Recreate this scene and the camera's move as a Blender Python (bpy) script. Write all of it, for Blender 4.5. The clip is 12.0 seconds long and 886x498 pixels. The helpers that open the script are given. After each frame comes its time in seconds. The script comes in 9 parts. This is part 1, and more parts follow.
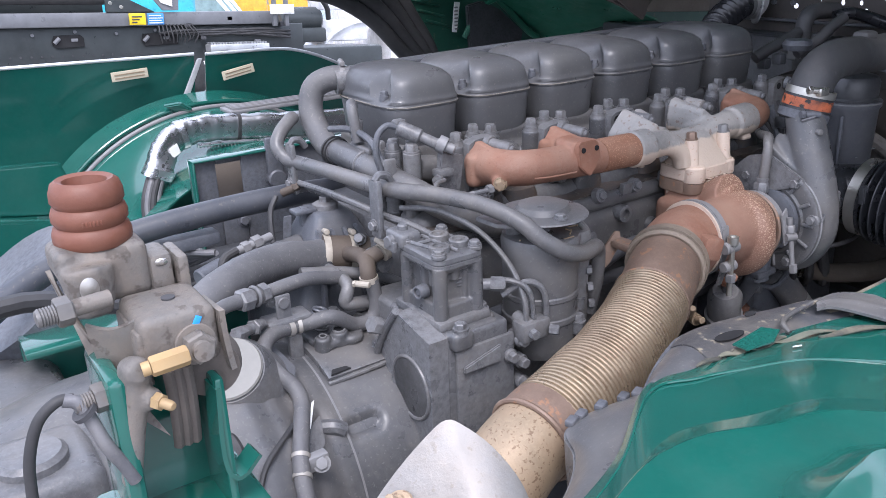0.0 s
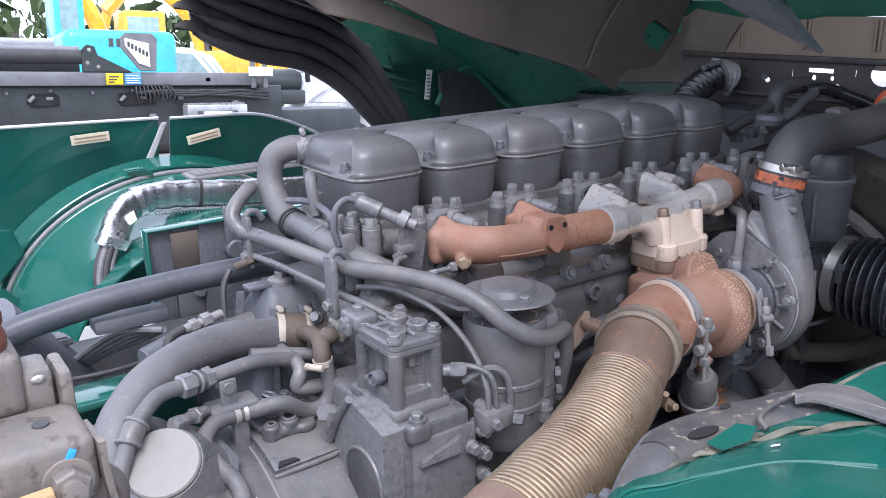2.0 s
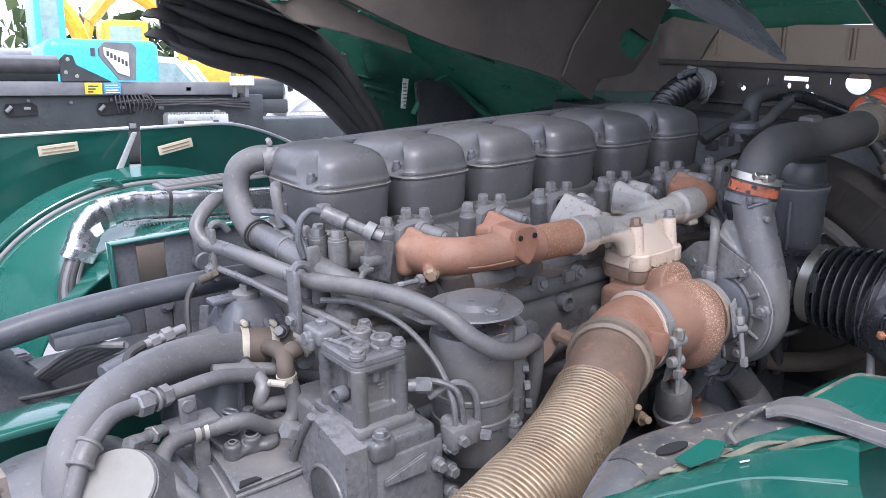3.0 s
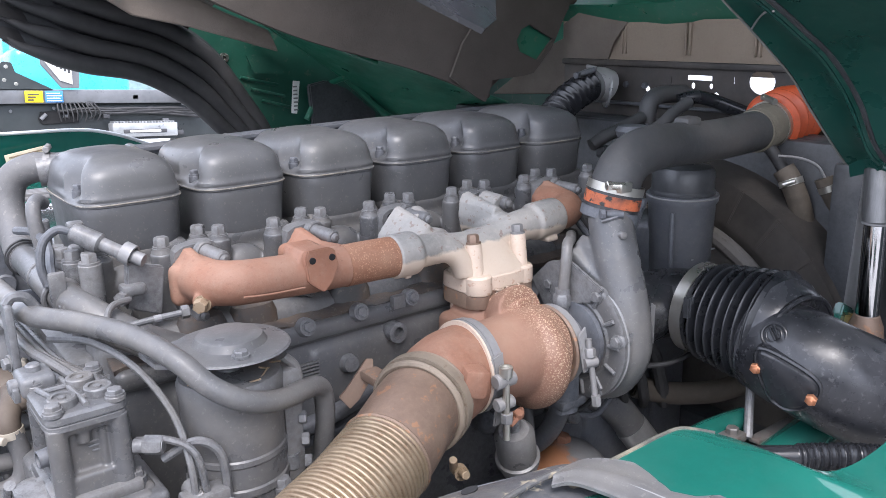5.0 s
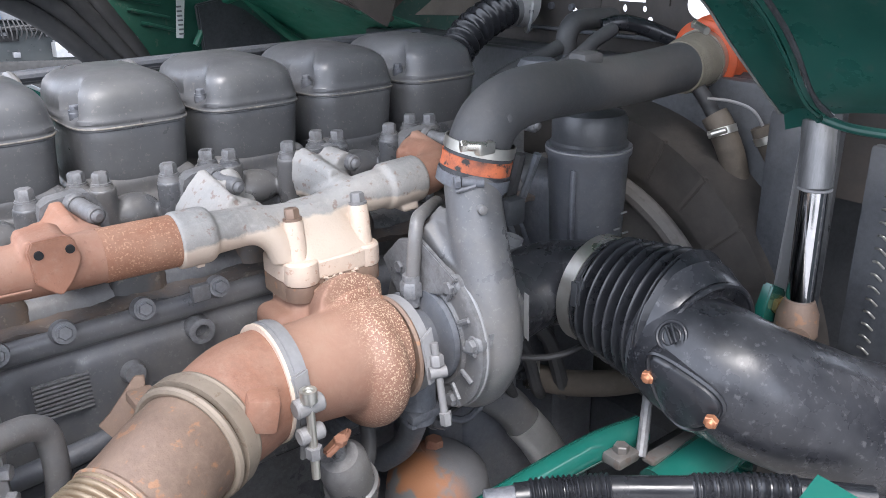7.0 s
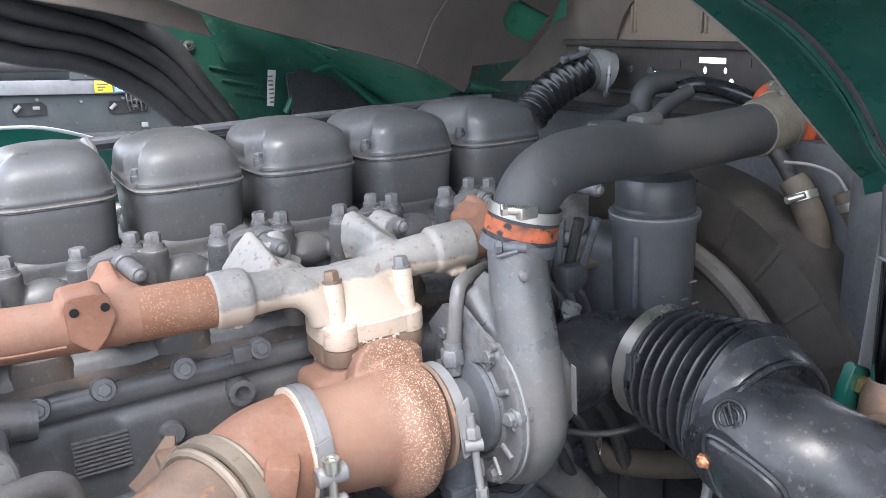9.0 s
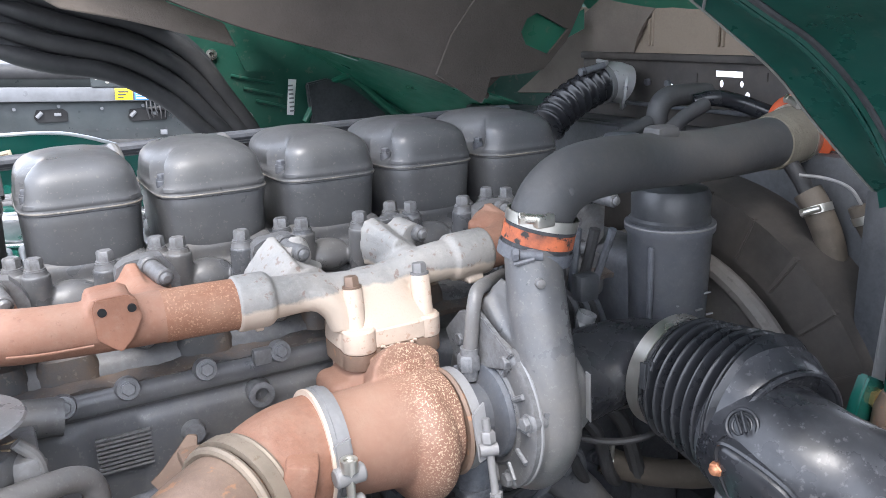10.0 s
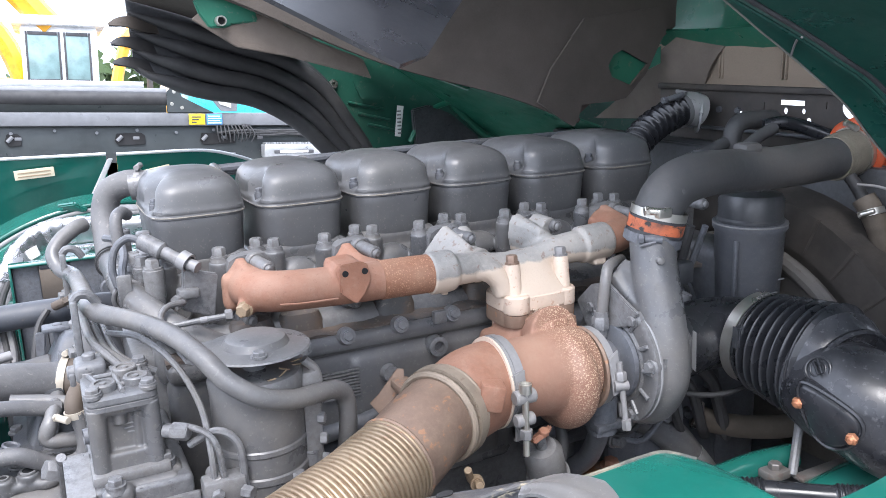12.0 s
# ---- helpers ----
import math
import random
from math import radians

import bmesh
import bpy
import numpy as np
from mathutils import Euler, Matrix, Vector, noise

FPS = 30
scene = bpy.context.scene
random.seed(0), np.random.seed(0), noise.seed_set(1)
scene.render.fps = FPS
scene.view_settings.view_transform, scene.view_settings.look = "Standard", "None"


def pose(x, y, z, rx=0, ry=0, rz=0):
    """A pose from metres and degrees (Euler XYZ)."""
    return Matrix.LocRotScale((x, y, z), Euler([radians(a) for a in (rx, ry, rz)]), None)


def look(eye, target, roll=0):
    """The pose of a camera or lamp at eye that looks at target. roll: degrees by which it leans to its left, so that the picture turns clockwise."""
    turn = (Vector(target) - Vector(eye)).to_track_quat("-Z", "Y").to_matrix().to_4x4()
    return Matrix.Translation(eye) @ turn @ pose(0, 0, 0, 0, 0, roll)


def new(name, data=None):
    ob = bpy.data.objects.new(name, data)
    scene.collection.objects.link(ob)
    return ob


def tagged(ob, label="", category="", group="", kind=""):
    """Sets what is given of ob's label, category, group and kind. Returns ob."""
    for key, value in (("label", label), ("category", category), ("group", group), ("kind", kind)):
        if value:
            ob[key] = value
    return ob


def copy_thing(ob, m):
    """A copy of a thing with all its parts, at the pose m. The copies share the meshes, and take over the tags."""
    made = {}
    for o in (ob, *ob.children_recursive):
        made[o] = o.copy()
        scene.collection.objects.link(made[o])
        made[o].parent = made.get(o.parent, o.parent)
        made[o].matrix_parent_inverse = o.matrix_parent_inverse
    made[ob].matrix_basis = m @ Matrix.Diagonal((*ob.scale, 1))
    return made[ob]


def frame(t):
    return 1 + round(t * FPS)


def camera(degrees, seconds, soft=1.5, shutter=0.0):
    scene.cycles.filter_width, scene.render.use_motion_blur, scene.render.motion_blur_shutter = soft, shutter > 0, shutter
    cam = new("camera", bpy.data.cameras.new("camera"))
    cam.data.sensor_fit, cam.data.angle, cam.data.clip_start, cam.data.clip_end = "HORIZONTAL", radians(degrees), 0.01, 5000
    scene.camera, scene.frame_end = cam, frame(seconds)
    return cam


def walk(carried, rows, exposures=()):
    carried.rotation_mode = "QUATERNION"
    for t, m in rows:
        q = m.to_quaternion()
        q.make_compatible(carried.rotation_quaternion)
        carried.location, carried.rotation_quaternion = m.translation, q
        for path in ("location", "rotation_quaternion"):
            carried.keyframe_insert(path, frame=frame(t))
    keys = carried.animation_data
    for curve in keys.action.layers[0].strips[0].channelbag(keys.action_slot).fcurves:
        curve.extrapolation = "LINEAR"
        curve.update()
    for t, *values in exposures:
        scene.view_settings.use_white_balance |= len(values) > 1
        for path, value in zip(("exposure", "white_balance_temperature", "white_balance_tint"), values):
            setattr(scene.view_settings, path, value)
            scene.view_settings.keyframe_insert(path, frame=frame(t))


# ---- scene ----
cam = camera(56.5, 12.0, 0.8)
PATH = [
    (0, (-0.8243, -1.0834, 1.4522), (0.2075, 0.5420, 0.9104), -0.96),
    (0.5, (-0.7943, -1.0718, 1.4615), (0.2465, 0.5523, 0.9333), -0.63),
    (1, (-0.7848, -1.0710, 1.4627), (0.2826, 0.5637, 1.0287), -0.34),
    (1.5, (-0.7726, -1.0520, 1.4647), (0.3065, 0.5817, 1.0565), -0.14),
    (2, (-0.7623, -1.0393, 1.4645), (0.3316, 0.5862, 1.0635), 0.00),
    (2.5, (-0.7494, -1.0349, 1.4650), (0.3564, 0.5843, 1.0709), 0.07),
    (2.7, (-0.7454, -1.0329, 1.4647), (0.3708, 0.5807, 1.0770), 0.05),
    (4.3, (-0.5041, -1.0510, 1.4497), (0.6306, 0.5550, 1.0848), -0.40),
    (4.5, (-0.4685, -1.0516, 1.4456), (0.6736, 0.5497, 1.0833), -0.34),
    (5, (-0.3903, -1.0312, 1.4456), (0.7580, 0.5662, 1.0858), -0.33),
    (5.5, (-0.3244, -1.0012, 1.4506), (0.8281, 0.5932, 1.0903), -0.32),
    (6, (-0.2508, -0.9720, 1.4506), (0.8903, 0.6008, 0.9772), -0.32),
    (6.5, (-0.1366, -0.9383, 1.4555), (0.9991, 0.6256, 0.9412), -0.39),
    (6.7, (-0.0987, -0.9313, 1.4612), (1.0385, 0.6259, 0.9304), -0.38),
    (8.3, (0.0247, -0.9282, 1.4652), (1.0944, 0.6528, 0.8682), -0.68),
    (8.5, (0.0218, -0.9365, 1.4611), (1.0252, 0.6935, 0.8814), -0.88),
    (9, (0.0302, -0.9498, 1.4558), (0.9607, 0.7760, 1.0613), -1.02),
    (9.5, (0.0291, -0.9565, 1.4543), (0.9398, 0.7837, 1.0772), -0.62),
    (10, (0.0171, -0.9635, 1.4551), (0.9206, 0.7823, 1.0863), -0.43),
    (10.5, (-0.0194, -0.9764, 1.4536), (0.8805, 0.7772, 1.1143), -0.23),
    (11, (-0.0802, -1.0166, 1.4563), (0.8105, 0.7445, 1.1319), -0.21),
    (11.5, (-0.1658, -1.0832, 1.4565), (0.7168, 0.6845, 1.1465), -0.20),
    (12, (-0.2729, -1.1640, 1.4488), (0.5651, 0.6261, 1.1436), -0.15),
]
walk(cam, [(t, look(eye, target, roll)) for t, eye, target, roll in PATH], exposures=[(0, 0.86, 6150, 17), (2, 0.98, 6150, 17), (4.5, 1.27, 6350, 15), (6.5, 1.57, 6400, 12), (8.5, 1.76, 6430, 12), (9.5, 1.76, 6400, 11), (10.5, 1.84, 6400, 11), (12, 1.53, 6300, 12)])

# ---- light ----
world = bpy.data.worlds.new("sky")
scene.world = world
world.use_nodes = True
wn, wl = world.node_tree.nodes, world.node_tree.links
sky = wn.new("ShaderNodeTexSky")
sky.sky_type, sky.sun_disc = "NISHITA", False
sky.sun_elevation, sky.sun_rotation = radians(56), radians(212)
sky.dust_density, sky.ozone_density, sky.air_density = 4.0, 0.6, 1.0
soften = wn.new("ShaderNodeMix")
soften.data_type = "RGBA"
soften.inputs[0].default_value = 0.7
soften.inputs[7].default_value = (8.7, 9.5, 11.0, 1)
wl.new(sky.outputs[0], soften.inputs[6])
wl.new(soften.outputs[2], wn["Background"].inputs[0])
wn["Background"].inputs[1].default_value = 0.15
sun = new("sun", bpy.data.lights.new("sun", "SUN"))
sun.data.energy, sun.data.angle, sun.data.color = 1.5, radians(26), (1.0, 0.98, 0.96)
sun.matrix_world = look((-2.9, -4.3, 8.0), (0, 0, 1))


# ---- materials ----
def shader(name, colour, rough=0.5, metal=0.0, dust=None, dust_amount=0.0, dust_scale=9.0, grain=60.0, bump=0.15, coat=0.0, spots=None,
           spot_amount=0.0, spot_scale=120.0, spread=0.12, rough_spread=0.15, stretch=None, side=None, edge=0.0, low=None):
    """Paint, metal or rubber: colour varied at two scales, film of dust in patches, small spots, fine relief."""
    m = bpy.data.materials.new(name)
    m.use_nodes = True
    n, l = m.node_tree.nodes, m.node_tree.links
    b = n["Principled BSDF"]
    co = n.new("ShaderNodeTexCoord")
    place = co.outputs["Object"]
    if stretch:
        mp = n.new("ShaderNodeMapping")
        mp.inputs["Scale"].default_value = stretch
        l.new(place, mp.inputs[0])
        place = mp.outputs[0]
    oi = n.new("ShaderNodeObjectInfo")
    shift = n.new("ShaderNodeVectorMath")
    shift.operation = "ADD"
    sc = n.new("ShaderNodeMath")
    sc.operation = "MULTIPLY"
    sc.inputs[1].default_value = 7.0
    l.new(oi.outputs["Random"], sc.inputs[0])
    l.new(place, shift.inputs[0])
    l.new(sc.outputs[0], shift.inputs[1])
    place = shift.outputs[0]

    def cloud(scale, detail=5.0, rgh=0.6):
        t = n.new("ShaderNodeTexNoise")
        t.inputs["Scale"].default_value, t.inputs["Detail"].default_value, t.inputs["Roughness"].default_value = scale, detail, rgh
        l.new(place, t.inputs["Vector"])
        return t.outputs["Fac"]

    def ramp(fac, lo, hi):
        r = n.new("ShaderNodeMapRange")
        r.inputs["From Min"].default_value, r.inputs["From Max"].default_value = lo, hi
        l.new(fac, r.inputs["Value"])
        return r.outputs["Result"]

    def mix(fac, a, bcol, amount=1.0):
        x = n.new("ShaderNodeMix")
        x.data_type = "RGBA"
        if amount != 1.0:
            k = n.new("ShaderNodeMath")
            k.operation = "MULTIPLY"
            k.inputs[1].default_value = amount
            l.new(fac, k.inputs[0])
            fac = k.outputs[0]
        l.new(fac, x.inputs[0])
        for socket, v in ((x.inputs[6], a), (x.inputs[7], bcol)):
            if isinstance(v, tuple):
                socket.default_value = (*v, 1)
            else:
                l.new(v, socket)
        return x.outputs[2]

    large, fine = cloud(6.0), cloud(grain, 8.0, 0.7)
    dark = tuple(c * (1 - spread * 2) for c in colour)
    light = tuple(min(1.0, c * (1 + spread * 2)) for c in colour)
    tone = mix(ramp(large, 0.3, 0.7), dark, light)
    tone = mix(ramp(fine, 0.45, 0.75), tone, light, 0.5)
    if dust:
        tone = mix(ramp(cloud(dust_scale, 7.0, 0.65), 0.42, 0.72), tone, dust, dust_amount)
        tone = mix(ramp(cloud(dust_scale * 9, 4.0, 0.7), 0.55, 0.75), tone, dust, dust_amount * 0.5)
    if spots:
        specks = ramp(cloud(spot_scale, 3.0, 0.6), 0.62 - 0.12 * spot_amount, 0.68 - 0.1 * spot_amount)
        if side:
            axes = n.new("ShaderNodeSeparateXYZ")
            l.new(co.outputs["Object"], axes.inputs[0])
            both = n.new("ShaderNodeMath")
            both.operation = "MULTIPLY"
            l.new(specks, both.inputs[0])
            l.new(ramp(axes.outputs[0], *side), both.inputs[1])
            specks = both.outputs[0]
        tone = mix(specks, tone, spots, min(1.0, spot_amount + 0.3))
    if low:
        height = n.new("ShaderNodeSeparateXYZ")
        l.new(co.outputs["Object"], height.inputs[0])
        uneven = n.new("ShaderNodeMath")
        uneven.operation = "MULTIPLY_ADD"
        l.new(cloud(40.0), uneven.inputs[0])
        uneven.inputs[1].default_value = 0.02
        l.new(height.outputs[2], uneven.inputs[2])
        tone = mix(ramp(uneven.outputs[0], low[1], low[0]), tone, low[2], 0.85)
    if edge:
        geo = n.new("ShaderNodeNewGeometry")
        worn = n.new("ShaderNodeMath")
        worn.operation = "MULTIPLY"
        l.new(ramp(geo.outputs["Pointiness"], 0.52, 0.6), worn.inputs[0])
        l.new(ramp(fine, 0.35, 0.6), worn.inputs[1])
        tone = mix(worn.outputs[0], tone, tuple(min(0.8, c * 2.1 + 0.02) for c in colour), edge)
    l.new(tone, b.inputs["Base Color"])
    r = n.new("ShaderNodeMapRange")
    r.inputs["From Min"].default_value, r.inputs["From Max"].default_value = 0.3, 0.7
    r.inputs["To Min"].default_value, r.inputs["To Max"].default_value = max(0.03, rough - rough_spread), min(1.0, rough + rough_spread)
    l.new(cloud(14.0), r.inputs["Value"])
    l.new(r.outputs[0], b.inputs["Roughness"])
    b.inputs["Metallic"].default_value = metal
    b.inputs["Coat Weight"].default_value = coat
    b.inputs["Coat Roughness"].default_value = 0.06
    if bump:
        bp = n.new("ShaderNodeBump")
        bp.inputs["Strength"].default_value, bp.inputs["Distance"].default_value = bump, 0.002
        l.new(fine, bp.inputs["Height"])
        l.new(bp.outputs[0], b.inputs["Normal"])
    return m


DUST = (0.24, 0.22, 0.2)
grey = shader("grey_engine_paint", (0.09, 0.0915, 0.096), 0.38, 0.0, (0.21, 0.19, 0.165), 0.5, 7.0, 110, 0.2, 0.0, (0.22, 0.215, 0.205), 0.06, 190, 0.14, 0.18, edge=0.6)
grey_dark = shader("dark_grey_paint", (0.066, 0.071, 0.082), 0.48, 0.0, DUST, 0.25, 8.0, 120, 0.3, 0.0, (0.15, 0.145, 0.14), 0.05, 220, 0.16, edge=0.5)
grey_light = shader("light_grey_cast", (0.2, 0.2, 0.205), 0.55, 0.1, DUST, 0.4, 9.0, 120, 0.35)
rust = shader("rusty_iron", (0.24, 0.112, 0.07), 0.75, 0.0, (0.33, 0.225, 0.17), 0.6, 8.0, 200, 0.35, 0.0, (0.16, 0.07, 0.045), 0.02, 150, 0.12)
rust_cast = shader("turbine_rust", (0.2, 0.103, 0.07), 0.72, 0.0, (0.28, 0.185, 0.135), 0.6, 8.0, 200, 0.4, 0.0, (0.5, 0.37, 0.26), 0.7, 430, 0.12, side=(-0.07, -0.025))
rust_flaked = shader("flaking_rust", (0.24, 0.112, 0.066), 0.75, 0.0, (0.36, 0.24, 0.17), 0.4, 20.0, 160, 0.6, 0.0, (0.42, 0.24, 0.15), 0.5, 380, 0.12)
rust_brown = shader("brown_scorched_steel", (0.19, 0.13, 0.098), 0.58, 0.25, (0.31, 0.225, 0.165), 0.55, 14.0, 150, 0.3, 0.0, (0.4, 0.19, 0.09), 0.2, 60, 0.15)
silver = shader("scorched_aluminium_paint", (0.27, 0.265, 0.255), 0.65, 0.1, (0.42, 0.38, 0.34), 0.5, 14.0, 180, 0.5, 0.0, (0.17, 0.085, 0.055), 0.22, 85, 0.15, low=(0.027, 0.031, (0.56, 0.46, 0.37)))
seam_chips = shader("chipped_dusty_seam", (0.095, 0.095, 0.095), 0.55, 0.0, (0.3, 0.26, 0.21), 0.9, 16.0, 120, 0.3, 0.0, (0.32, 0.3, 0.26), 0.3, 90)
cover_paint = shader("rocker_cover_paint", (0.078, 0.08, 0.085), 0.38, 0.0, (0.17, 0.165, 0.155), 0.3, 5.0, 70, 0.1, 0.0, (0.22, 0.2, 0.18), 0.01, 200, 0.1, 0.12, edge=0.9)
cream = shader("blistered_cream_paint", (0.52, 0.42, 0.34), 0.65, 0.0, (0.45, 0.36, 0.3), 0.4, 30.0, 160, 0.4, 0.0, (0.32, 0.15, 0.09), 0.15, 110, 0.1)
ring_tan = shader("dusty_tan_steel", (0.22, 0.18, 0.14), 0.55, 0.3, (0.33, 0.27, 0.21), 0.5, 18.0, 120, 0.25, 0.0, (0.15, 0.09, 0.05), 0.1, 90, 0.15)
tan_metal = shader("straw_tinted_steel", (0.36, 0.285, 0.2), 0.4, 0.6, (0.22, 0.14, 0.09), 0.55, 10.0, 140, 0.2, 0.0, (0.2, 0.12, 0.07), 0.1, 80, 0.15)
tan_dirty = shader("rust_spotted_steel", (0.34, 0.26, 0.175), 0.6, 0.25, (0.25, 0.16, 0.1), 0.5, 12.0, 140, 0.3, 0.0, (0.13, 0.07, 0.04), 0.35, 190, 0.15)
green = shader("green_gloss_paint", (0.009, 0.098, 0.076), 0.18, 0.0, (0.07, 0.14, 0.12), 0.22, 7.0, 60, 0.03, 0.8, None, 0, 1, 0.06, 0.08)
# cab green darkened: shade on the near beam and panel put into the colour
green_near_shaded = shader("green_paint_near_shade", (0.008, 0.06, 0.048), 0.34, 0.0, (0.03, 0.06, 0.05), 0.35, 6.0, 60, 0.06, 0.0, (0.06, 0.085, 0.075), 0.03, 60, 0.14)
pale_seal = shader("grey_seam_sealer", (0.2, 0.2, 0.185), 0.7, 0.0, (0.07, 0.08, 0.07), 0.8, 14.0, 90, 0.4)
# same green, darker and duller: paints in shade on the far side panel
green_shade = shader("green_paint_far_shade", (0.012, 0.085, 0.058), 0.45, 0.0, (0.05, 0.075, 0.06), 0.35, 6.0, 60, 0.1, 0.0, (0.14, 0.14, 0.11), 0.08, 50, 0.14)
# same green, brighter: light on the cab floor is put into its colour
green_under = shader("green_paint_lit_copy", (0.017, 0.145, 0.09), 0.4, 0.0, (0.09, 0.15, 0.1), 0.25, 5.0, 60, 0.06, 0.2, (0.16, 0.17, 0.13), 0.1, 60, 0.1)
black = shader("black_plastic", (0.034, 0.036, 0.04), 0.42, 0.0, (0.12, 0.12, 0.12), 0.25, 12.0, 120, 0.2, edge=0.4)
black_gloss = shader("black_gloss_plastic", (0.014, 0.015, 0.018), 0.27, 0.0, (0.1, 0.1, 0.105), 0.14, 6.0, 80, 0.08)
rubber = shader("black_rubber", (0.03, 0.03, 0.032), 0.6, 0.0, (0.11, 0.105, 0.1), 0.3, 8.0, 100, 0.15)
hose_grey = shader("dusty_hose_rubber", (0.1, 0.1, 0.104), 0.55, 0.0, (0.2, 0.19, 0.18), 0.4, 14.0, 140, 0.4, 0.0, (0.26, 0.245, 0.23), 0.03, 170)
pipe_dark = shader("dull_painted_pipe", (0.058, 0.059, 0.062), 0.6, 0.0, (0.15, 0.135, 0.12), 0.35, 7.0, 100, 0.2)
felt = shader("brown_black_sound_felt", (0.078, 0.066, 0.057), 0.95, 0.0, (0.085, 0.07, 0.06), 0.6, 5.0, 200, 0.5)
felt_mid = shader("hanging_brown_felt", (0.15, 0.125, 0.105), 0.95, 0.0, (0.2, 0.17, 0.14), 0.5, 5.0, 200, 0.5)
# lighter felt copy: light on the front wall is put into its colour
felt_lit = shader("lit_brown_felt", (0.28, 0.225, 0.175), 0.95, 0.0, (0.2, 0.155, 0.12), 0.6, 6.0, 200, 0.5)
chrome = shader("polished_steel", (0.75, 0.75, 0.76), 0.12, 1.0, None, 0, 1, 80, 0.03)
steel = shader("zinc_steel", (0.55, 0.54, 0.5), 0.35, 0.9, (0.4, 0.33, 0.25), 0.3, 20.0, 120, 0.15)
brass = shader("brass", (0.62, 0.42, 0.18), 0.35, 0.9, (0.4, 0.3, 0.2), 0.3, 25.0, 120, 0.1)
copper = shader("copper", (0.5, 0.22, 0.12), 0.45, 0.6, None, 0, 1, 120, 0.2)
orange = shader("orange_silicone", (0.46, 0.075, 0.022), 0.5, 0.0, (0.2, 0.055, 0.03), 0.6, 14.0, 100, 0.15)
brick_rubber = shader("brick_red_rubber", (0.17, 0.06, 0.036), 0.5, 0.0, (0.21, 0.1, 0.065), 0.35, 20.0, 120, 0.2)
bracket_grey = shader("worn_grey_bracket", (0.15, 0.145, 0.14), 0.5, 0.4, (0.22, 0.18, 0.145), 0.6, 16.0, 110, 0.3, 0.0, (0.14, 0.1, 0.08), 0.25, 50, 0.15)
foil = shader("crinkled_foil", (0.68, 0.68, 0.7), 0.28, 0.95, (0.4, 0.4, 0.4), 0.2, 14.0, 45, 0.9)
shield_alu = shader("dull_aluminium_shield", (0.31, 0.295, 0.28), 0.55, 0.5, (0.36, 0.31, 0.26), 0.5, 18.0, 45, 0.8, 0.0, (0.2, 0.16, 0.12), 0.05, 90)
braid = shader("grey_conduit", (0.14, 0.14, 0.15), 0.5, 0.2, (0.35, 0.33, 0.3), 0.3, 30.0, 150, 0.2)
white_plastic = shader("white_plastic", (0.75, 0.75, 0.73), 0.5, 0.0, DUST, 0.1)
sticker = shader("aged_cream_sticker", (0.62, 0.56, 0.42), 0.55, 0.0, (0.4, 0.34, 0.25), 0.2, 60.0)
ink = shader("dark_ink", (0.06, 0.06, 0.065), 0.6)
bore_black = shader("open_bore", (0.012, 0.012, 0.013), 0.9)
stained = shader("oil_stained_grey", (0.07, 0.07, 0.072), 0.5, 0.0, (0.16, 0.1, 0.06), 0.8, 11.0, 130, 0.4, 0.0, (0.24, 0.21, 0.17), 0.1, 120, 0.15)
yellow_sign = shader("yellow_sign", (0.8, 0.58, 0.02), 0.45)
blue_sign = shader("blue_sign", (0.06, 0.25, 0.6), 0.45)
blue_mark = shader("blue_chalk", (0.03, 0.3, 0.75), 0.8)
asphalt = shader("concrete_yard", (0.23, 0.225, 0.22), 0.9, 0.0, (0.3, 0.29, 0.28), 0.5, 0.6, 60, 0.3)
chassis_grey = shader("chassis_grey", (0.036, 0.043, 0.045), 0.4, 0.0, (0.08, 0.083, 0.083), 0.3, 2.0, 30, 0.05)
chassis_light = shader("chassis_sill_grey", (0.16, 0.165, 0.175), 0.4, 0.0, (0.2, 0.2, 0.2), 0.3, 2.0, 30, 0.05)
alu_plate = shader("aluminium_tread_plate", (0.55, 0.56, 0.57), 0.4, 0.7, (0.4, 0.4, 0.4), 0.3, 3.0, 40, 0.3)
cyan_paint = shader("turquoise_paint", (0.03, 0.42, 0.55), 0.35, 0.0, (0.1, 0.4, 0.5), 0.2, 2.0, 20, 0.03, 0.4)
yellow_paint = shader("yellow_machine_paint", (0.75, 0.36, 0.02), 0.4, 0.0, (0.5, 0.3, 0.08), 0.2, 2.0, 20, 0.03, 0.3)
white_paint = shader("white_paint", (0.78, 0.79, 0.8), 0.3, 0.0, (0.6, 0.6, 0.6), 0.15, 2.0, 20, 0.02, 0.5)
glass = shader("pale_window_glass", (0.2, 0.3, 0.3), 0.06, 0.0, None, 0, 1, 20, 0.0, 0.6)
tyre = shader("tyre_rubber", (0.03, 0.03, 0.03), 0.8)
foliage = shader("far_foliage", (0.05, 0.085, 0.03), 0.9, 0.0, (0.09, 0.12, 0.05), 0.5, 0.6, 10, 0.0)

# ---- building helpers ----
# The engine lies nose up by almost four degrees; truck parts are given in the engine's own axes.
PIVOT = Vector((0, 0, 1.24))
TRUCK = Matrix.Translation(PIVOT) @ Matrix.Rotation(radians(-2.0), 4, "Y") @ Matrix.Rotation(radians(3.76), 4, "X") @ Matrix.Rotation(radians(-1.7), 4, "Y") @ Matrix.Rotation(radians(1.5), 4, "Z") @ Matrix.Translation(-PIVOT)
LEVEL = Matrix.Identity(4)


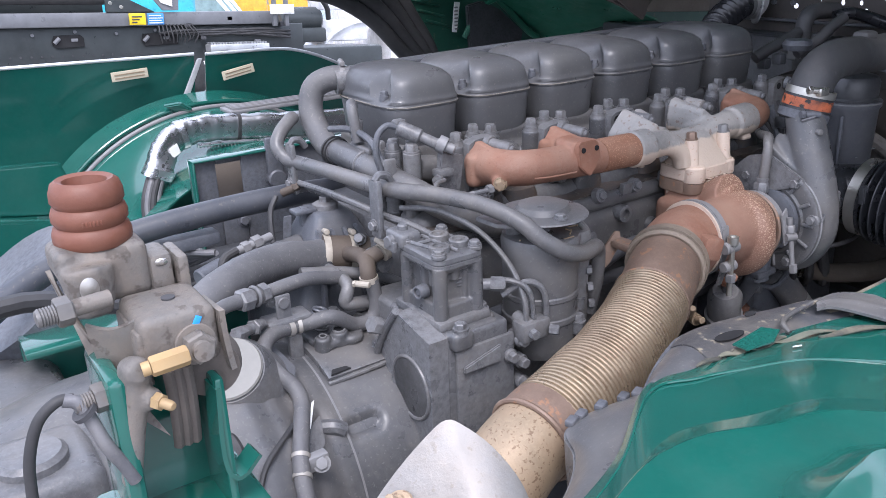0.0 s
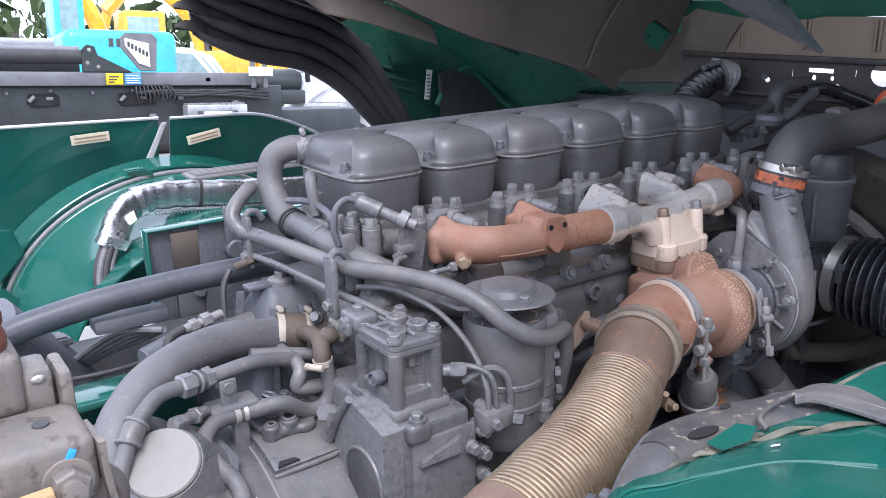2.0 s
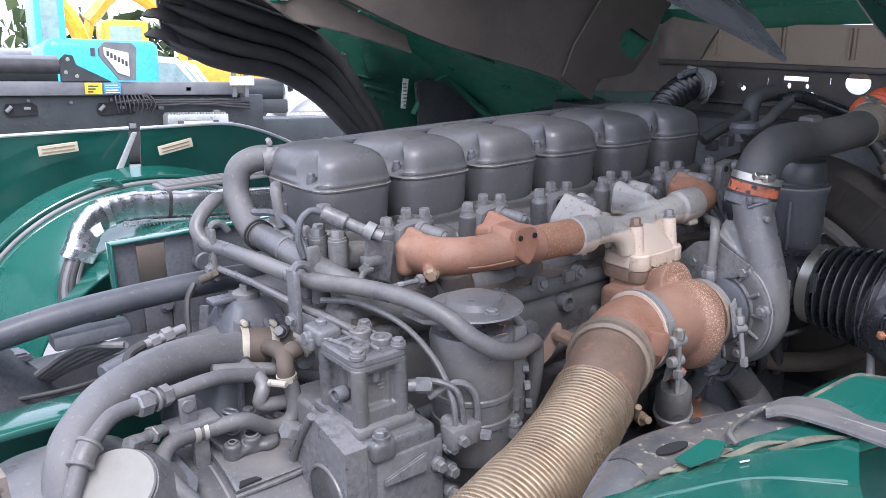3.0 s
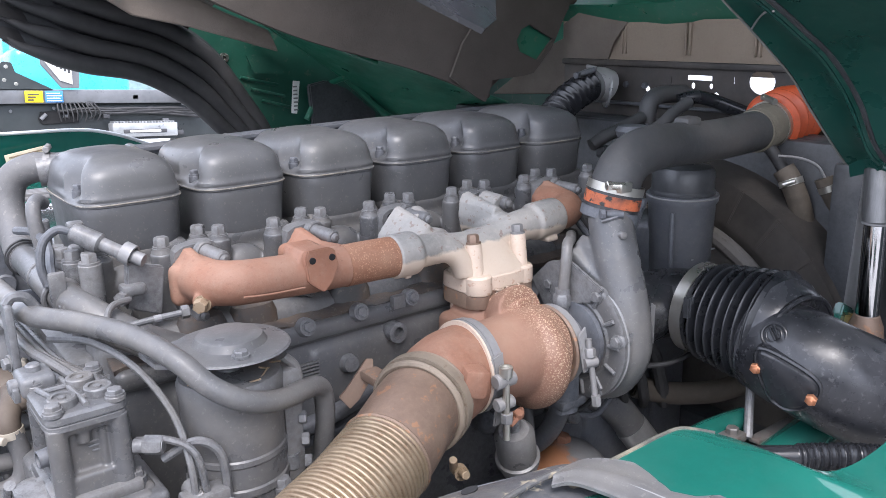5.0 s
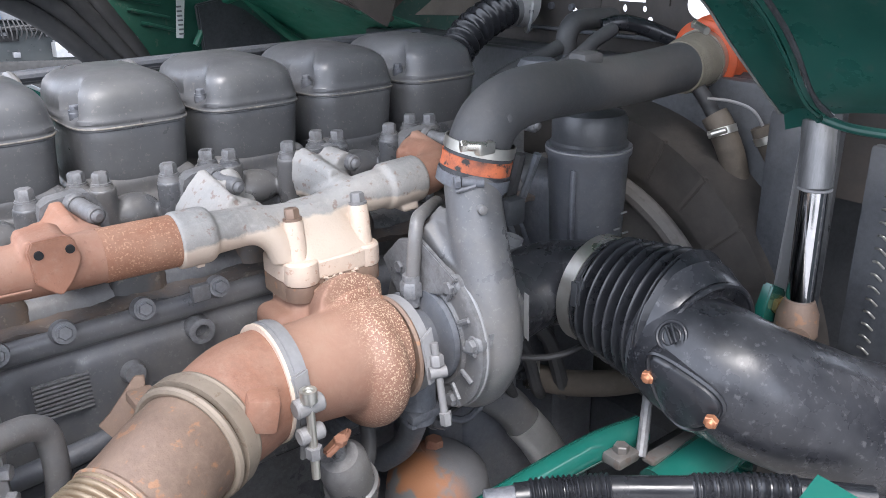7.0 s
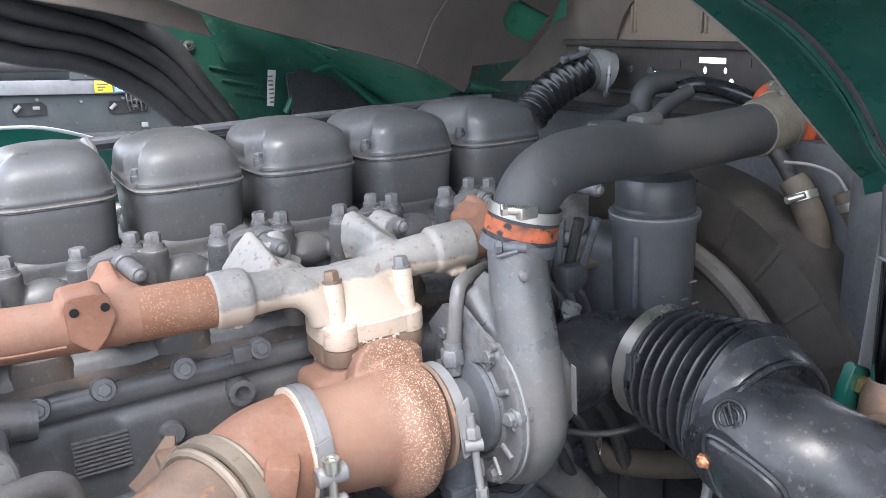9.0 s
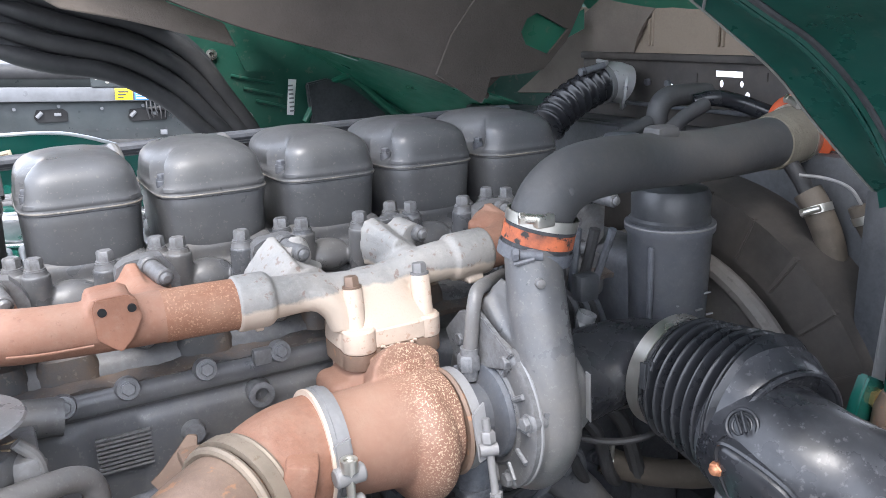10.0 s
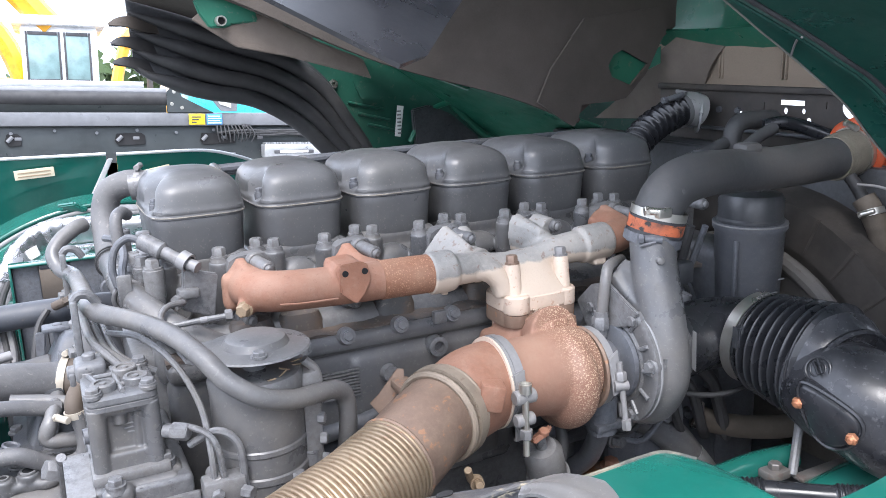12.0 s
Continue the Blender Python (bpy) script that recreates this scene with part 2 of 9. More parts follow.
def joined(*some):
    """Several bmeshes as one."""
    out = bmesh.new()
    for b in some:
        me = bpy.data.meshes.new("piece")
        b.to_mesh(me)
        out.from_mesh(me)
        b.free()
        bpy.data.meshes.remove(me)
    return out


def mesh_of(name, bm, material, base, angle=35):
    bmesh.ops.translate(bm, verts=bm.verts, vec=-base)
    bmesh.ops.recalc_face_normals(bm, faces=bm.faces)
    me = bpy.data.meshes.new(name)
    bm.to_mesh(me)
    bm.free()
    me.polygons.foreach_set("use_smooth", [True] * len(me.polygons))
    me.set_sharp_from_angle(angle=radians(angle))
    me.materials.append(material)
    return me


def thing(name, base, label, category, group="", kind="", frame_of=TRUCK):
    """A thing with parts: an Empty at its base."""
    ob = new(name)
    ob.empty_display_size = 0.02
    ob.matrix_basis = frame_of @ Matrix.Translation(base)
    ob["base"] = tuple(base)
    return tagged(ob, label, category, group, kind)


def root_base(ob):
    while ob.parent:
        ob = ob.parent
    return Vector(ob["base"])


def part(name, bm, material, parent, label="", kind="", blend=0.0):
    """A part as one mesh under a thing or under a part, its shape in the truck's axes; blend fuses what it is joined from into one casting."""
    ob = new(name, mesh_of(name, bm, material, root_base(parent)))
    ob.parent = parent
    if blend:
        fuse = ob.modifiers.new("fuse", "REMESH")
        fuse.mode, fuse.voxel_size, fuse.use_smooth_shade = "VOXEL", blend, True
        soften_ = ob.modifiers.new("soften", "SMOOTH")
        soften_.factor, soften_.iterations = 0.5, 8
    return tagged(ob, label, kind=kind)


def single(name, bm, material, base, label, category, group="", kind="", frame_of=TRUCK, angle=35):
    """A thing of one mesh."""
    ob = new(name, mesh_of(name, bm, material, Vector(base), angle))
    ob.matrix_basis = frame_of @ Matrix.Translation(base)
    ob["base"] = tuple(base)
    return tagged(ob, label, category, group, kind)


def V(*a):
    return Vector(a)


def box(lo, hi, bevel=0.003, seg=2, turn=None):
    """A block with rounded edges; turn: a matrix about its middle."""
    bm = bmesh.new()
    bmesh.ops.create_cube(bm, size=1)
    lo, hi = Vector(lo), Vector(hi)
    size, mid = hi - lo, (lo + hi) / 2
    bmesh.ops.scale(bm, verts=bm.verts, vec=size)
    if bevel:
        bmesh.ops.bevel(bm, geom=list(bm.edges), offset=min(bevel, min(abs(v) for v in size) * 0.45), segments=seg, affect="EDGES", profile=0.5)
    if turn:
        bmesh.ops.transform(bm, verts=bm.verts, matrix=turn.to_4x4())
    bmesh.ops.translate(bm, verts=bm.verts, vec=mid)
    return bm


def frame_along(d):
    d = Vector(d).normalized()
    return d.to_track_quat("Z", "Y").to_matrix()


def lathe(profile, p, d=(0, 0, 1), seg=28, turn=0.0):
    """Turns (radius, height) rows about the axis from p along d."""
    bm, m = bmesh.new(), frame_along(d)
    rings = []
    for r, h in profile:
        if r < 1e-5:
            rings.append([bm.verts.new(Vector(p) + m @ Vector((0, 0, h)))])
        else:
            rings.append([bm.verts.new(Vector(p) + m @ Vector((r * math.cos(turn + 2 * math.pi * k / seg), r * math.sin(turn + 2 * math.pi * k / seg), h))) for k in range(seg)])
    for a, b in zip(rings, rings[1:]):
        for k in range(seg):
            q = [a[k % len(a)], a[(k + 1) % len(a)], b[(k + 1) % len(b)], b[k % len(b)]]
            q = [v for i, v in enumerate(q) if v not in q[:i]]
            if len(q) > 2:
                bm.faces.new(q)
    for end in (rings[0], rings[-1]):
        if len(end) > 2 and rings[0] is not rings[-1]:
            try:
                bm.faces.new(end)
            except ValueError:
                pass
    return bm


def rod(p0, p1, r, seg=16, bevel=0.0, r1=None):
    p0, p1 = Vector(p0), Vector(p1)
    h, r1 = (p1 - p0).length, r if r1 is None else r1
    prof = [(0, 0), (r, 0), (r1, h), (0, h)] if not bevel else [(0, 0), (r - bevel, 0), (r, bevel), (r1, h - bevel), (r1 - bevel, h), (0, h)]
    return lathe(prof, p0, p1 - p0, seg)


def hex_bolt(p, d, r=0.009, h=0.009, washer=0.0, turn=0.3):
    """A hexagon head that stands on p and points along d."""
    parts = [lathe([(0, 0), (r, 0), (r, h * 0.85), (r * 0.85, h), (0, h)], p, d, 6, turn)]
    if washer:
        parts.append(lathe([(0, -0.001), (washer, -0.001), (washer, 0.002), (0, 0.002)], p, d, 16))
    return joined(*parts)


def smooth_line(pts, steps=6):
    """A Catmull-Rom line through the points."""
    p = [Vector(q) for q in pts]
    if len(p) < 3:
        return [p[0].lerp(p[-1], k / 4) for k in range(5)]
    p = [2 * p[0] - p[1], *p, 2 * p[-1] - p[-2]]
    out = []
    for a, b, c, d in zip(p, p[1:], p[2:], p[3:]):
        for k in range(steps):
            t = k / steps
            out.append(0.5 * (2 * b + (c - a) * t + (2 * a - 5 * b + 4 * c - d) * t * t + (3 * b - a - 3 * c + d) * t ** 3))
    return out + [p[-2]]


def tube(pts, r, seg=14, steps=6, ends=True, radius_at=None):
    """A round pipe through the points; radius_at(u, metres) changes its radius on the way."""
    line = smooth_line(pts, steps)
    bm, rings, up = bmesh.new(), [], None
    run, total = 0.0, sum((b - a).length for a, b in zip(line, line[1:]))
    for k, p in enumerate(line):
        d = (line[min(k + 1, len(line) - 1)] - line[max(k - 1, 0)]).normalized()
        if k:
            run += (p - line[k - 1]).length
        if up is None:
            up = d.orthogonal().normalized()
        up = (up - d * up.dot(d)).normalized()
        side = d.cross(up)
        rr = radius_at(run / total, run) if radius_at else r
        rings.append([bm.verts.new(p + rr * (math.cos(2 * math.pi * j / seg) * up + math.sin(2 * math.pi * j / seg) * side)) for j in range(seg)])
    for a, b in zip(rings, rings[1:]):
        for j in range(seg):
            bm.faces.new((a[j], a[(j + 1) % seg], b[(j + 1) % seg], b[j]))
    if ends:
        bm.faces.new(rings[0]), bm.faces.new(rings[-1])
    return bm


def band(p, d, r, width, thick=0.002, seg=28):
    """A ring round the axis d at p."""
    w = width / 2
    return lathe([(r, -w), (r + thick, -w), (r + thick, w), (r, w), (r, -w)], p, d, seg)


def bead(p, d, r, thick, seg=28, round_=8):
    prof = [(r + thick * math.cos(a), thick * math.sin(a)) for a in (2 * math.pi * k / round_ for k in range(round_ + 1))]
    return lathe(prof, p, d, seg)


def hose_clamp(p, d, r, width=0.012, screw=(0, -1, 0)):
    """Worm-drive clamp: band and screw housing."""
    s = (Vector(screw) - Vector(d).normalized() * Vector(screw).dot(Vector(d).normalized())).normalized()
    across = Vector(d).normalized().cross(s)
    q = Vector(p) + s * (r + 0.006)
    return joined(band(p, d, r, width, 0.0012), rod(q - across * 0.012, q + across * 0.012, 0.005, 10, 0.001), hex_bolt(q + across * 0.012, across, 0.0055, 0.005))


def loft(loops, cap=True):
    """Skins closed loops of equal count."""
    bm = bmesh.new()
    rings = [[bm.verts.new(v) for v in loop] for loop in loops]
    n = len(rings[0])
    for a, b in zip(rings, rings[1:]):
        for j in range(n):
            bm.faces.new((a[j], a[(j + 1) % n], b[(j + 1) % n], b[j]))
    if cap:
        bm.faces.new(rings[0]), bm.faces.new(rings[-1])
    return bm


def squircle(cx, cy, z, hx, hy, power=5.0, n=40):
    out = []
    for k in range(n):
        a = 2 * math.pi * (k + 0.5) / n
        c, s = math.cos(a), math.sin(a)
        out.append(Vector((cx + hx * math.copysign(abs(c) ** (2 / power), c), cy + hy * math.copysign(abs(s) ** (2 / power), s), z)))
    return out


def plate(points, thick, bevel=0.0):
    """A flat plate from its outline, thickened along its own normal."""
    bm = bmesh.new()
    f = bm.faces.new([bm.verts.new(p) for p in points])
    bm.normal_update()
    nrm = f.normal.copy()
    top = bmesh.ops.extrude_face_region(bm, geom=[f])
    bmesh.ops.translate(bm, verts=[v for v in top["geom"] if isinstance(v, bmesh.types.BMVert)], vec=nrm * thick)
    if bevel:
        bmesh.ops.bevel(bm, geom=list(bm.edges), offset=bevel, segments=2, affect="EDGES")
    return bm


def sheet(fn, nu, nv, thick=0.002):
    """A curved sheet with thickness: fn(u, v) gives its points."""
    bm = bmesh.new()
    g = [[Vector(fn(i / nu, j / nv)) for j in range(nv + 1)] for i in range(nu + 1)]
    top, low = [], []
    for i in range(nu + 1):
        ta, la = [], []
        for j in range(nv + 1):
            du = g[min(i + 1, nu)][j] - g[max(i - 1, 0)][j]
            dv = g[i][min(j + 1, nv)] - g[i][max(j - 1, 0)]
            nm = du.cross(dv).normalized() * thick / 2
            ta.append(bm.verts.new(g[i][j] + nm)), la.append(bm.verts.new(g[i][j] - nm))
        top.append(ta), low.append(la)
    for i in range(nu):
        for j in range(nv):
            bm.faces.new((top[i][j], top[i + 1][j], top[i + 1][j + 1], top[i][j + 1]))
            bm.faces.new((low[i][j], low[i][j + 1], low[i + 1][j + 1], low[i + 1][j]))
    rim = [(i, 0) for i in range(nu)] + [(nu, j) for j in range(nv)] + [(i, nv) for i in range(nu, 0, -1)] + [(0, j) for j in range(nv, 0, -1)]
    for (a, b), (c, d) in zip(rim, rim[1:] + rim[:1]):
        bm.faces.new((top[a][b], low[a][b], low[c][d], top[c][d]))
    return bm


def holed(outer, round_holes, slots=(), x=1.29, depth=0.006):
    """An upright plate across the truck with round holes and slots cut right through it."""
    bm = bmesh.new()
    loops = [list(outer)]
    loops += [[(cy + r * math.cos(2 * math.pi * k / 24), cz + r * f * math.sin(2 * math.pi * k / 24)) for k in range(24)] for cy, cz, r, f in round_holes]
    loops += [[(a_, c_), (b_, c_), (b_, d_), (a_, d_)] for a_, b_, c_, d_ in slots]
    edges = []
    for lp in loops:
        vs = [bm.verts.new((x, yy, zz)) for yy, zz in lp]
        edges += [bm.edges.new((vs[k], vs[(k + 1) % len(vs)])) for k in range(len(vs))]
    bmesh.ops.triangle_fill(bm, use_beauty=True, use_dissolve=False, edges=edges)
    r = bmesh.ops.extrude_face_region(bm, geom=list(bm.faces))
    bmesh.ops.translate(bm, verts=[v for v in r["geom"] if isinstance(v, bmesh.types.BMVert)], vec=(depth, 0, 0))
    bmesh.ops.recalc_face_normals(bm, faces=bm.faces)
    return bm


def holed_sheet(outer, hole_, y, depth):
    """An upright sheet along the truck, outlined in x and z, with one opening through it."""
    bm, edges = bmesh.new(), []
    for lp in (outer, hole_):
        vs = [bm.verts.new((x, y, z)) for x, z in lp]
        edges += [bm.edges.new((vs[k], vs[(k + 1) % len(vs)])) for k in range(len(vs))]
    bmesh.ops.triangle_fill(bm, use_beauty=True, use_dissolve=False, edges=edges)
    r = bmesh.ops.extrude_face_region(bm, geom=list(bm.faces))
    bmesh.ops.translate(bm, verts=[v for v in r["geom"] if isinstance(v, bmesh.types.BMVert)], vec=(0, depth, 0))
    return bm


# ---- ground and distance ----
def grid_plane(half, z):
    bm = bmesh.new()
    bmesh.ops.create_grid(bm, x_segments=2, y_segments=2, size=half)
    bmesh.ops.translate(bm, verts=bm.verts, vec=(0, 0, z))
    return bm


single("ground", grid_plane(1500, 0.0), asphalt, (0, 0, 0), "grey asphalt yard reaching to the horizon", "ground", kind="structure", frame_of=LEVEL)


def wheel(parent, x, y, z, r, w, rim=white_paint):
    t = part("wheel", lathe([(r * 0.6, -w / 2), (r * 0.95, -w / 2), (r, -w / 3), (r, w / 3), (r * 0.95, w / 2), (r * 0.6, w / 2), (r * 0.6, -w / 2)], (x, y, z), (0, 1, 0), 32), tyre, parent)
    part("rim", lathe([(0, -w * 0.2), (r * 0.25, -w * 0.22), (r * 0.3, -w * 0.42), (r * 0.55, -w * 0.3), (r * 0.6, -w * 0.48), (r * 0.62, 0.0), (0, 0.0)], (x, y, z), (0, 1, 0), 28), rim, t)


# The tipper chassis parked alongside.
chassis = thing("truck_chassis", (0.0, 6.6, 0.0), "dark grey tipper truck chassis parked alongside", "truck chassis", frame_of=LEVEL)
part("sill", box((-6, 6.1, 1.42), (2.05, 6.22, 1.53), 0.012), chassis_light, chassis)
part("frame_rail", box((-6, 6.16, 1.12), (2.3, 6.24, 1.42), 0.008), chassis_grey, chassis)
part("cylinder_tray", box((-6, 6.3, 1.5), (0.62, 6.36, 1.66), 0.01), chassis_grey, chassis)
part("far_rail", box((-6, 7.0, 1.1), (2.3, 7.08, 1.5), 0.008), chassis_grey, chassis)
part("floor", box((-6, 6.24, 1.3), (2.1, 7.0, 1.34), 0.005), chassis_grey, chassis)
for hx in [-2.6 + 0.075 * k for k in range(62)]:
    part("rail_hole", lathe([(0, 0), (0.008, 0), (0.008, 0.004), (0, 0.004)], (hx, 6.157, 1.2), (0, -1, 0), 8), ink, chassis)
for wx, wide in ((-1.9, 0.2), (-0.62, 0.12), (0.18, 0.24), (0.86, 0.3)):
    hole = part("cut_out", plate([V(wx, 6.155, 1.3), V(wx + 0.03, 6.155, 1.26), V(wx + wide, 6.155, 1.27), V(wx + wide, 6.155, 1.34), V(wx + wide - 0.03, 6.155, 1.365), V(wx + 0.02, 6.155, 1.36)], 0.012, 0.003), bore_black, chassis)
    part("pale_fitting", rod((wx + 0.02, 6.14, 1.3), (wx + 0.06, 6.14, 1.34), 0.016, 10), chassis_light, hole)
    part("pale_tab", box((wx + 0.6 * wide, 6.138, 1.31), (wx + 0.6 * wide + 0.05, 6.146, 1.335), 0.004), chassis_light, hole)
part("towing_loop", tube([(-0.98, 6.12, 1.37), (-0.98, 6.1, 1.28), (-0.9, 6.1, 1.26), (-0.76, 6.1, 1.26), (-0.72, 6.1, 1.3), (-0.72, 6.12, 1.37)], 0.016, 8), rubber, chassis)
part("mounting_pad", box((-1.0, 6.13, 1.3), (-0.7, 6.15, 1.4), 0.006), bore_black, chassis)
for k in range(9):
    part("rail_bolt", hex_bolt((-1.5 + 0.31 * k, 6.15, 1.385 - 0.02 * (k % 2)), (0, -1, 0), 0.014, 0.01), chassis_light, chassis)
for k in range(10):
    part("hanging_line", tube([(1.0 + 0.03 * k, 6.1, 1.43), (1.0 + 0.035 * k, 6.08, 1.36 - 0.01 * (k % 4)), (1.02 + 0.03 * k, 6.1, 1.28 + 0.01 * (k % 3))], 0.006, 6), rubber, chassis)
part("tipping_cylinder", rod((-3.5, 6.15, 1.65), (0.62, 6.15, 1.645), 0.056, 20, 0.004), rubber, chassis)
part("upper_tube", rod((-3.5, 6.3, 1.71), (0.62, 6.3, 1.7), 0.035, 14), chassis_light, chassis)
part("tread_plate", box((-3.5, 6.35, 1.72), (0.45, 6.6, 1.79), 0.006), alu_plate, chassis)
lug = part("cylinder_bracket", plate([V(0.6, 6.12, 1.53), V(0.98, 6.12, 1.53), V(0.72, 6.12, 1.66), V(0.7, 6.12, 1.73), V(0.64, 6.12, 1.74), V(0.6, 6.12, 1.7)], 0.03, 0.004), chassis_grey, chassis)
for bx, bz in ((0.66, 1.7), (0.64, 1.6), (0.72, 1.57)):
    part("bolt", hex_bolt((bx, 6.1, bz), (0, -1, 0), 0.016, 0.012), steel, lug)
board = part("name_board", plate([V(1.04, 6.1, 1.54), V(1.17, 6.1, 1.54), V(1.19, 6.1, 1.8), V(1.15, 6.1, 1.84), V(0.94, 6.1, 1.84), V(0.9, 6.1, 1.8), V(0.9, 6.1, 1.72)], 0.02, 0.004), chassis_light, chassis, "light grey name board with one dark unreadable line")
part("board_face", plate([V(1.03, 6.075, 1.6), V(1.12, 6.075, 1.57), V(1.12, 6.075, 1.76), V(0.93, 6.075, 1.8), V(0.93, 6.075, 1.74)], 0.004), white_plastic, board)
for k in range(6):
    part("letter_bar", box((0.95 + 0.028 * k, 6.068, 1.73 - 0.015 * k), (0.968 + 0.028 * k, 6.073, 1.77 - 0.015 * k), 0.001), ink, board)
yellow = part("yellow_sign", box((0.77, 6.085, 1.43), (0.9, 6.097, 1.52), 0.003), yellow_sign, chassis, "yellow warning sign")
for k in range(3):
    part("sign_bar", box((0.79, 6.081, 1.445 + 0.022 * k), (0.83 + 0.02 * k, 6.084, 1.455 + 0.022 * k), 0.0), ink, yellow)
blue = part("blue_sign", box((0.915, 6.085, 1.43), (1.045, 6.097, 1.52), 0.003), blue_sign, chassis, "blue sign with white diagram")
for k in range(4):
    part("sign_bar", box((0.925, 6.081, 1.44 + 0.019 * k), (1.035 - 0.012 * (k % 2), 6.084, 1.447 + 0.019 * k), 0.0), white_plastic, blue)
step = part("step", box((1.37, 5.95, 1.15), (1.89, 6.1, 1.26), 0.008), alu_plate, chassis, "aluminium step with serrated edge")
part("step_slot", box((1.45, 5.944, 1.18), (1.8, 5.952, 1.21), 0.004), ink, step)
part("step_panel", box((1.5, 5.94, 1.185), (1.75, 5.946, 1.205), 0.003), white_plastic, step)
for k in range(20):
    part("tooth", box((1.38 + 0.025 * k, 5.96, 1.258), (1.393 + 0.025 * k, 6.08, 1.275), 0.0), alu_plate, step)
for px_, pz in ((1.97, 1.47), (2.08, 1.47)):
    part("upright", box((px_, 6.02, 1.4), (px_ + 0.035, 6.06, 1.85), 0.004), chassis_light, chassis)
part("cross_plate", box((1.94, 6.0, 1.5), (2.16, 6.02, 1.58), 0.004), white_plastic, chassis)
for k in range(7):
    part("air_line", tube([(1.0 + 0.08 * k, 6.12, 1.36), (1.25 + 0.1 * k, 6.1, 1.38 - 0.02 * (k % 3)), (1.6 + 0.08 * k, 6.11, 1.36), (2.15, 6.1, 1.3 + 0.03 * (k % 3))], 0.011, 8), rubber, chassis)
for k in range(9):
    zz = 1.15 + 0.05 * ((k * 5) % 7)
    part("fitting", box((1.1 + 0.12 * k, 6.1, zz), (1.15 + 0.12 * k, 6.15, zz + 0.04), 0.005), ink if k % 3 else chassis_light, chassis)
for wx in (-4.2, -2.9):
    wheel(chassis, wx, 6.25, 0.52, 0.52, 0.32, steel)
wheel(chassis, 3.0, 6.4, 0.5, 0.5, 0.32, steel)
part("front_axle_beam", box((2.2, 6.3, 0.75), (3.2, 7.0, 1.2), 0.03), chassis_grey, chassis)

# White lorry beyond it.
lorry = thing("white_lorry", (4.3, 8.6, 0.0), "white lorry with curved mudguard over a black wheel", "truck", frame_of=LEVEL)
part("mudguard", sheet(lambda u, v: (3.88 + 0.68 * math.cos(math.pi * (1.05 - 1.1 * u)), 7.9 + 0.55 * v, 0.86 + 0.56 * math.sin(math.pi * (1.05 - 1.1 * u))), 20, 3, 0.02), white_paint, lorry)
part("side_panel", box((3.28, 7.95, 1.2), (3.9, 8.4, 1.45), 0.03), white_paint, lorry)
part("cab_body", box((4.2, 7.95, 0.5), (6.0, 10.2, 3.0), 0.08), white_paint, lorry)
part("tank", rod((2.8, 8.0, 1.45), (3.3, 8.0, 1.45), 0.14, 20, 0.03), chassis_grey, lorry)
part("coupling", box((2.7, 7.8, 1.2), (3.3, 8.3, 1.36), 0.03), chassis_grey, lorry)
part("hose", tube([(2.75, 7.8, 1.7), (2.9, 7.75, 1.82), (3.1, 7.75, 1.78), (3.3, 7.8, 1.6), (3.35, 7.85, 1.45)], 0.03, 8), rubber, lorry)
part("grille", box((3.25, 7.9, 1.55), (3.7, 8.2, 1.9), 0.02), white_paint, lorry)
wheel(lorry, 3.9, 8.1, 0.5, 0.5, 0.3, white_paint)


def excavator(name, x, y, s, paint, label, arm=True):
    e = thing(name, (x, y, 0.0), label, "excavator", "machines in the yard", frame_of=LEVEL)
    part("counterweight", box((x, y, 0.9 * s), (x + 2.1 * s, y + 2.2 * s, (1.85 if arm else 2.42) * s), 0.18 * s, 3), paint, e)
    part("undercarriage", box((x - 1.2 * s, y, 0.0), (x + 2.2 * s, y + 0.5 * s, 0.75 * s), 0.2 * s, 3), tyre, e)
    cx, cy = (x - 1.0 * s, y) if arm else (x + 0.02, y + 0.9)
    c = part("cab", box((cx, cy, 0.9 * s), (cx + (0.98 if arm else 0.55) * s, cy + 1.1 * s, (2.75 if arm else 3.4) * s), 0.08 * s, 3), paint, e)
    part("window", box((cx + 0.1, cy - 0.012, 1.55 * s), (cx + (0.8 if arm else 0.42) * s, cy - 0.004, (2.6 if arm else 3.25) * s), 0.01), glass, c)
    if not arm:
        return e
    part("boom", tube([(x - 1.0 * s, y + 1.3 * s, 1.3 * s), (x - 1.6 * s, y + 1.3 * s, 3.0 * s), (x - 2.9 * s, y + 1.3 * s, 3.9 * s), (x - 3.9 * s, y + 1.3 * s, 3.0 * s)], 0.2 * s, 8), paint, e)
    part("arm", tube([(x - 3.8 * s, y + 1.3 * s, 3.2 * s), (x - 4.1 * s, y + 1.3 * s, 1.9 * s), (x - 4.0 * s, y + 1.3 * s, 0.7 * s)], 0.14 * s, 8), paint, e)
    part("exhaust", rod((x + 1.1 * s, y + 0.5 * s, 1.8 * s), (x + 1.1 * s, y + 0.5 * s, 2.15 * s), 0.06 * s, 10), ink, e)
    return e


cyan = excavator("excavator", 2.22, 16.0, 1.0, cyan_paint, "turquoise crawler excavator with rounded engine cover", False)
for k in range(5):
    part("letter_bar", box((3.0 + 0.14 * k, 15.985, 2.1), (3.08 + 0.14 * k, 15.997, 2.25), 0.0), ink, cyan)
for ex, ey, es in ((0.6, 19.0, 1.15), (7.0, 26.0, 1.3), (-3.2, 15.0, 1.2), (11.5, 30.0, 1.3)):
    excavator("excavator", ex, ey, es, yellow_paint, "yellow crawler excavator standing in the yard")

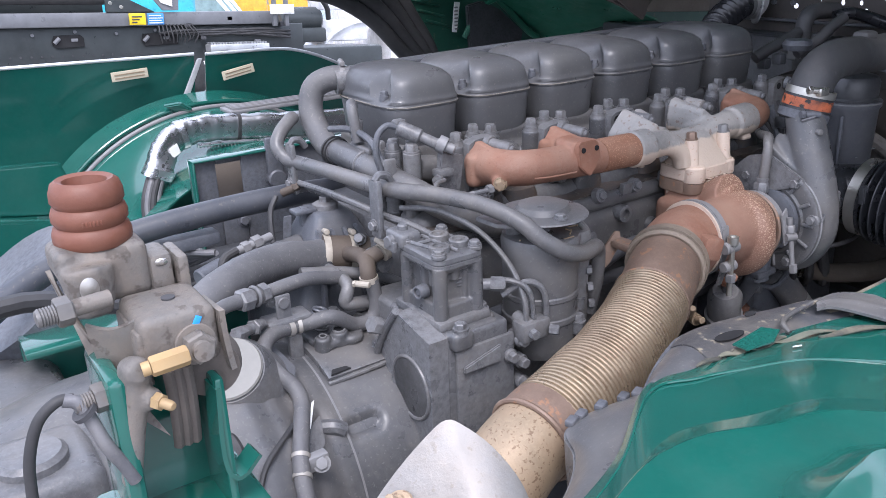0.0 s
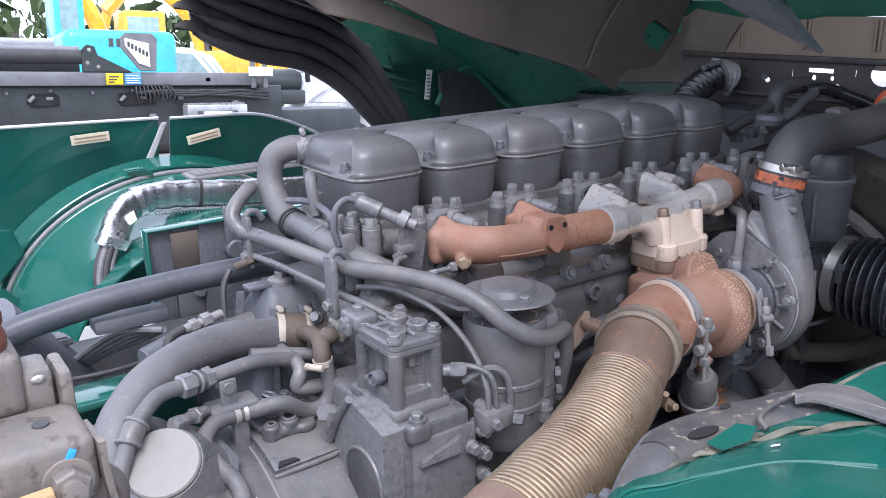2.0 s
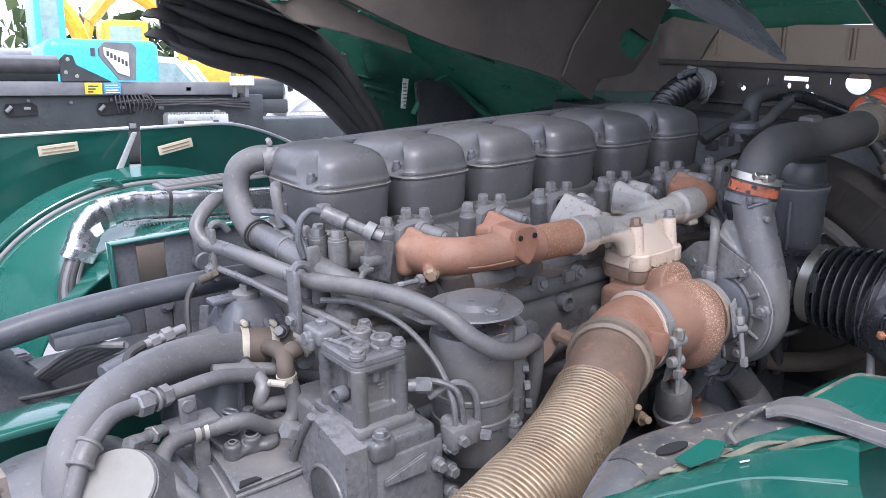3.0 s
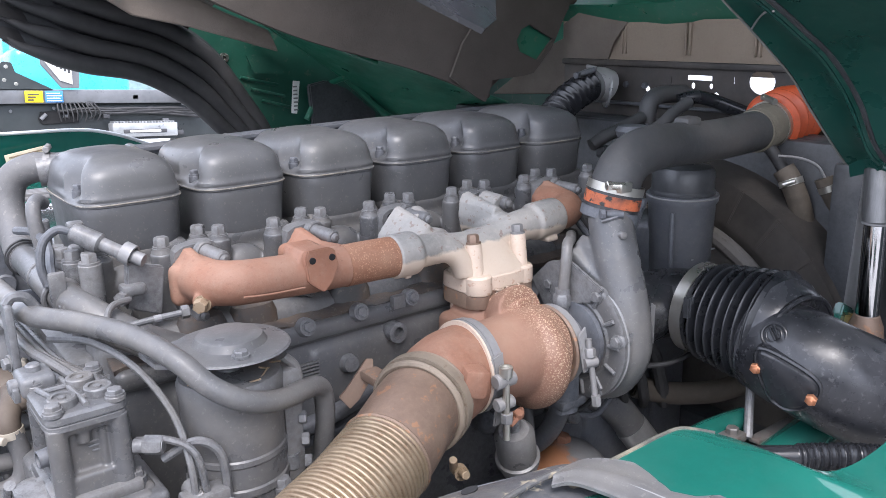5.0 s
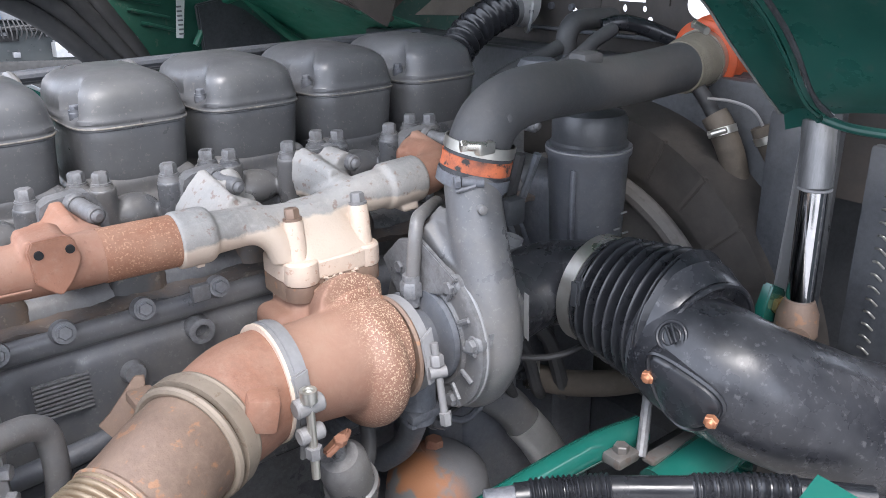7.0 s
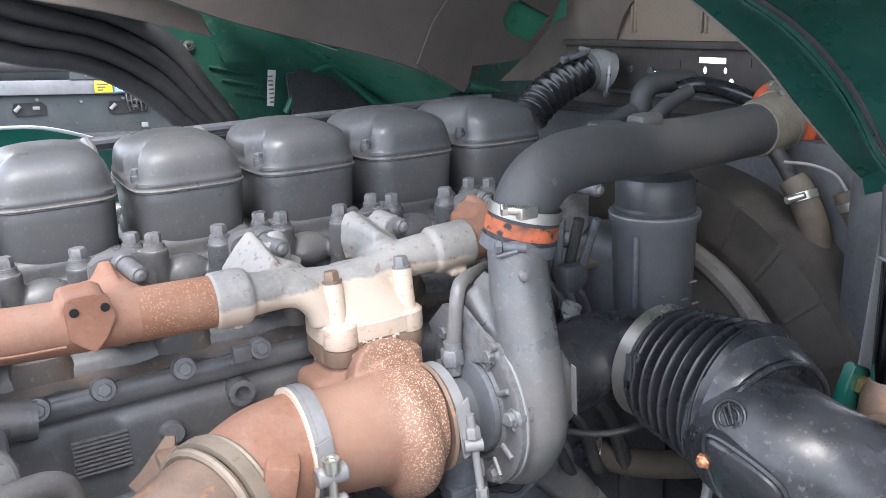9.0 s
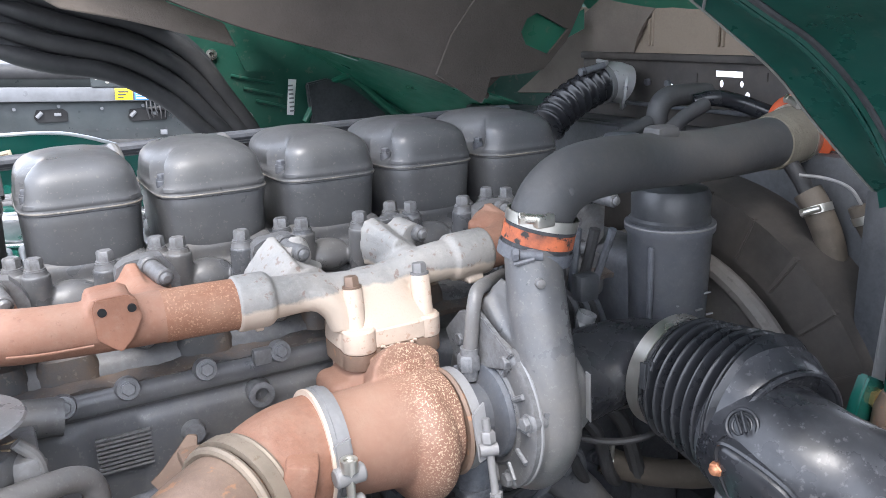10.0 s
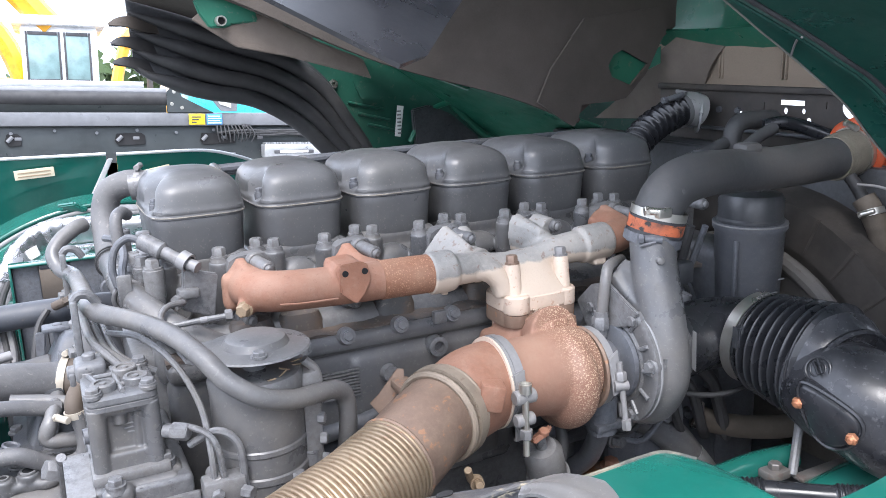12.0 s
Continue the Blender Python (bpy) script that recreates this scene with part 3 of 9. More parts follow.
cabin = thing("loader_cab", (-0.3, 10.4, 0.0), "yellow wheel loader with white framed cab", "wheel loader", frame_of=LEVEL)
part("body", box((-2.6, 10.2, 0.7), (0.6, 12.2, 1.9), 0.1), yellow_paint, cabin)
part("cab", box((-0.55, 10.1, 1.8), (0.3, 11.2, 2.62), 0.05), white_paint, cabin)
for wa, wb in ((-0.5, -0.12), (-0.08, 0.22)):
    win = part("window", box((wa + 0.02, 10.085, 1.97), (wb - 0.02, 10.097, 2.5), 0.01), glass, cabin)
    part("frame", joined(box((wa, 10.075, 1.93), (wa + 0.022, 10.1, 2.53), 0.004), box((wb - 0.022, 10.075, 1.93), (wb, 10.1, 2.53), 0.004), box((wa + 0.03, 10.076, 2.49), (wb - 0.03, 10.099, 2.53), 0.004), box((wa + 0.03, 10.076, 1.93), (wb - 0.03, 10.099, 1.97), 0.004)), ink, win)
part("roof", box((-0.65, 10.0, 2.6), (0.4, 11.3, 2.72), 0.04), white_paint, cabin)
part("boom", tube([(-2.0, 10.2, 1.6), (-1.3, 10.2, 2.6), (-0.75, 10.2, 3.1), (-0.2, 10.2, 2.6)], 0.16, 8), yellow_paint, cabin)
for wx in (-2.1, 0.1):
    wheel(cabin, wx, 10.3, 0.7, 0.7, 0.5, yellow_paint)


def van(x, y, turn):
    v = thing("van", (x, y, 0.0), "white delivery van parked in the row", "van", "row of white vans", frame_of=LEVEL)
    prof = [(-2.6, 0.35), (2.5, 0.35), (2.6, 0.9), (1.75, 1.25), (1.0, 2.25), (-2.55, 2.4), (-2.65, 1.4)]
    part("body", loft([[Vector((x + px_, y + dy, pz)) for px_, pz in prof] for dy in (0.0, 1.9)]), white_paint, v)
    part("window", plate([V(x + 0.95, y - 0.01, 2.1), V(x + 0.2, y - 0.01, 2.15), V(x + 0.2, y - 0.01, 1.4), V(x + 1.6, y - 0.01, 1.35)], 0.006), glass, v)
    part("windscreen", plate([V(x + 1.05, y + 0.15, 2.22), V(x + 1.72, y + 0.15, 1.3), V(x + 1.72, y + 1.75, 1.3), V(x + 1.05, y + 1.75, 2.22)], 0.03), glass, v)
    for wx in (-1.7, 1.7):
        wheel(v, x + wx, y + 0.05, 0.35, 0.35, 0.22)
    return v


v0 = van(4.9, 20.0, 0)
for k in range(1, 7):
    c = copy_thing(v0, Matrix.Translation((4.9 + 1.1 * k, 20.0 + 2.6 * k, 0.0)))


def far_wood(cx, cy, rx, h, n):
    """Overlapping uneven clumps of leaves."""
    rnd = random.Random(int(cx * 7 + cy))
    verts, faces = [], []
    for _ in range(n):
        a = rnd.uniform(-1, 1)
        p = Vector((cx + a * rx, cy + rnd.uniform(-3, 3), h * (1 - 0.5 * rnd.random() ** 1.5) * (0.75 + 0.25 * math.sin(a * 9 + cx))))
        p.z *= rnd.uniform(0.15, 1.0) ** 0.4
        s = rnd.uniform(0.25, 0.7)
        q = Euler((rnd.uniform(0, 6.3), rnd.uniform(0, 6.3), rnd.uniform(0, 6.3))).to_matrix()
        k = len(verts)
        verts += [p + q @ Vector(c) * s for c in ((-1, -0.6, 0), (1, -0.4, 0.1), (0.3, 0.9, 0), (-0.7, 0.5, 0.3))]
        faces.append((k, k + 1, k + 2, k + 3))
    bm = bmesh.new()
    vs = [bm.verts.new(v) for v in verts]
    for f in faces:
        bm.faces.new([vs[i] for i in f])
    return bm


single("far_trees", joined(far_wood(0, 62, 60, 7.5, 3800)), foliage, (0, 62, 0), "distant row of dark green trees", "trees", kind="stuff", frame_of=LEVEL)
# unseen wall, added to block sky light from the near side
single("wall_near", box((0.7, -2.9, 0.0), (9.0, -2.7, 3.6), 0.02), chassis_grey, (4.0, -2.8, 0.0), "unseen grey wall added to block light beside the truck", "wall", kind="structure", frame_of=LEVEL)

# ---- engine ----
PITCH = 0.1645
engine_block = thing("engine_block", (0.3, 0.2, 0.5), "grey painted diesel engine block with bolted side covers", "engine block")
part("block", joined(box((-0.2, 0.04, 0.45), (0.9, 0.42, 1.13), 0.012), box((-0.17, 0.02, 1.08), (0.86, 0.1, 1.15), 0.02, 3)), grey, engine_block)
lower = part("lower_cover", joined(box((-0.16, -0.006, 0.84), (0.4, 0.05, 1.1), 0.02, 3), box((-0.16, -0.016, 1.095), (0.42, 0.045, 1.124), 0.01, 3), box((-0.1, -0.013, 0.86), (0.06, 0.04, 1.088), 0.02, 3), box((0.1, -0.013, 0.86), (0.37, 0.04, 1.088), 0.02, 3)), grey, engine_block, blend=0.003)
part("ledge", sheet(lambda u, v: (-0.16 + 1.0 * u, -0.004 + 0.09 * v, 1.122 + 0.02 * v + 0.0015 * math.sin(u * 40) + 0.002 * math.sin(u * 93 + 5 * v)), 60, 6, 0.008), stained, engine_block)
for bx in (-0.03, 0.045, 0.2, 0.36, 0.5, 0.66):
    part("ledge_lump", loft([squircle(bx, 0.035, z, 0.034 * f, 0.02 * f, 3, 24) for z, f in ((1.115, 1.1), (1.145, 1.0), (1.158, 0.85), (1.163, 0.5))]), stained, engine_block)
for bx, bz in ((-0.05, 1.118), (0.032, 1.117), (0.1, 1.122), (0.188, 1.124), (0.279, 1.126), (0.36, 1.128)):
    part("boss", lathe([(0.0, 0), (0.0145, 0), (0.0125, 0.012), (0.0, 0.012)], (bx, -0.012, bz), (0, -1, 0.3), 18), grey, lower)
    part("bolt", hex_bolt((bx, -0.023, bz + 0.003), (0, -1, 0.3), 0.0082, 0.007, 0.0098), grey, lower)
part("square_pad", box((0.246, -0.022, 1.116), (0.268, -0.01, 1.136), 0.002), grey, lower)
part("plug", lathe([(0.008, -0.01), (0.016, -0.01), (0.016, 0.012), (0.009, 0.013), (0.008, 0.004), (0, 0.004)], (0.25, -0.014, 1.079), (0, -1, 0.05), 22), grey, lower)
for bx, bz in ((0.166, 1.05), (0.33, 1.04)):
    part("boss", lathe([(0.0, 0), (0.015, 0), (0.012, 0.014), (0.0, 0.014)], (bx, -0.012, bz), (0, -1, 0.1), 18), grey, lower)
for k in range(9):
    part("cast_line", box((0.058, -0.0158, 1.024 + 0.0052 * k), (0.118, -0.0118, 1.0265 + 0.0052 * k), 0.0), grey, lower)
part("rear_cover", box((0.42, -0.03, 0.84), (0.62, 0.05, 1.09), 0.02, 3), grey_dark, engine_block)
for k in range(5):
    part("bolt", hex_bolt((0.45 + 0.04 * k, -0.03, 1.06 - 0.03 * (k % 2)), (0, -1, 0), 0.009, 0.008), grey_dark, engine_block)
part("front_timing_cover", box((0.82, -0.06, 0.5), (0.93, 0.44, 1.16), 0.02, 3), grey_dark, engine_block)
part("rail_pipe", tube([(-0.1, -0.06, 0.985), (0.1, -0.06, 1.0), (0.25, -0.05, 1.03), (0.4, -0.05, 1.0)], 0.013, 12), grey_dark, engine_block)
part("rail_pipe", tube([(-0.02, -0.045, 0.96), (0.2, -0.045, 0.975), (0.5, -0.05, 0.95), (0.7, -0.06, 0.93)], 0.012, 12), grey_dark, engine_block)


def cover_loop(x0, z, hx, hy, power, scoop):
    """A rocker cover's outline, scooped out round the bolt near its rear front corner."""
    out = squircle(x0, 0.245, z, hx, hy, power, 72)
    for p in out:
        d = math.hypot((p.x - (x0 - hx)) / 0.034, (p.y - (0.245 - hy + 0.052)) / 0.024)
        k = math.exp(-d ** 4) * scoop
        p.x += k
    return out


def cylinder_head():
    x0 = -0.067
    head = thing("cylinder_head", (x0, 0.24, 1.14), "dark grey cylinder head with domed rocker cover", "cylinder head", "row of six cylinder heads")
    c = [(1.3, 0.0738, 0.1105, 4.9, 0), (1.3015, 0.0752, 0.112, 4.9, 0), (1.3055, 0.0752, 0.112, 4.9, 0), (1.3068, 0.0746, 0.1113, 4.8, 0.001), (1.3085, 0.0745, 0.1112, 4.8, 0.002), (1.3095, 0.0751, 0.1117, 4.8, 0.004), (1.314, 0.0749, 0.1115, 4.8, 0.009), (1.316, 0.0738, 0.1104, 4.7, 0.015),
         (1.322, 0.073, 0.1096, 4.5, 0.021), (1.33, 0.0722, 0.1086, 4.4, 0.023), (1.3375, 0.0708, 0.1068, 4.2, 0.023), (1.344, 0.0682, 0.1036, 4.4, 0.021), (1.3502, 0.064, 0.0985, 4.1, 0.018), (1.356, 0.057, 0.091, 3.8, 0.013), (1.3602, 0.047, 0.08, 3.5, 0.007), (1.3634, 0.034, 0.062, 3.2, 0.003), (1.3649, 0.018, 0.034, 2.6, 0), (1.3652, 0.005, 0.01, 2, 0)]
    cover = part("rocker_cover", loft([cover_loop(x0, *row) for row in c]), cover_paint, head)
    bx, by = x0 - 0.061, 0.186
    part("cover_bolt", joined(rod((bx, by, 1.303), (bx, by, 1.321), 0.0085, 14, 0.001), hex_bolt((bx, by, 1.321), (0, 0, 1), 0.0066, 0.008, 0.008)), grey_dark, cover)
    part("cover_bolt", joined(rod((x0 + 0.066, 0.338, 1.31), (x0 + 0.066, 0.338, 1.33), 0.009, 12), hex_bolt((x0 + 0.066, 0.338, 1.33), (0, 0, 1), 0.0085, 0.009, 0.011)), grey, cover)
    h = [(1.208, 0.0692, 0.1045, 4.0), (1.2145, 0.0705, 0.1058, 4.0), (1.2165, 0.0692, 0.1045, 4.0), (1.2185, 0.0702, 0.1055, 4.1), (1.25, 0.0715, 0.1072, 4.4), (1.285, 0.0728, 0.1092, 4.7), (1.299, 0.0738, 0.1105, 4.9), (1.3005, 0.0735, 0.11, 4.9)]
    rim = squircle(x0, 0.245, 1.3042, 0.0753, 0.1121, 4.9, 48)
    part("seam_edge", tube(rim + rim[:1], 0.0013, 6, 2), seam_chips, cover)
    part("rocker_housing", loft([squircle(x0, 0.245, z, a, b, p, 72) for z, a, b, p in h]), cover_paint, head)
    wall = loft([[V(x, y, z) for y, z in ((0.16, 1.12), (0.088, 1.12), (0.09, 1.165), (0.096, 1.186), (0.108, 1.2), (0.124, 1.209), (0.138, 1.213), (0.16, 1.214))] for x in (x0 - 0.0775, x0 + 0.0775)])
    dome_bm = lathe([(0.033, -0.02), (0.033, -0.002), (0.029, 0.007), (0.021, 0.0125), (0.01, 0.0155), (0, 0.016)], (0, 0, 0), (0.05, -1, 0.3), 26)
    bmesh.ops.scale(dome_bm, verts=dome_bm.verts, vec=(1, 1, 0.66))
    bmesh.ops.translate(dome_bm, verts=dome_bm.verts, vec=(-0.098, 0.096, 1.206))
    bosses = [rod((bx, by + 0.002, 1.13), (bx, by, 1.243), 0.0165, 18) for bx, by in ((-0.157, 0.116), (-0.1345, 0.096), (-0.0585, 0.0755))]
    part("casting", joined(wall, dome_bm, *bosses, box((x0 - 0.0788, 0.15, 1.12), (x0 + 0.0788, 0.39, 1.215), 0.006, 2), box((x0 - 0.0705, 0.137, 1.2), (x0 + 0.0705, 0.352, 1.2415), 0.012, 3), box((x0 + 0.012, 0.052, 1.13), (x0 + 0.074, 0.11, 1.222), 0.01, 3)), grey, head, blend=0.0025)
    part("core_plug", lathe([(0.0135, -0.01), (0.0135, 0.002), (0.01, 0.004), (0.009, 0.002), (0, 0.002)], (-0.118, 0.079, 1.172), (0, -1, 0.1), 22), grey, head)
    for bx, by, top in ((-0.157, 0.116, 1.248), (-0.1345, 0.096, 1.248), (-0.0585, 0.0755, 1.25)):
        boss = part("bolt_seat", lathe([(0, -0.012), (0.0148, -0.012), (0.0142, -0.002), (0.0128, 0.0), (0.0128, 0.003), (0, 0.003)], (bx, by, top - 0.003), (0, 0, 1), 20), grey, head)
        part("bolt", hex_bolt((bx, by, top), (0, 0, 1), 0.0102, 0.0145, 0.0118, 0.2 + 9 * bx), grey, boss)
    fl = part("exhaust_flange", loft([[Vector((x, y, z)) for x, z in ((-0.054, 1.17), (-0.05, 1.16), (0.006, 1.16), (0.018, 1.172), (0.019, 1.226), (0.012, 1.242), (0.002, 1.254), (-0.01, 1.256), (-0.04, 1.253), (-0.051, 1.247), (-0.054, 1.238))] for y in (0.046, 0.05, 0.07)]), grey, head)
    part("flange_hole", lathe([(0, 0), (0.0068, 0), (0.0068, 0.001), (0, 0.001)], (-0.0385, 0.0455, 1.2405), (0, -1, 0), 14), bore_black, fl)
    for (sx, sz), reach in (((-0.012, 1.244), 0.0), ((-0.036, 1.1635), 0.028)):
        a, b_ = V(sx - 0.004, 0.045, sz + 0.001), V(sx + 0.0055, -0.009 + reach, sz - 0.002)
        d = (b_ - a).normalized()
        part("stud", joined(rod(a, a + d * 0.012, 0.0145, 18, 0.002), rod(a, b_, 0.0108, 20, 0.0022), lathe([(0.0072, 0), (0.007, 0.004), (0.0045, 0.0065), (0, 0.007)], b_ - d * 0.001, d, 14)), grey, head)
    return head


first = cylinder_head()
for k in range(1, 6):
    copy_thing(first, TRUCK @ Matrix.Translation((first["base"][0] + PITCH * k, first["base"][1], first["base"][2])))

# ---- exhaust manifold ----
exhaust_manifold = thing("exhaust_manifold", (0.2, -0.05, 1.19), "rusty cast iron exhaust manifold with scorched silver middle section", "exhaust manifold")


def slab(outline, y0, y1, shrink=0.0):
    """A block across the truck from its outline in x and z, drawn in a little at y0."""
    cx, cz = sum(p[0] for p in outline) / len(outline), sum(p[1] for p in outline) / len(outline)
    f = 1 - shrink
    return loft([[V(cx + (x - cx) * f, y0, cz + (z - cz) * f) for x, z in outline], [V(x, y1, z) for x, z in outline]])


LOBE = [(0.1, 1.2), (0.107, 1.227), (0.114, 1.24), (0.1225, 1.253), (0.134, 1.2535), (0.1395, 1.243), (0.147, 1.231), (0.17, 1.2265), (0.176, 1.2)]
runner = part("rear_runner", joined(tube([(-0.03, 0.05, 1.213), (-0.031, 0.018, 1.214), (-0.027, -0.018, 1.2165), (-0.008, -0.044, 1.2185), (0.03, -0.053, 1.218), (0.08, -0.056, 1.2162), (0.12, -0.056, 1.2146), (0.152, -0.056, 1.214)], 0.03, 28, radius_at=lambda u, s: 0.0315 - 0.003 * min(1.0, 2 * u)),
     slab([(x - PITCH, z) for x, z in LOBE], -0.012, 0.044, 0.45), box((-0.068, 0.018, 1.178), (0.006, 0.045, 1.236), 0.012, 3), rod((-0.04, -0.02, 1.2), (-0.052, -0.036, 1.198), 0.0135, 16, 0.002),
     slab(LOBE, -0.03, 0.044, 0.5), tube([(0.13, 0.044, 1.212), (0.13, 0.0, 1.212), (0.14, -0.045, 1.213)], 0.03, 24), box((0.09, 0.018, 1.178), (0.168, 0.045, 1.236), 0.012, 3),
     slab([(0.066, 1.245), (0.071, 1.2535), (0.103, 1.2545), (0.112, 1.25), (0.116, 1.228), (0.104, 1.208), (0.09, 1.195), (0.078, 1.203), (0.068, 1.213)], -0.078, -0.03, 0.06)), rust, exhaust_manifold, blend=0.0022)
part("mould_seam", tube([(-0.012, -0.074, 1.2075), (0.02, -0.083, 1.207), (0.068, -0.085, 1.206)], 0.0016, 6), rust, runner)
PAD = [(0.0672, 1.245), (0.072, 1.2535), (0.102, 1.2543), (0.111, 1.2495), (0.115, 1.228), (0.103, 1.208), (0.0905, 1.196), (0.08, 1.203), (0.069, 1.213)]
pad = part("lifting_pad", plate([V(x + 0.003, -0.0865 - 0.1 * (1.2543 - z), z) for x, z in PAD], 0.012, 0.0014), rust, runner, "flat machined pad with two bores")
for hx in (0.0765, 0.1055):
    part("hole", lathe([(0, -0.003), (0.0045, -0.003), (0.0045, 0.0012), (0, 0.0012)], (hx + 0.003, -0.0882, 1.2402), (0, -1, -0.1), 16), bore_black, pad)
part("sleeve", tube([(0.142, -0.056, 1.214), (0.185, -0.057, 1.2135), (0.226, -0.058, 1.2125)], 0.0292, 30), rust_flaked, exhaust_manifold, "flaking rusty slip joint sleeve")
part("probe_fitting", joined(hex_bolt((-0.052, -0.036, 1.198), (-0.6, -0.8, -0.05), 0.0095, 0.013), rod((-0.045, -0.028, 1.198), (-0.052, -0.037, 1.198), 0.0115, 16)), tan_dirty, exhaust_manifold, "rust stained pressure fitting")
middle = part("middle_casting", joined(
     lathe([(0.0295, 0.0), (0.0325, 0.0), (0.0325, 0.036), (0.0295, 0.042), (0.0, 0.043), (0.0, 0.008), (0.0295, 0.007), (0.0295, 0.0)], (0.2195, -0.058, 1.2123), (1, 0.02, -0.01), 36),
     tube([(0.25, -0.058, 1.212), (0.285, -0.057, 1.2105), (0.315, -0.055, 1.2085), (0.345, -0.052, 1.2045), (0.38, -0.05, 1.203), (0.42, -0.048, 1.206), (0.46, -0.046, 1.212), (0.51, -0.045, 1.2145)], 0.024, 28, radius_at=lambda u, s: 0.026 - 0.005 * math.sin(math.pi * min(1.0, u * 1.1))),
     slab([(0.252, 1.2), (0.258, 1.222), (0.276, 1.244), (0.292, 1.26), (0.3, 1.261), (0.312, 1.243), (0.336, 1.228), (0.362, 1.214), (0.35, 1.195), (0.3, 1.19)], -0.045, 0.036, 0.5), rod((0.326, 0.03, 1.243), (0.32, 0.0, 1.236), 0.016, 18),
     tube([(0.304, 0.045, 1.208), (0.304, 0.0, 1.208), (0.318, -0.045, 1.207)], 0.028, 22),
     slab([(0.42, 1.2), (0.415, 1.225), (0.417, 1.25), (0.424, 1.262), (0.436, 1.265), (0.452, 1.255), (0.47, 1.24), (0.492, 1.227), (0.49, 1.2)], -0.035, 0.036, 0.55), rod((0.47, 0.035, 1.244), (0.478, 0.0, 1.24), 0.017, 18),
     tube([(0.456, 0.045, 1.21), (0.454, 0.0, 1.21), (0.447, -0.045, 1.207)], 0.03, 22),
     rod((0.503, -0.045, 1.2145), (0.563, -0.043, 1.2165), 0.0312, 34, 0.004), box((0.522, -0.068, 1.18), (0.548, -0.04, 1.19), 0.004),
     loft([squircle(0.392, -0.048, 1.222, 0.026, 0.016, 2.5, 36), squircle(0.39, -0.052, 1.208, 0.042, 0.024, 2.6, 36), squircle(0.391, -0.056, 1.19, 0.048, 0.029, 2.8, 36), squircle(0.394, -0.059, 1.175, 0.053, 0.034, 3.2, 36), squircle(0.397, -0.06, 1.16, 0.06, 0.04, 4, 36), squircle(0.397, -0.06, 1.15, 0.06, 0.04, 4, 36)]),
     tube([(0.29, -0.06, 1.208), (0.318, -0.066, 1.204), (0.336, -0.07, 1.188), (0.345, -0.072, 1.165)], 0.018, 18),
     rod((0.36, -0.07, 1.16), (0.36, -0.062, 1.205), 0.016, 16), rod((0.448, -0.066, 1.16), (0.446, -0.058, 1.205), 0.0145, 16)), silver, exhaust_manifold, "burnt silver paint turned cream along its lower side", blend=0.0021)
part("flange", joined(loft([squircle(0.397, -0.058, z, hx, hy, 4.5, 40) for z, hx, hy in ((1.138, 0.0625, 0.042), (1.14, 0.064, 0.0435), (1.159, 0.0635, 0.043), (1.162, 0.061, 0.0405))]), lathe([(0, 0), (0.021, 0), (0.0225, 0.003), (0.0215, 0.026), (0.019, 0.029), (0, 0.029)], (0.357, -0.086, 1.1355), (0, 0, 1), 26), lathe([(0, 0), (0.019, 0), (0.02, 0.003), (0.0195, 0.024), (0.017, 0.027), (0, 0.027)], (0.4475, -0.082, 1.1365), (0, 0, 1), 26)), cream, middle, "cream flange with blistered paint")
for bx, by, tone in ((0.3555, -0.0835, rust_brown), (0.4475, -0.0805, grey_light)):
    post = part("bolt_post", lathe([(0.0138, 0), (0.0128, 0.004), (0.0122, 0.049), (0.0105, 0.053), (0, 0.053)], (bx, by, 1.16), (0, 0.1, 1), 22), cream, middle)
    part("bolt", hex_bolt((bx, by + 0.0052, 1.2125), (0, 0.1, 1), 0.0092, 0.0135, 0.0115), tone, post)
part("foot_tab", box((0.24, -0.066, 1.1765), (0.25, -0.056, 1.183), 0.002), cream, middle)
rnd = random.Random(4)
scale_bits = []
for _ in range(46):
    q = V(0.376 + rnd.uniform(0, 0.046), -0.1035 + rnd.uniform(-0.004, 0.004), 1.1325 + rnd.uniform(-0.009, 0.007))
    s = rnd.uniform(0.0012, 0.003)
    scale_bits.append(box(q, q + V(s * 1.6, s * 1.3, s), 0.0006, 1, Matrix.Rotation(rnd.uniform(-0.8, 0.8), 3, "Y")))
part("scale_patch", joined(*scale_bits), cream, middle, "crumbling pale scale")
part("front_elbow", joined(tube([(0.555, -0.043, 1.2165), (0.582, -0.041, 1.218), (0.602, -0.03, 1.22), (0.614, -0.008, 1.221), (0.618, 0.045, 1.222)], 0.028, 26), slab([(x + 3 * PITCH, z + 0.004) for x, z in LOBE], -0.01, 0.044, 0.5), box((0.584, 0.022, 1.186), (0.66, 0.045, 1.24), 0.012, 3)), rust, exhaust_manifold, blend=0.0022)

# ---- turbocharger ----
AX = V(0.0, -0.165, 1.055)
turbo = thing("turbocharger", (0.42, -0.165, 0.95), "turbocharger with rusty turbine housing and grey compressor", "turbocharger")


def scroll(x, width, r0, r1, start, turns, seg=48, ring=18, base=0.052):
    """A snail housing round the turbo axis whose section swells on its way round."""
    loops = []
    for k in range(seg + 1):
        u = k / seg
        a = start + turns * 2 * math.pi * u
        rr = r0 + (r1 - r0) * u
        mid = base + rr * 0.62
        out = Vector((0, math.cos(a), math.sin(a)))
        loops.append([Vector((x, AX.y, AX.z)) + out * (mid + rr * math.cos(2 * math.pi * j / ring)) + Vector((width * rr * math.sin(2 * math.pi * j / ring), 0, 0)) for j in range(ring)])
    return loft(loops)


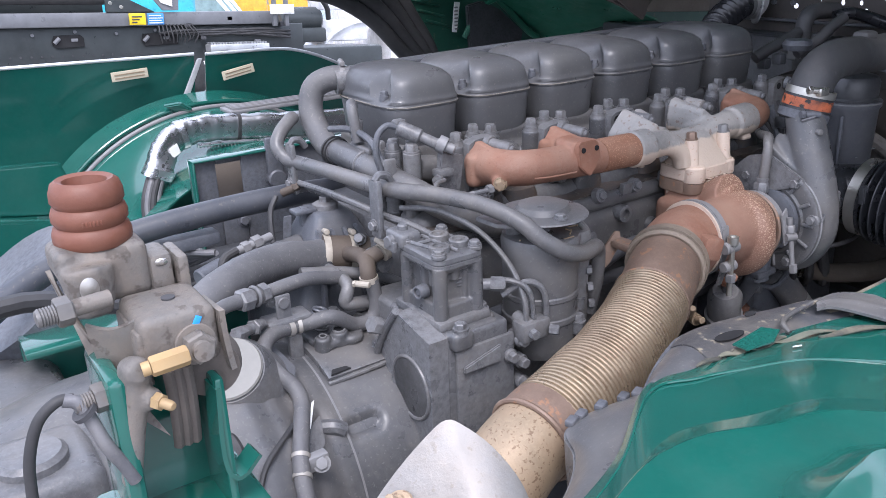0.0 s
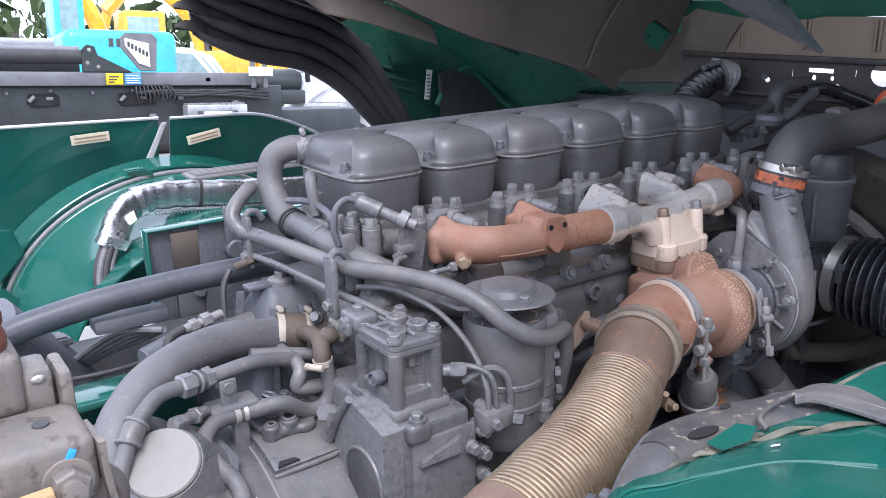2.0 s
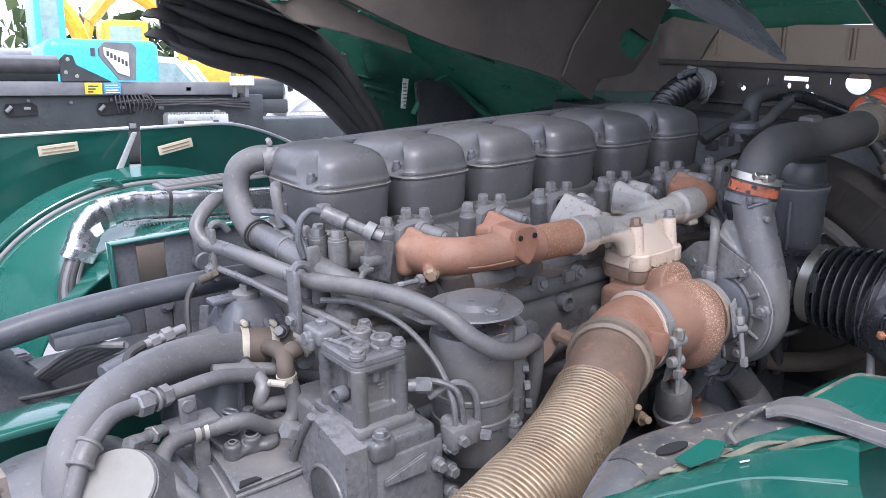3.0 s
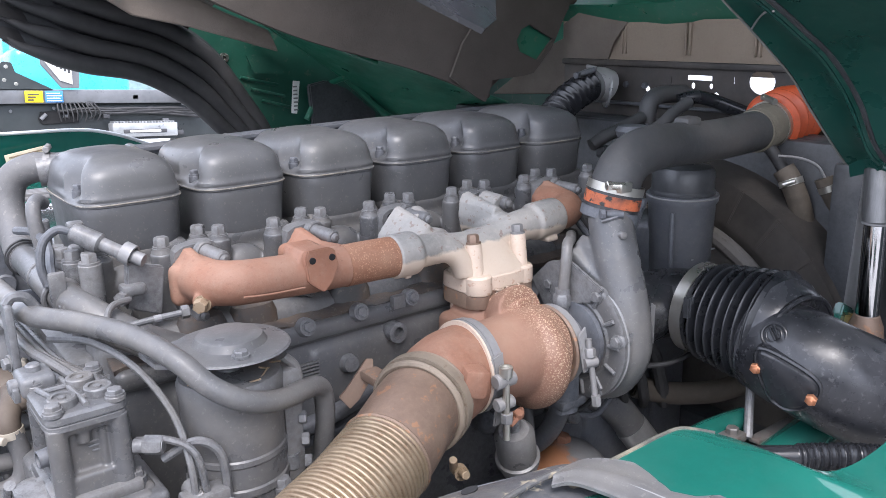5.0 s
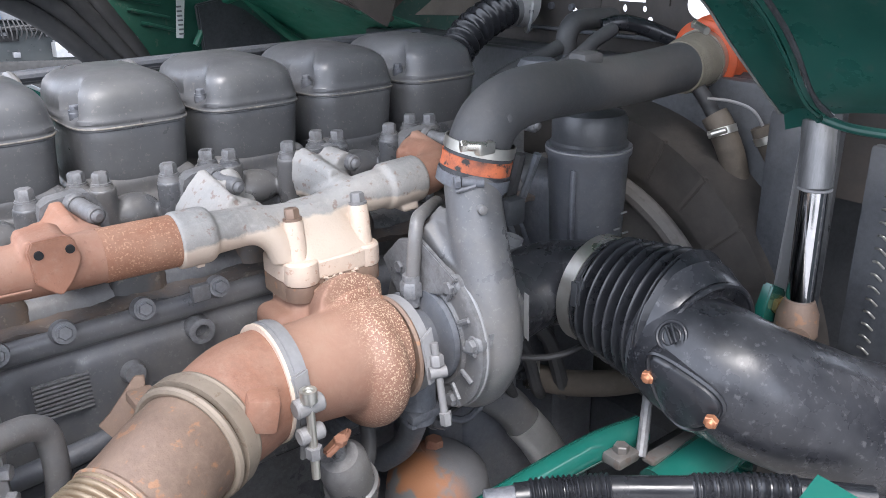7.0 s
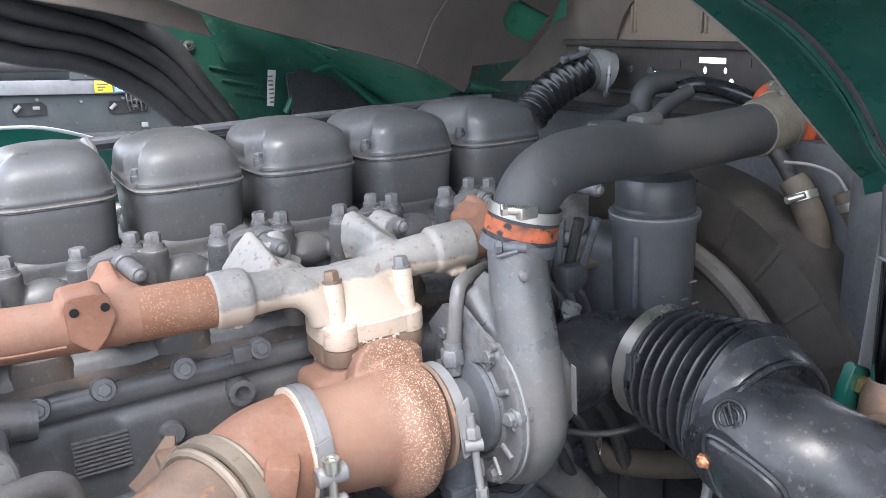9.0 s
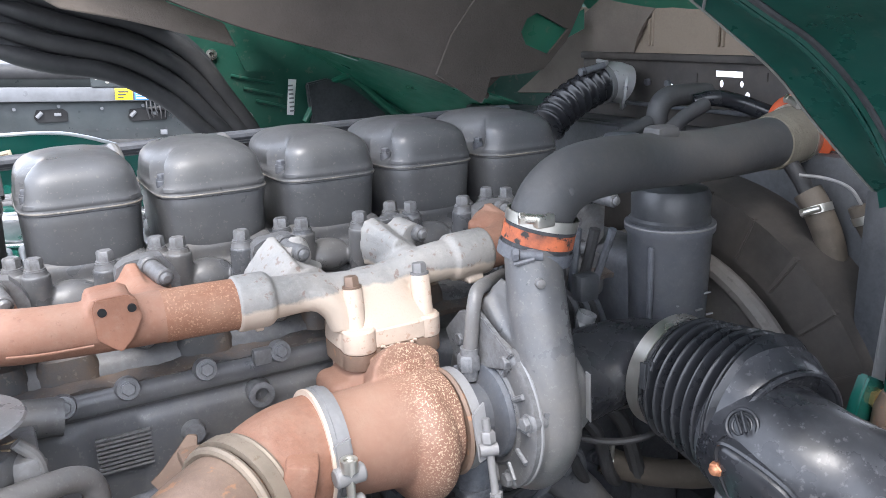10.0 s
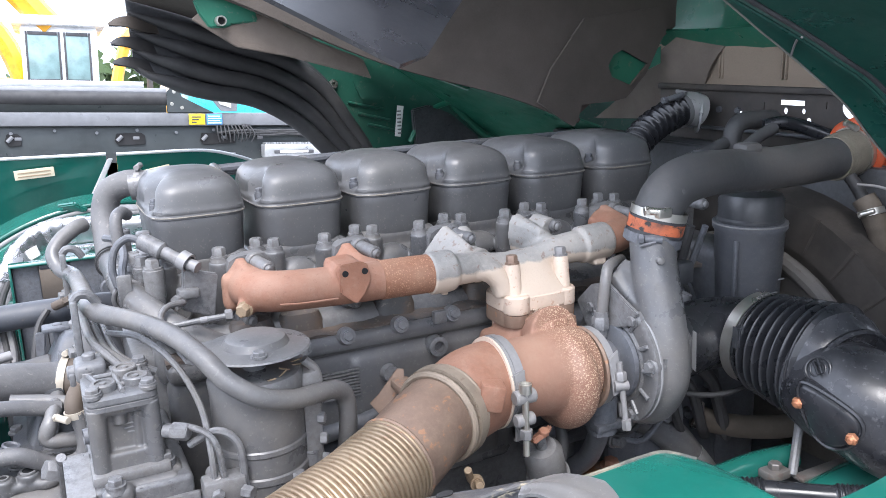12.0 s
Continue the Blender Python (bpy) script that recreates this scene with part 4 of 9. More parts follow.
turbine = part("turbine_housing", joined(scroll(0.388, 1.0, 0.043, 0.022, radians(75), -0.98, base=0.034),
     lathe([(0.0, 0.272), (0.058, 0.272), (0.059, 0.285), (0.059, 0.31), (0.061, 0.34), (0.064, 0.365), (0.066, 0.4), (0.06, 0.424), (0, 0.424)], (0, AX.y, AX.z + 0.02), (1, 0, -0.04), 40),
     loft([squircle(0.397, -0.06, 1.122, 0.056, 0.039, 4, 36), squircle(0.394, -0.065, 1.108, 0.056, 0.042, 4, 36), squircle(0.386, -0.085, 1.085, 0.058, 0.055, 3.2, 36), squircle(0.38, -0.12, 1.06, 0.058, 0.06, 2.6, 36)]),
     box((0.312, -0.105, 1.035), (0.375, -0.035, 1.104), 0.014, 3)), rust_cast, turbo, "rusty cast turbine housing with flaking scale", blend=0.0024)
part("flange", joined(loft([squircle(0.397, -0.058, z, hx, hy, 5, 40) for z, hx, hy in ((1.113, 0.061, 0.041), (1.115, 0.063, 0.043), (1.1355, 0.063, 0.043), (1.138, 0.0615, 0.0415))]), lathe([(0, 0), (0.021, 0), (0.022, 0.002), (0.022, 0.02), (0, 0.021)], (0.357, -0.085, 1.1145), (0, 0, 1), 26), lathe([(0, 0), (0.018, 0), (0.019, 0.002), (0.019, 0.02), (0, 0.021)], (0.4475, -0.081, 1.1155), (0, 0, 1), 26)), rust_brown, turbine)
part("lug", loft([[V(0.357, -0.128, 1.07), V(0.357, -0.15, 1.085), V(0.359, -0.142, 1.128), V(0.361, -0.1, 1.13), V(0.357, -0.095, 1.08)], [V(0.372, -0.16, 1.06), V(0.378, -0.168, 1.09), V(0.382, -0.152, 1.134), V(0.382, -0.098, 1.134), V(0.372, -0.1, 1.06)], [V(0.4, -0.15, 1.06), V(0.408, -0.158, 1.095), V(0.412, -0.146, 1.134), V(0.412, -0.096, 1.134), V(0.4, -0.1, 1.06)], [V(0.43, -0.13, 1.06), V(0.44, -0.136, 1.09), V(0.446, -0.122, 1.124), V(0.448, -0.094, 1.124), V(0.43, -0.1, 1.06)]]), rust_cast, turbine, blend=0.0018)
part("pale_nut", hex_bolt((0.347, -0.045, 1.113), (0, 0, -1), 0.0095, 0.008), cream, turbine)
part("vee_clamp", joined(band((0.274, AX.y, 1.066), (1, 0, -0.03), 0.0612, 0.02, 0.0055, 48), band((0.274, AX.y, 1.066), (1, 0, -0.03), 0.0655, 0.009, 0.0028, 48)), grey_light, turbo, "heat stained grey clamp band")
part("clamp_lip", band((0.2625, AX.y, 1.066), (1, 0, -0.03), 0.0605, 0.0035, 0.0072, 48), cream, turbo, "cream clamp lip")
lockp = part("clamp_lock", joined(plate([V(0.264, -0.228, 1.1), V(0.284, -0.228, 1.105), V(0.282, -0.236, 1.062), V(0.266, -0.237, 1.058)], 0.006, 0.002), rod((0.258, -0.24, 1.07), (0.291, -0.24, 1.07), 0.0105, 16, 0.002), rod((0.26, -0.24, 1.036), (0.289, -0.24, 1.036), 0.0095, 16, 0.002), plate([V(0.266, -0.236, 1.036), V(0.282, -0.236, 1.036), V(0.28, -0.226, 0.996), V(0.268, -0.226, 0.996)], 0.005, 0.0015)), grey_light, turbo)
part("bolt", joined(rod((0.273, -0.247, 0.985), (0.273, -0.245, 1.088), 0.0048, 12), lathe([(0.0092, 0), (0.0092, 0.013), (0.006, 0.013), (0.0055, 0.006), (0, 0.006)], (0.273, -0.245, 1.078), (0, 0, 1), 18)), steel, lockp)
part("nut", hex_bolt((0.273, -0.247, 1.024), (0, 0, -1), 0.009, 0.014), grey_light, lockp)
part("centre_housing", joined(lathe([(0, 0), (0.05, 0.0), (0.05, 0.01), (0.036, 0.016), (0.038, 0.03), (0.036, 0.045), (0.058, 0.052), (0.06, 0.062), (0, 0.062)], (0.43, AX.y, AX.z), (1, 0, 0), 36), rod((0.462, -0.145, 1.06), (0.48, -0.13, 1.098), 0.018, 16), rod((0.465, -0.165, 0.94), (0.465, -0.165, 1.0), 0.024, 16)), grey_dark, turbo)
part("heat_disc", lathe([(0.05, 0), (0.062, 0.0), (0.065, 0.003), (0.063, 0.006), (0.05, 0.006)], (0.427, AX.y, AX.z), (1, 0, 0), 40), rust_brown, turbo)
second = part("second_clamp", joined(band((0.438, AX.y, AX.z), (1, 0, 0), 0.055, 0.016, 0.007, 40), plate([V(0.428, -0.23, 1.09), V(0.446, -0.226, 1.1), V(0.446, -0.24, 1.04), V(0.43, -0.241, 1.035)], 0.004, 0.001)), grey_light, turbo)
part("clamp_bolt", joined(rod((0.443, -0.252, 0.99), (0.441, -0.236, 1.085), 0.0046, 12), hex_bolt((0.443, -0.252, 1.0), (0, -0.15, -1), 0.0075, 0.016), hex_bolt((0.4415, -0.24, 1.058), (0, 0.16, 1), 0.0088, 0.013), rod((0.43, -0.239, 1.05), (0.45, -0.245, 1.05), 0.0075, 12)), grey_light, second)
comp = part("compressor_housing", joined(
     lathe([(0, 0.497), (0.094, 0.497), (0.0985, 0.5), (0.0985, 0.512), (0.09, 0.52), (0.078, 0.55), (0.06, 0.57), (0.06, 0.6), (0, 0.6)], (0, AX.y, AX.z), (1, 0, 0), 48),
     tube([(0.528, -0.09, 1.03), (0.528, -0.112, 0.992), (0.529, -0.158, 0.974), (0.53, -0.205, 0.989), (0.531, -0.23, 1.03), (0.531, -0.232, 1.075), (0.532, -0.222, 1.12), (0.537, -0.205, 1.165), (0.543, -0.188, 1.205), (0.55, -0.172, 1.245)], 0.04, 32, 8, radius_at=lambda u, s: 0.024 + 0.014 * min(1.0, u / 0.5) - 0.004 * max(0.0, u - 0.5) / 0.5),
     slab([(0.5, 1.08), (0.5, 1.17), (0.51, 1.2), (0.525, 1.21), (0.55, 1.19), (0.56, 1.08)], -0.225, -0.14, 0.25),
     loft([[V(0.494, -0.145, 1.19), V(0.51, -0.145, 1.2), V(0.52, -0.2, 1.165), V(0.5, -0.215, 1.142)], [V(0.494, -0.13, 1.12), V(0.51, -0.13, 1.12), V(0.53, -0.2, 1.1), V(0.5, -0.235, 1.11)]])), grey, turbo, "grey cast compressor housing", blend=0.0024)
back = part("back_plate", joined(lathe([(0.0, 0.489), (0.06, 0.489), (0.066, 0.486), (0.07, 0.489), (0.092, 0.4885), (0.0985, 0.491), (0.0985, 0.4985), (0, 0.4985)], (0, AX.y, AX.z), (1, 0, 0), 56),
     plate([V(0.4905, -0.15, 1.178), V(0.4905, -0.108, 1.166), V(0.4905, -0.07, 1.13), V(0.4905, -0.1, 1.09), V(0.4905, -0.2, 1.12), V(0.4905, -0.222, 1.146)], 0.007, 0.0015)), grey, turbo)
for k in range(10):
    a = radians(95 + 27 * k)
    part("rib", rod((0.4885, AX.y + 0.068 * math.cos(a), AX.z + 0.068 * math.sin(a)), (0.4875, AX.y + 0.09 * math.cos(a), AX.z + 0.09 * math.sin(a)), 0.0036, 8), grey, back)
for by, bz in ((-0.209, 1.1325), (-0.25, 1.072), (-0.211, 0.982), (-0.152, 0.962), (-0.108, 1.128), (-0.08, 1.03)):
    q = V(0.49, by, bz)
    part("bolt", joined(rod(q + V(0.02, 0, 0), q - V(0.002, 0, 0), 0.0135, 18, 0.003), hex_bolt(q - V(0.002, 0, 0), (-1, 0, 0), 0.0085, 0.008, 0.0105)), grey, back)
part("lug", slab([(0.5, 1.052), (0.528, 1.058), (0.534, 1.07), (0.526, 1.084), (0.5, 1.088)], -0.262, -0.225, 0.2), grey, comp)
part("cast_lug", slab([(0.516, 1.128), (0.53, 1.15), (0.545, 1.14), (0.548, 1.118), (0.53, 1.112)], -0.252, -0.215, 0.25), grey, comp)
part("boss", lathe([(0.006, -0.01), (0.0055, 0.003), (0.004, 0.004), (0, 0.004)], (0.528, -0.219, 1.222), (-0.3, -1, 0.1), 16), grey, comp)
part("seam", tube([V(0.499, AX.y + 0.0985 * math.cos(radians(a)), AX.z + 0.0985 * math.sin(radians(a))) for a in range(125, 250, 12)], 0.0022, 6), grey_light, comp)
part("label_tag", plate([V(0.582, -0.236, 1.108), V(0.587, -0.232, 1.045), V(0.589, -0.238, 1.04), V(0.584, -0.242, 1.105)], 0.002), grey_light, comp)
oil_line = thing("oil_feed_pipe", (0.46, -0.17, 1.1), "grey steel oil feed pipe into the turbocharger", "oil pipe")
part("pipe", tube([(0.47, -0.153, 1.12), (0.474, -0.154, 1.155), (0.479, -0.152, 1.185), (0.49, -0.143, 1.2), (0.515, -0.125, 1.2), (0.575, -0.068, 1.185)], 0.0088, 16), grey, oil_line)
part("union_nut", joined(hex_bolt((0.469, -0.153, 1.107), (0, 0, 1), 0.0138, 0.02), rod((0.469, -0.153, 1.095), (0.4705, -0.153, 1.135), 0.0112, 16)), grey, oil_line)

# ---- exhaust downpipe ----
exhaust_pipe = thing("exhaust_pipe", (-0.1, -0.3, 0.9), "brown scorched exhaust downpipe with corrugated flexible section", "exhaust pipe")
part("outlet_elbow", joined(tube([(0.278, -0.165, 1.066), (0.262, -0.166, 1.066), (0.235, -0.171, 1.063), (0.2, -0.183, 1.057), (0.178, -0.193, 1.054)], 0.06, 32, radius_at=lambda u, s: 0.06 - 0.002 * u + 0.005 * math.sin(3.1 * u))), rust, exhaust_pipe)
part("cube_boss", box((0.211, -0.252, 1.062), (0.245, -0.2, 1.1), 0.005, 2, Matrix.Rotation(radians(-20), 3, "Z") @ Matrix.Rotation(radians(12), 3, "Y")), rust, exhaust_pipe)
part("ring_bracket", joined(plate([V(0.1, -0.1, 1.046), V(0.113, -0.1, 1.056), V(0.143, -0.104, 1.092), V(0.153, -0.106, 1.09), V(0.15, -0.112, 1.07), V(0.125, -0.112, 1.04), V(0.112, -0.108, 1.028)], 0.006, 0.001), box((0.13, -0.16, 1.066), (0.158, -0.106, 1.08), 0.004)), rust_brown, exhaust_pipe)
D1 = (-0.85, -0.46, -0.04)
part("joint_ring", joined(band((0.172, -0.195, 1.053), D1, 0.061, 0.016, 0.007, 40), bead((0.158, -0.203, 1.052), D1, 0.062, 0.005, 40), bead((0.184, -0.189, 1.054), D1, 0.062, 0.004, 40)), ring_tan, exhaust_pipe, "dusty tan clamp ring")
part("ring_lock", joined(rod((0.178, -0.25, 0.99), (0.19, -0.235, 0.965), 0.0055, 12, 0.001), rod((0.19, -0.262, 0.968), (0.2, -0.225, 0.96), 0.006, 12, 0.001), band((0.195, -0.243, 0.963), (0.3, 1, 0), 0.008, 0.012, 0.002, 16)), tan_dirty, exhaust_pipe)
part("scorched_pipe", tube([(0.168, -0.197, 1.053), (0.13, -0.22, 1.047), (0.1, -0.237, 1.038), (0.075, -0.249, 1.03)], 0.0585, 34), rust_brown, exhaust_pipe)
part("weld_bead", bead((0.077, -0.248, 1.03), (-0.85, -0.42, -0.15), 0.0585, 0.0035, 40), rust_brown, exhaust_pipe)
BEL = [(0.077, -0.248, 1.03), (0.0, -0.285, 1.016), (-0.08, -0.317, 1.004), (-0.16, -0.342, 0.996), (-0.232, -0.36, 0.985)]


def ridges(u, s):
    """Broad rounded hoops with narrow grooves between them."""
    return 0.0602 - 0.0042 * (0.5 + 0.5 * math.cos(2 * math.pi * s / 0.0074)) ** 3 + 0.0005 * math.sin(s * 61)


part("bellows", tube(BEL, 0.06, 44, 170, radius_at=ridges), tan_metal, exhaust_pipe, "straw tinted corrugated steel hose")
part("lower_collar", joined(tube([(-0.228, -0.359, 0.986), (-0.245, -0.363, 0.983), (-0.262, -0.367, 0.979)], 0.0605, 34), bead((-0.262, -0.367, 0.979), (-0.95, -0.23, -0.2), 0.0595, 0.004, 40)), rust_brown, exhaust_pipe)
part("lower_pipe", tube([(-0.258, -0.366, 0.98), (-0.3, -0.376, 0.968), (-0.345, -0.386, 0.935), (-0.37, -0.39, 0.88), (-0.375, -0.39, 0.75)], 0.057, 34), tan_dirty, exhaust_pipe, "rust spotted lower pipe")
shield = thing("heat_shield", (-0.45, -0.45, 1.05), "dull aluminium heat shield with one bolt", "heat shield")


SHE = smooth_line([(-0.59, -0.483, 1.045), (-0.54, -0.49, 1.104), (-0.5, -0.499, 1.147), (-0.48, -0.504, 1.165), (-0.468, -0.514, 1.16), (-0.452, -0.535, 1.138), (-0.437, -0.56, 1.1), (-0.43, -0.58, 1.05)], 4)
part("shell", sheet(lambda u, v: SHE[int(round(u * (len(SHE) - 1)))] + V(-0.03 * v, -0.1 * v, -0.1 * v + 0.004 * math.sin(9 * u + 4 * v)), len(SHE) - 1, 10, 0.003), shield_alu, shield)
part("bolt", joined(hex_bolt((-0.541, -0.516, 1.106), (-0.55, -0.35, 0.7), 0.008, 0.008, 0.0), lathe([(0, -0.003), (0.013, -0.003), (0.012, 0.001), (0.008, 0.003), (0, 0.003)], (-0.541, -0.516, 1.106), (-0.55, -0.35, 0.7), 22), lathe([(0.005, 0), (0.004, 0.02), (0, 0.021)], (-0.545, -0.519, 1.111), (-0.55, -0.35, 0.7), 12)), tan_dirty, shield, "rust stained bolt with washer")

# ---- separator, compressor and pipes at the engine's rear ----
SX, SY = -0.073, -0.16
separator = thing("oil_separator", (SX, SY, 0.98), "grey cylindrical separator can with flat disc lid", "separator")
part("can", lathe([(0, 0.965), (0.05, 0.965), (0.056, 0.975), (0.0575, 0.99), (0.0575, 1.022), (0.0595, 1.024), (0.0595, 1.032), (0.0575, 1.034), (0.0575, 1.06), (0.0592, 1.062), (0.0592, 1.068), (0.0575, 1.07), (0.0585, 1.128), (0.06, 1.148), (0.057, 1.156), (0.02, 1.159), (0, 1.159)], (SX, SY, 0), seg=44), grey, separator)
part("neck", joined(rod((SX, SY, 1.15), (SX, SY, 1.187), 0.014, 20), rod((SX - 0.035, SY + 0.02, 1.15), (SX - 0.035, SY + 0.02, 1.187), 0.012, 14)), grey, separator)
lid = part("lid", joined(lathe([(0, 1.184), (0.065, 1.184), (0.068, 1.1855), (0.066, 1.1875), (0.042, 1.191), (0.037, 1.199), (0.031, 1.2015), (0, 1.2015)], (SX + 0.004, SY, 0), seg=44),
     plate([V(SX - 0.01, SY + 0.06, 1.18), V(SX - 0.085, SY + 0.045, 1.18), V(SX - 0.082, SY + 0.0, 1.18), V(SX - 0.035, SY - 0.045, 1.18)], 0.006)), grey, separator)
part("bolt", hex_bolt((SX - 0.004, SY - 0.048, 1.19), (0, 0, 1), 0.008, 0.007, 0.01), grey, lid)
for a in (20, 75, 300, 340):
    q = V(SX + 0.062 * math.cos(radians(a)), SY + 0.062 * math.sin(radians(a)), 1.02 + 0.02 * (a % 3))
    part("bracket_bolt", joined(rod(q - V(0, 0, 0.02), q, 0.011, 14, 0.002), hex_bolt(q, (0, 0, 1), 0.009, 0.012, 0.012)), grey, separator)
part("side_bracket", joined(box((SX + 0.05, SY - 0.03, 1.0), (SX + 0.075, SY + 0.05, 1.15), 0.006), tube([(SX + 0.058, SY - 0.02, 1.165), (SX + 0.074, SY - 0.022, 1.14), (SX + 0.07, SY - 0.02, 1.08)], 0.006, 10)), grey, separator)
for k in range(14):
    a = 2.4 * k
    q = V(SX + 0.046 * math.cos(a), SY + 0.046 * math.sin(a), 1.156)
    part("straw", rod(q, q + V(0.016 * math.cos(5 * a), 0.016 * math.sin(5 * a), 0.003 + 0.002 * (k % 3)), 0.0011, 5), tan_dirty, separator)
for k in range(5):
    part("bracket_nut", hex_bolt((SX + 0.07, SY - 0.034 + 0.004 * k, 1.03 + 0.027 * k), (1, -0.6, 0), 0.008, 0.009), grey, separator)

CX0, CX1, CY0, CY1 = -0.2705, -0.193, -0.178, -0.078
comp2 = thing("air_compressor", (-0.23, -0.15, 0.9), "grey air compressor with corner bolts and flat valve caps", "compressor")
part("cylinder", joined(box((CX0 + 0.014, CY0 + 0.013, 1.066), (CX1 - 0.012, CY1 - 0.01, 1.15), 0.003), box((CX0 + 0.003, CY0 + 0.003, 1.066), (CX1 - 0.003, CY1 - 0.003, 1.092), 0.003), box((CX0 + 0.003, CY0 + 0.003, 1.139), (CX1 - 0.003, CY1 - 0.003, 1.15), 0.003), rod((CX0 + 0.014, CY0 + 0.052, 1.07), (CX0 + 0.014, CY0 + 0.052, 1.15), 0.008, 18), rod((CX0 + 0.012, CY0 + 0.03, 1.115), (CX0 + 0.012, CY0 + 0.03, 1.15), 0.006, 14), rod((CX0 + 0.034, CY0 + 0.011, 1.125), (CX0 + 0.034, CY0 + 0.011, 1.15), 0.007, 14),
     rod((CX0 + 0.053, CY0 + 0.013, 1.07), (CX0 + 0.053, CY0 + 0.013, 1.15), 0.005, 12), *[rod((bx, by, 1.066), (bx, by, 1.15), 0.0105, 18) for bx in (CX0 + 0.0085, CX1 - 0.0085) for by in (CY0 + 0.0085, CY1 - 0.0085)]), grey, comp2, blend=0.0016)
part("head_plate", loft([squircle((CX0 + CX1) / 2, (CY0 + CY1) / 2, z, (CX1 - CX0) / 2 + g, (CY1 - CY0) / 2 + g, 7, 48) for z, g in ((1.147, 0.0), (1.1475, 0.0022), (1.153, 0.0022), (1.1545, 0.0005), (1.1555, 0.0022), (1.162, 0.0018), (1.1645, -0.0015), (1.165, -0.004))]), grey, comp2)
for bx, by in ((-0.2015, -0.087), (-0.2015, -0.1695), (-0.262, -0.1695), (-0.262, -0.087)):
    post = part("bolt_pad", lathe([(0, 0), (0.0105, 0), (0.0105, 0.004), (0.0095, 0.005), (0, 0.005)], (bx, by, 1.164), (0, 0, 1), 20), grey, comp2)
    part("bolt", hex_bolt((bx, by, 1.169), (0, 0, 1), 0.0082, 0.007, 0.0098), grey, post)
for bx, by, r in ((-0.221, -0.109, 0.0145), (-0.212, -0.146, 0.0145), (-0.249, -0.152, 0.0145)):
    part("valve_cap", lathe([(0, 0), (r, 0), (r, 0.009), (r * 0.92, 0.0105), (r * 0.66, 0.0105), (r * 0.62, 0.0085), (r * 0.3, 0.0085), (r * 0.26, 0.0102), (0, 0.0102)], (bx, by, 1.164), (0, 0, 1), 26), grey, comp2)
for p0, p1 in (((-0.26, -0.11), (-0.221, -0.109)), ((-0.249, -0.152), (-0.212, -0.146)), ((-0.23, -0.17), (-0.235, -0.085)), ((-0.249, -0.152), (-0.262, -0.1)), ((-0.205, -0.15), (-0.204, -0.1))):
    part("rib", tube([(*p0, 1.1665), (*p1, 1.1665)], 0.0032, 8), grey, comp2)
part("port_plug", lathe([(0, 0.004), (0.004, 0.004), (0.0045, 0.001), (0.0062, 0.001), (0.0072, 0.006), (0.0095, 0.006), (0.0105, -0.01), (0, -0.01)], (-0.2715, -0.1317, 1.1031), (-1, -0.1, 0), 22), grey_dark, comp2)
for k in range(3):
    part("cast_mark", box((-0.236 + 0.003 * k, CY0 + 0.0112, 1.122 - 0.0055 * k), (-0.216 + 0.001 * k, CY0 + 0.016, 1.1242 - 0.0055 * k), 0.001), grey, comp2)
part("rear_valve", joined(box((-0.276, -0.095, 1.155), (-0.24, -0.048, 1.178), 0.006, 3), rod((-0.285, -0.07, 1.164), (-0.27, -0.07, 1.164), 0.009, 14, 0.002), rod((-0.258, -0.07, 1.176), (-0.258, -0.07, 1.186), 0.008, 14, 0.002), box((-0.283, -0.085, 1.15), (-0.276, -0.055, 1.166), 0.002)), grey, comp2)
part("base_plate", box((CX0 - 0.005, CY0 - 0.008, 1.058), (CX1 + 0.006, CY1 + 0.012, 1.0725), 0.004), grey, comp2)
part("base_flange", joined(box((-0.293, -0.197, 1.033), (-0.18, -0.075, 1.06), 0.007, 3), box((-0.27, -0.213, 1.033), (-0.233, -0.185, 1.064), 0.009, 3), box((-0.208, -0.185, 1.03), (-0.173, -0.14, 1.062), 0.009, 3)), grey, comp2, blend=0.002)
for bx, by, bz in ((-0.252, -0.202, 1.064), (-0.192, -0.169, 1.066), (-0.188, -0.085, 1.068)):
    part("base_bolt", joined(rod((bx, by, bz - 0.006), (bx, by, bz + 0.002), 0.0115, 16), hex_bolt((bx, by, bz + 0.002), (0, 0, 1), 0.0088, 0.01, 0.0115)), grey, comp2)
for hx, hy, hz in ((-0.225, -0.1979, 1.05), (-0.285, -0.1979, 1.052), (-0.215, -0.1979, 1.043)):
    part("drilled_hole", lathe([(0, 0), (0.0042, 0), (0.0042, 0.001), (0, 0.001)], (hx, hy, hz), (0, -1, 0), 12), ink, comp2)

pedestal = thing("compressor_drive_case", (-0.22, -0.15, 0.8), "grey cast drive case with round recess under the compressor", "drive case")
part("case", joined(box((-0.276, -0.2, 0.7), (-0.165, 0.02, 1.057), 0.008, 3), box((-0.272, -0.06, 0.7), (-0.2, 0.05, 0.98), 0.02, 3)), grey, pedestal)
part("recessed_face", holed([(-0.201, 0.72), (-0.03, 0.72), (-0.045, 0.93), (-0.06, 0.985), (-0.115, 1.075), (-0.201, 1.058)], [(-0.148, 0.968, 0.045, 1.0)], x=-0.304, depth=0.03), grey, pedestal)
part("recess_floor", lathe([(0.0, 0), (0.046, 0), (0.046, 0.003), (0, 0.003)], (-0.278, -0.148, 0.968), (-1, 0, 0), 36), grey, pedestal)
part("recess_ring", bead((-0.305, -0.148, 0.968), (-1, 0, 0), 0.0475, 0.003, 40), grey, pedestal)
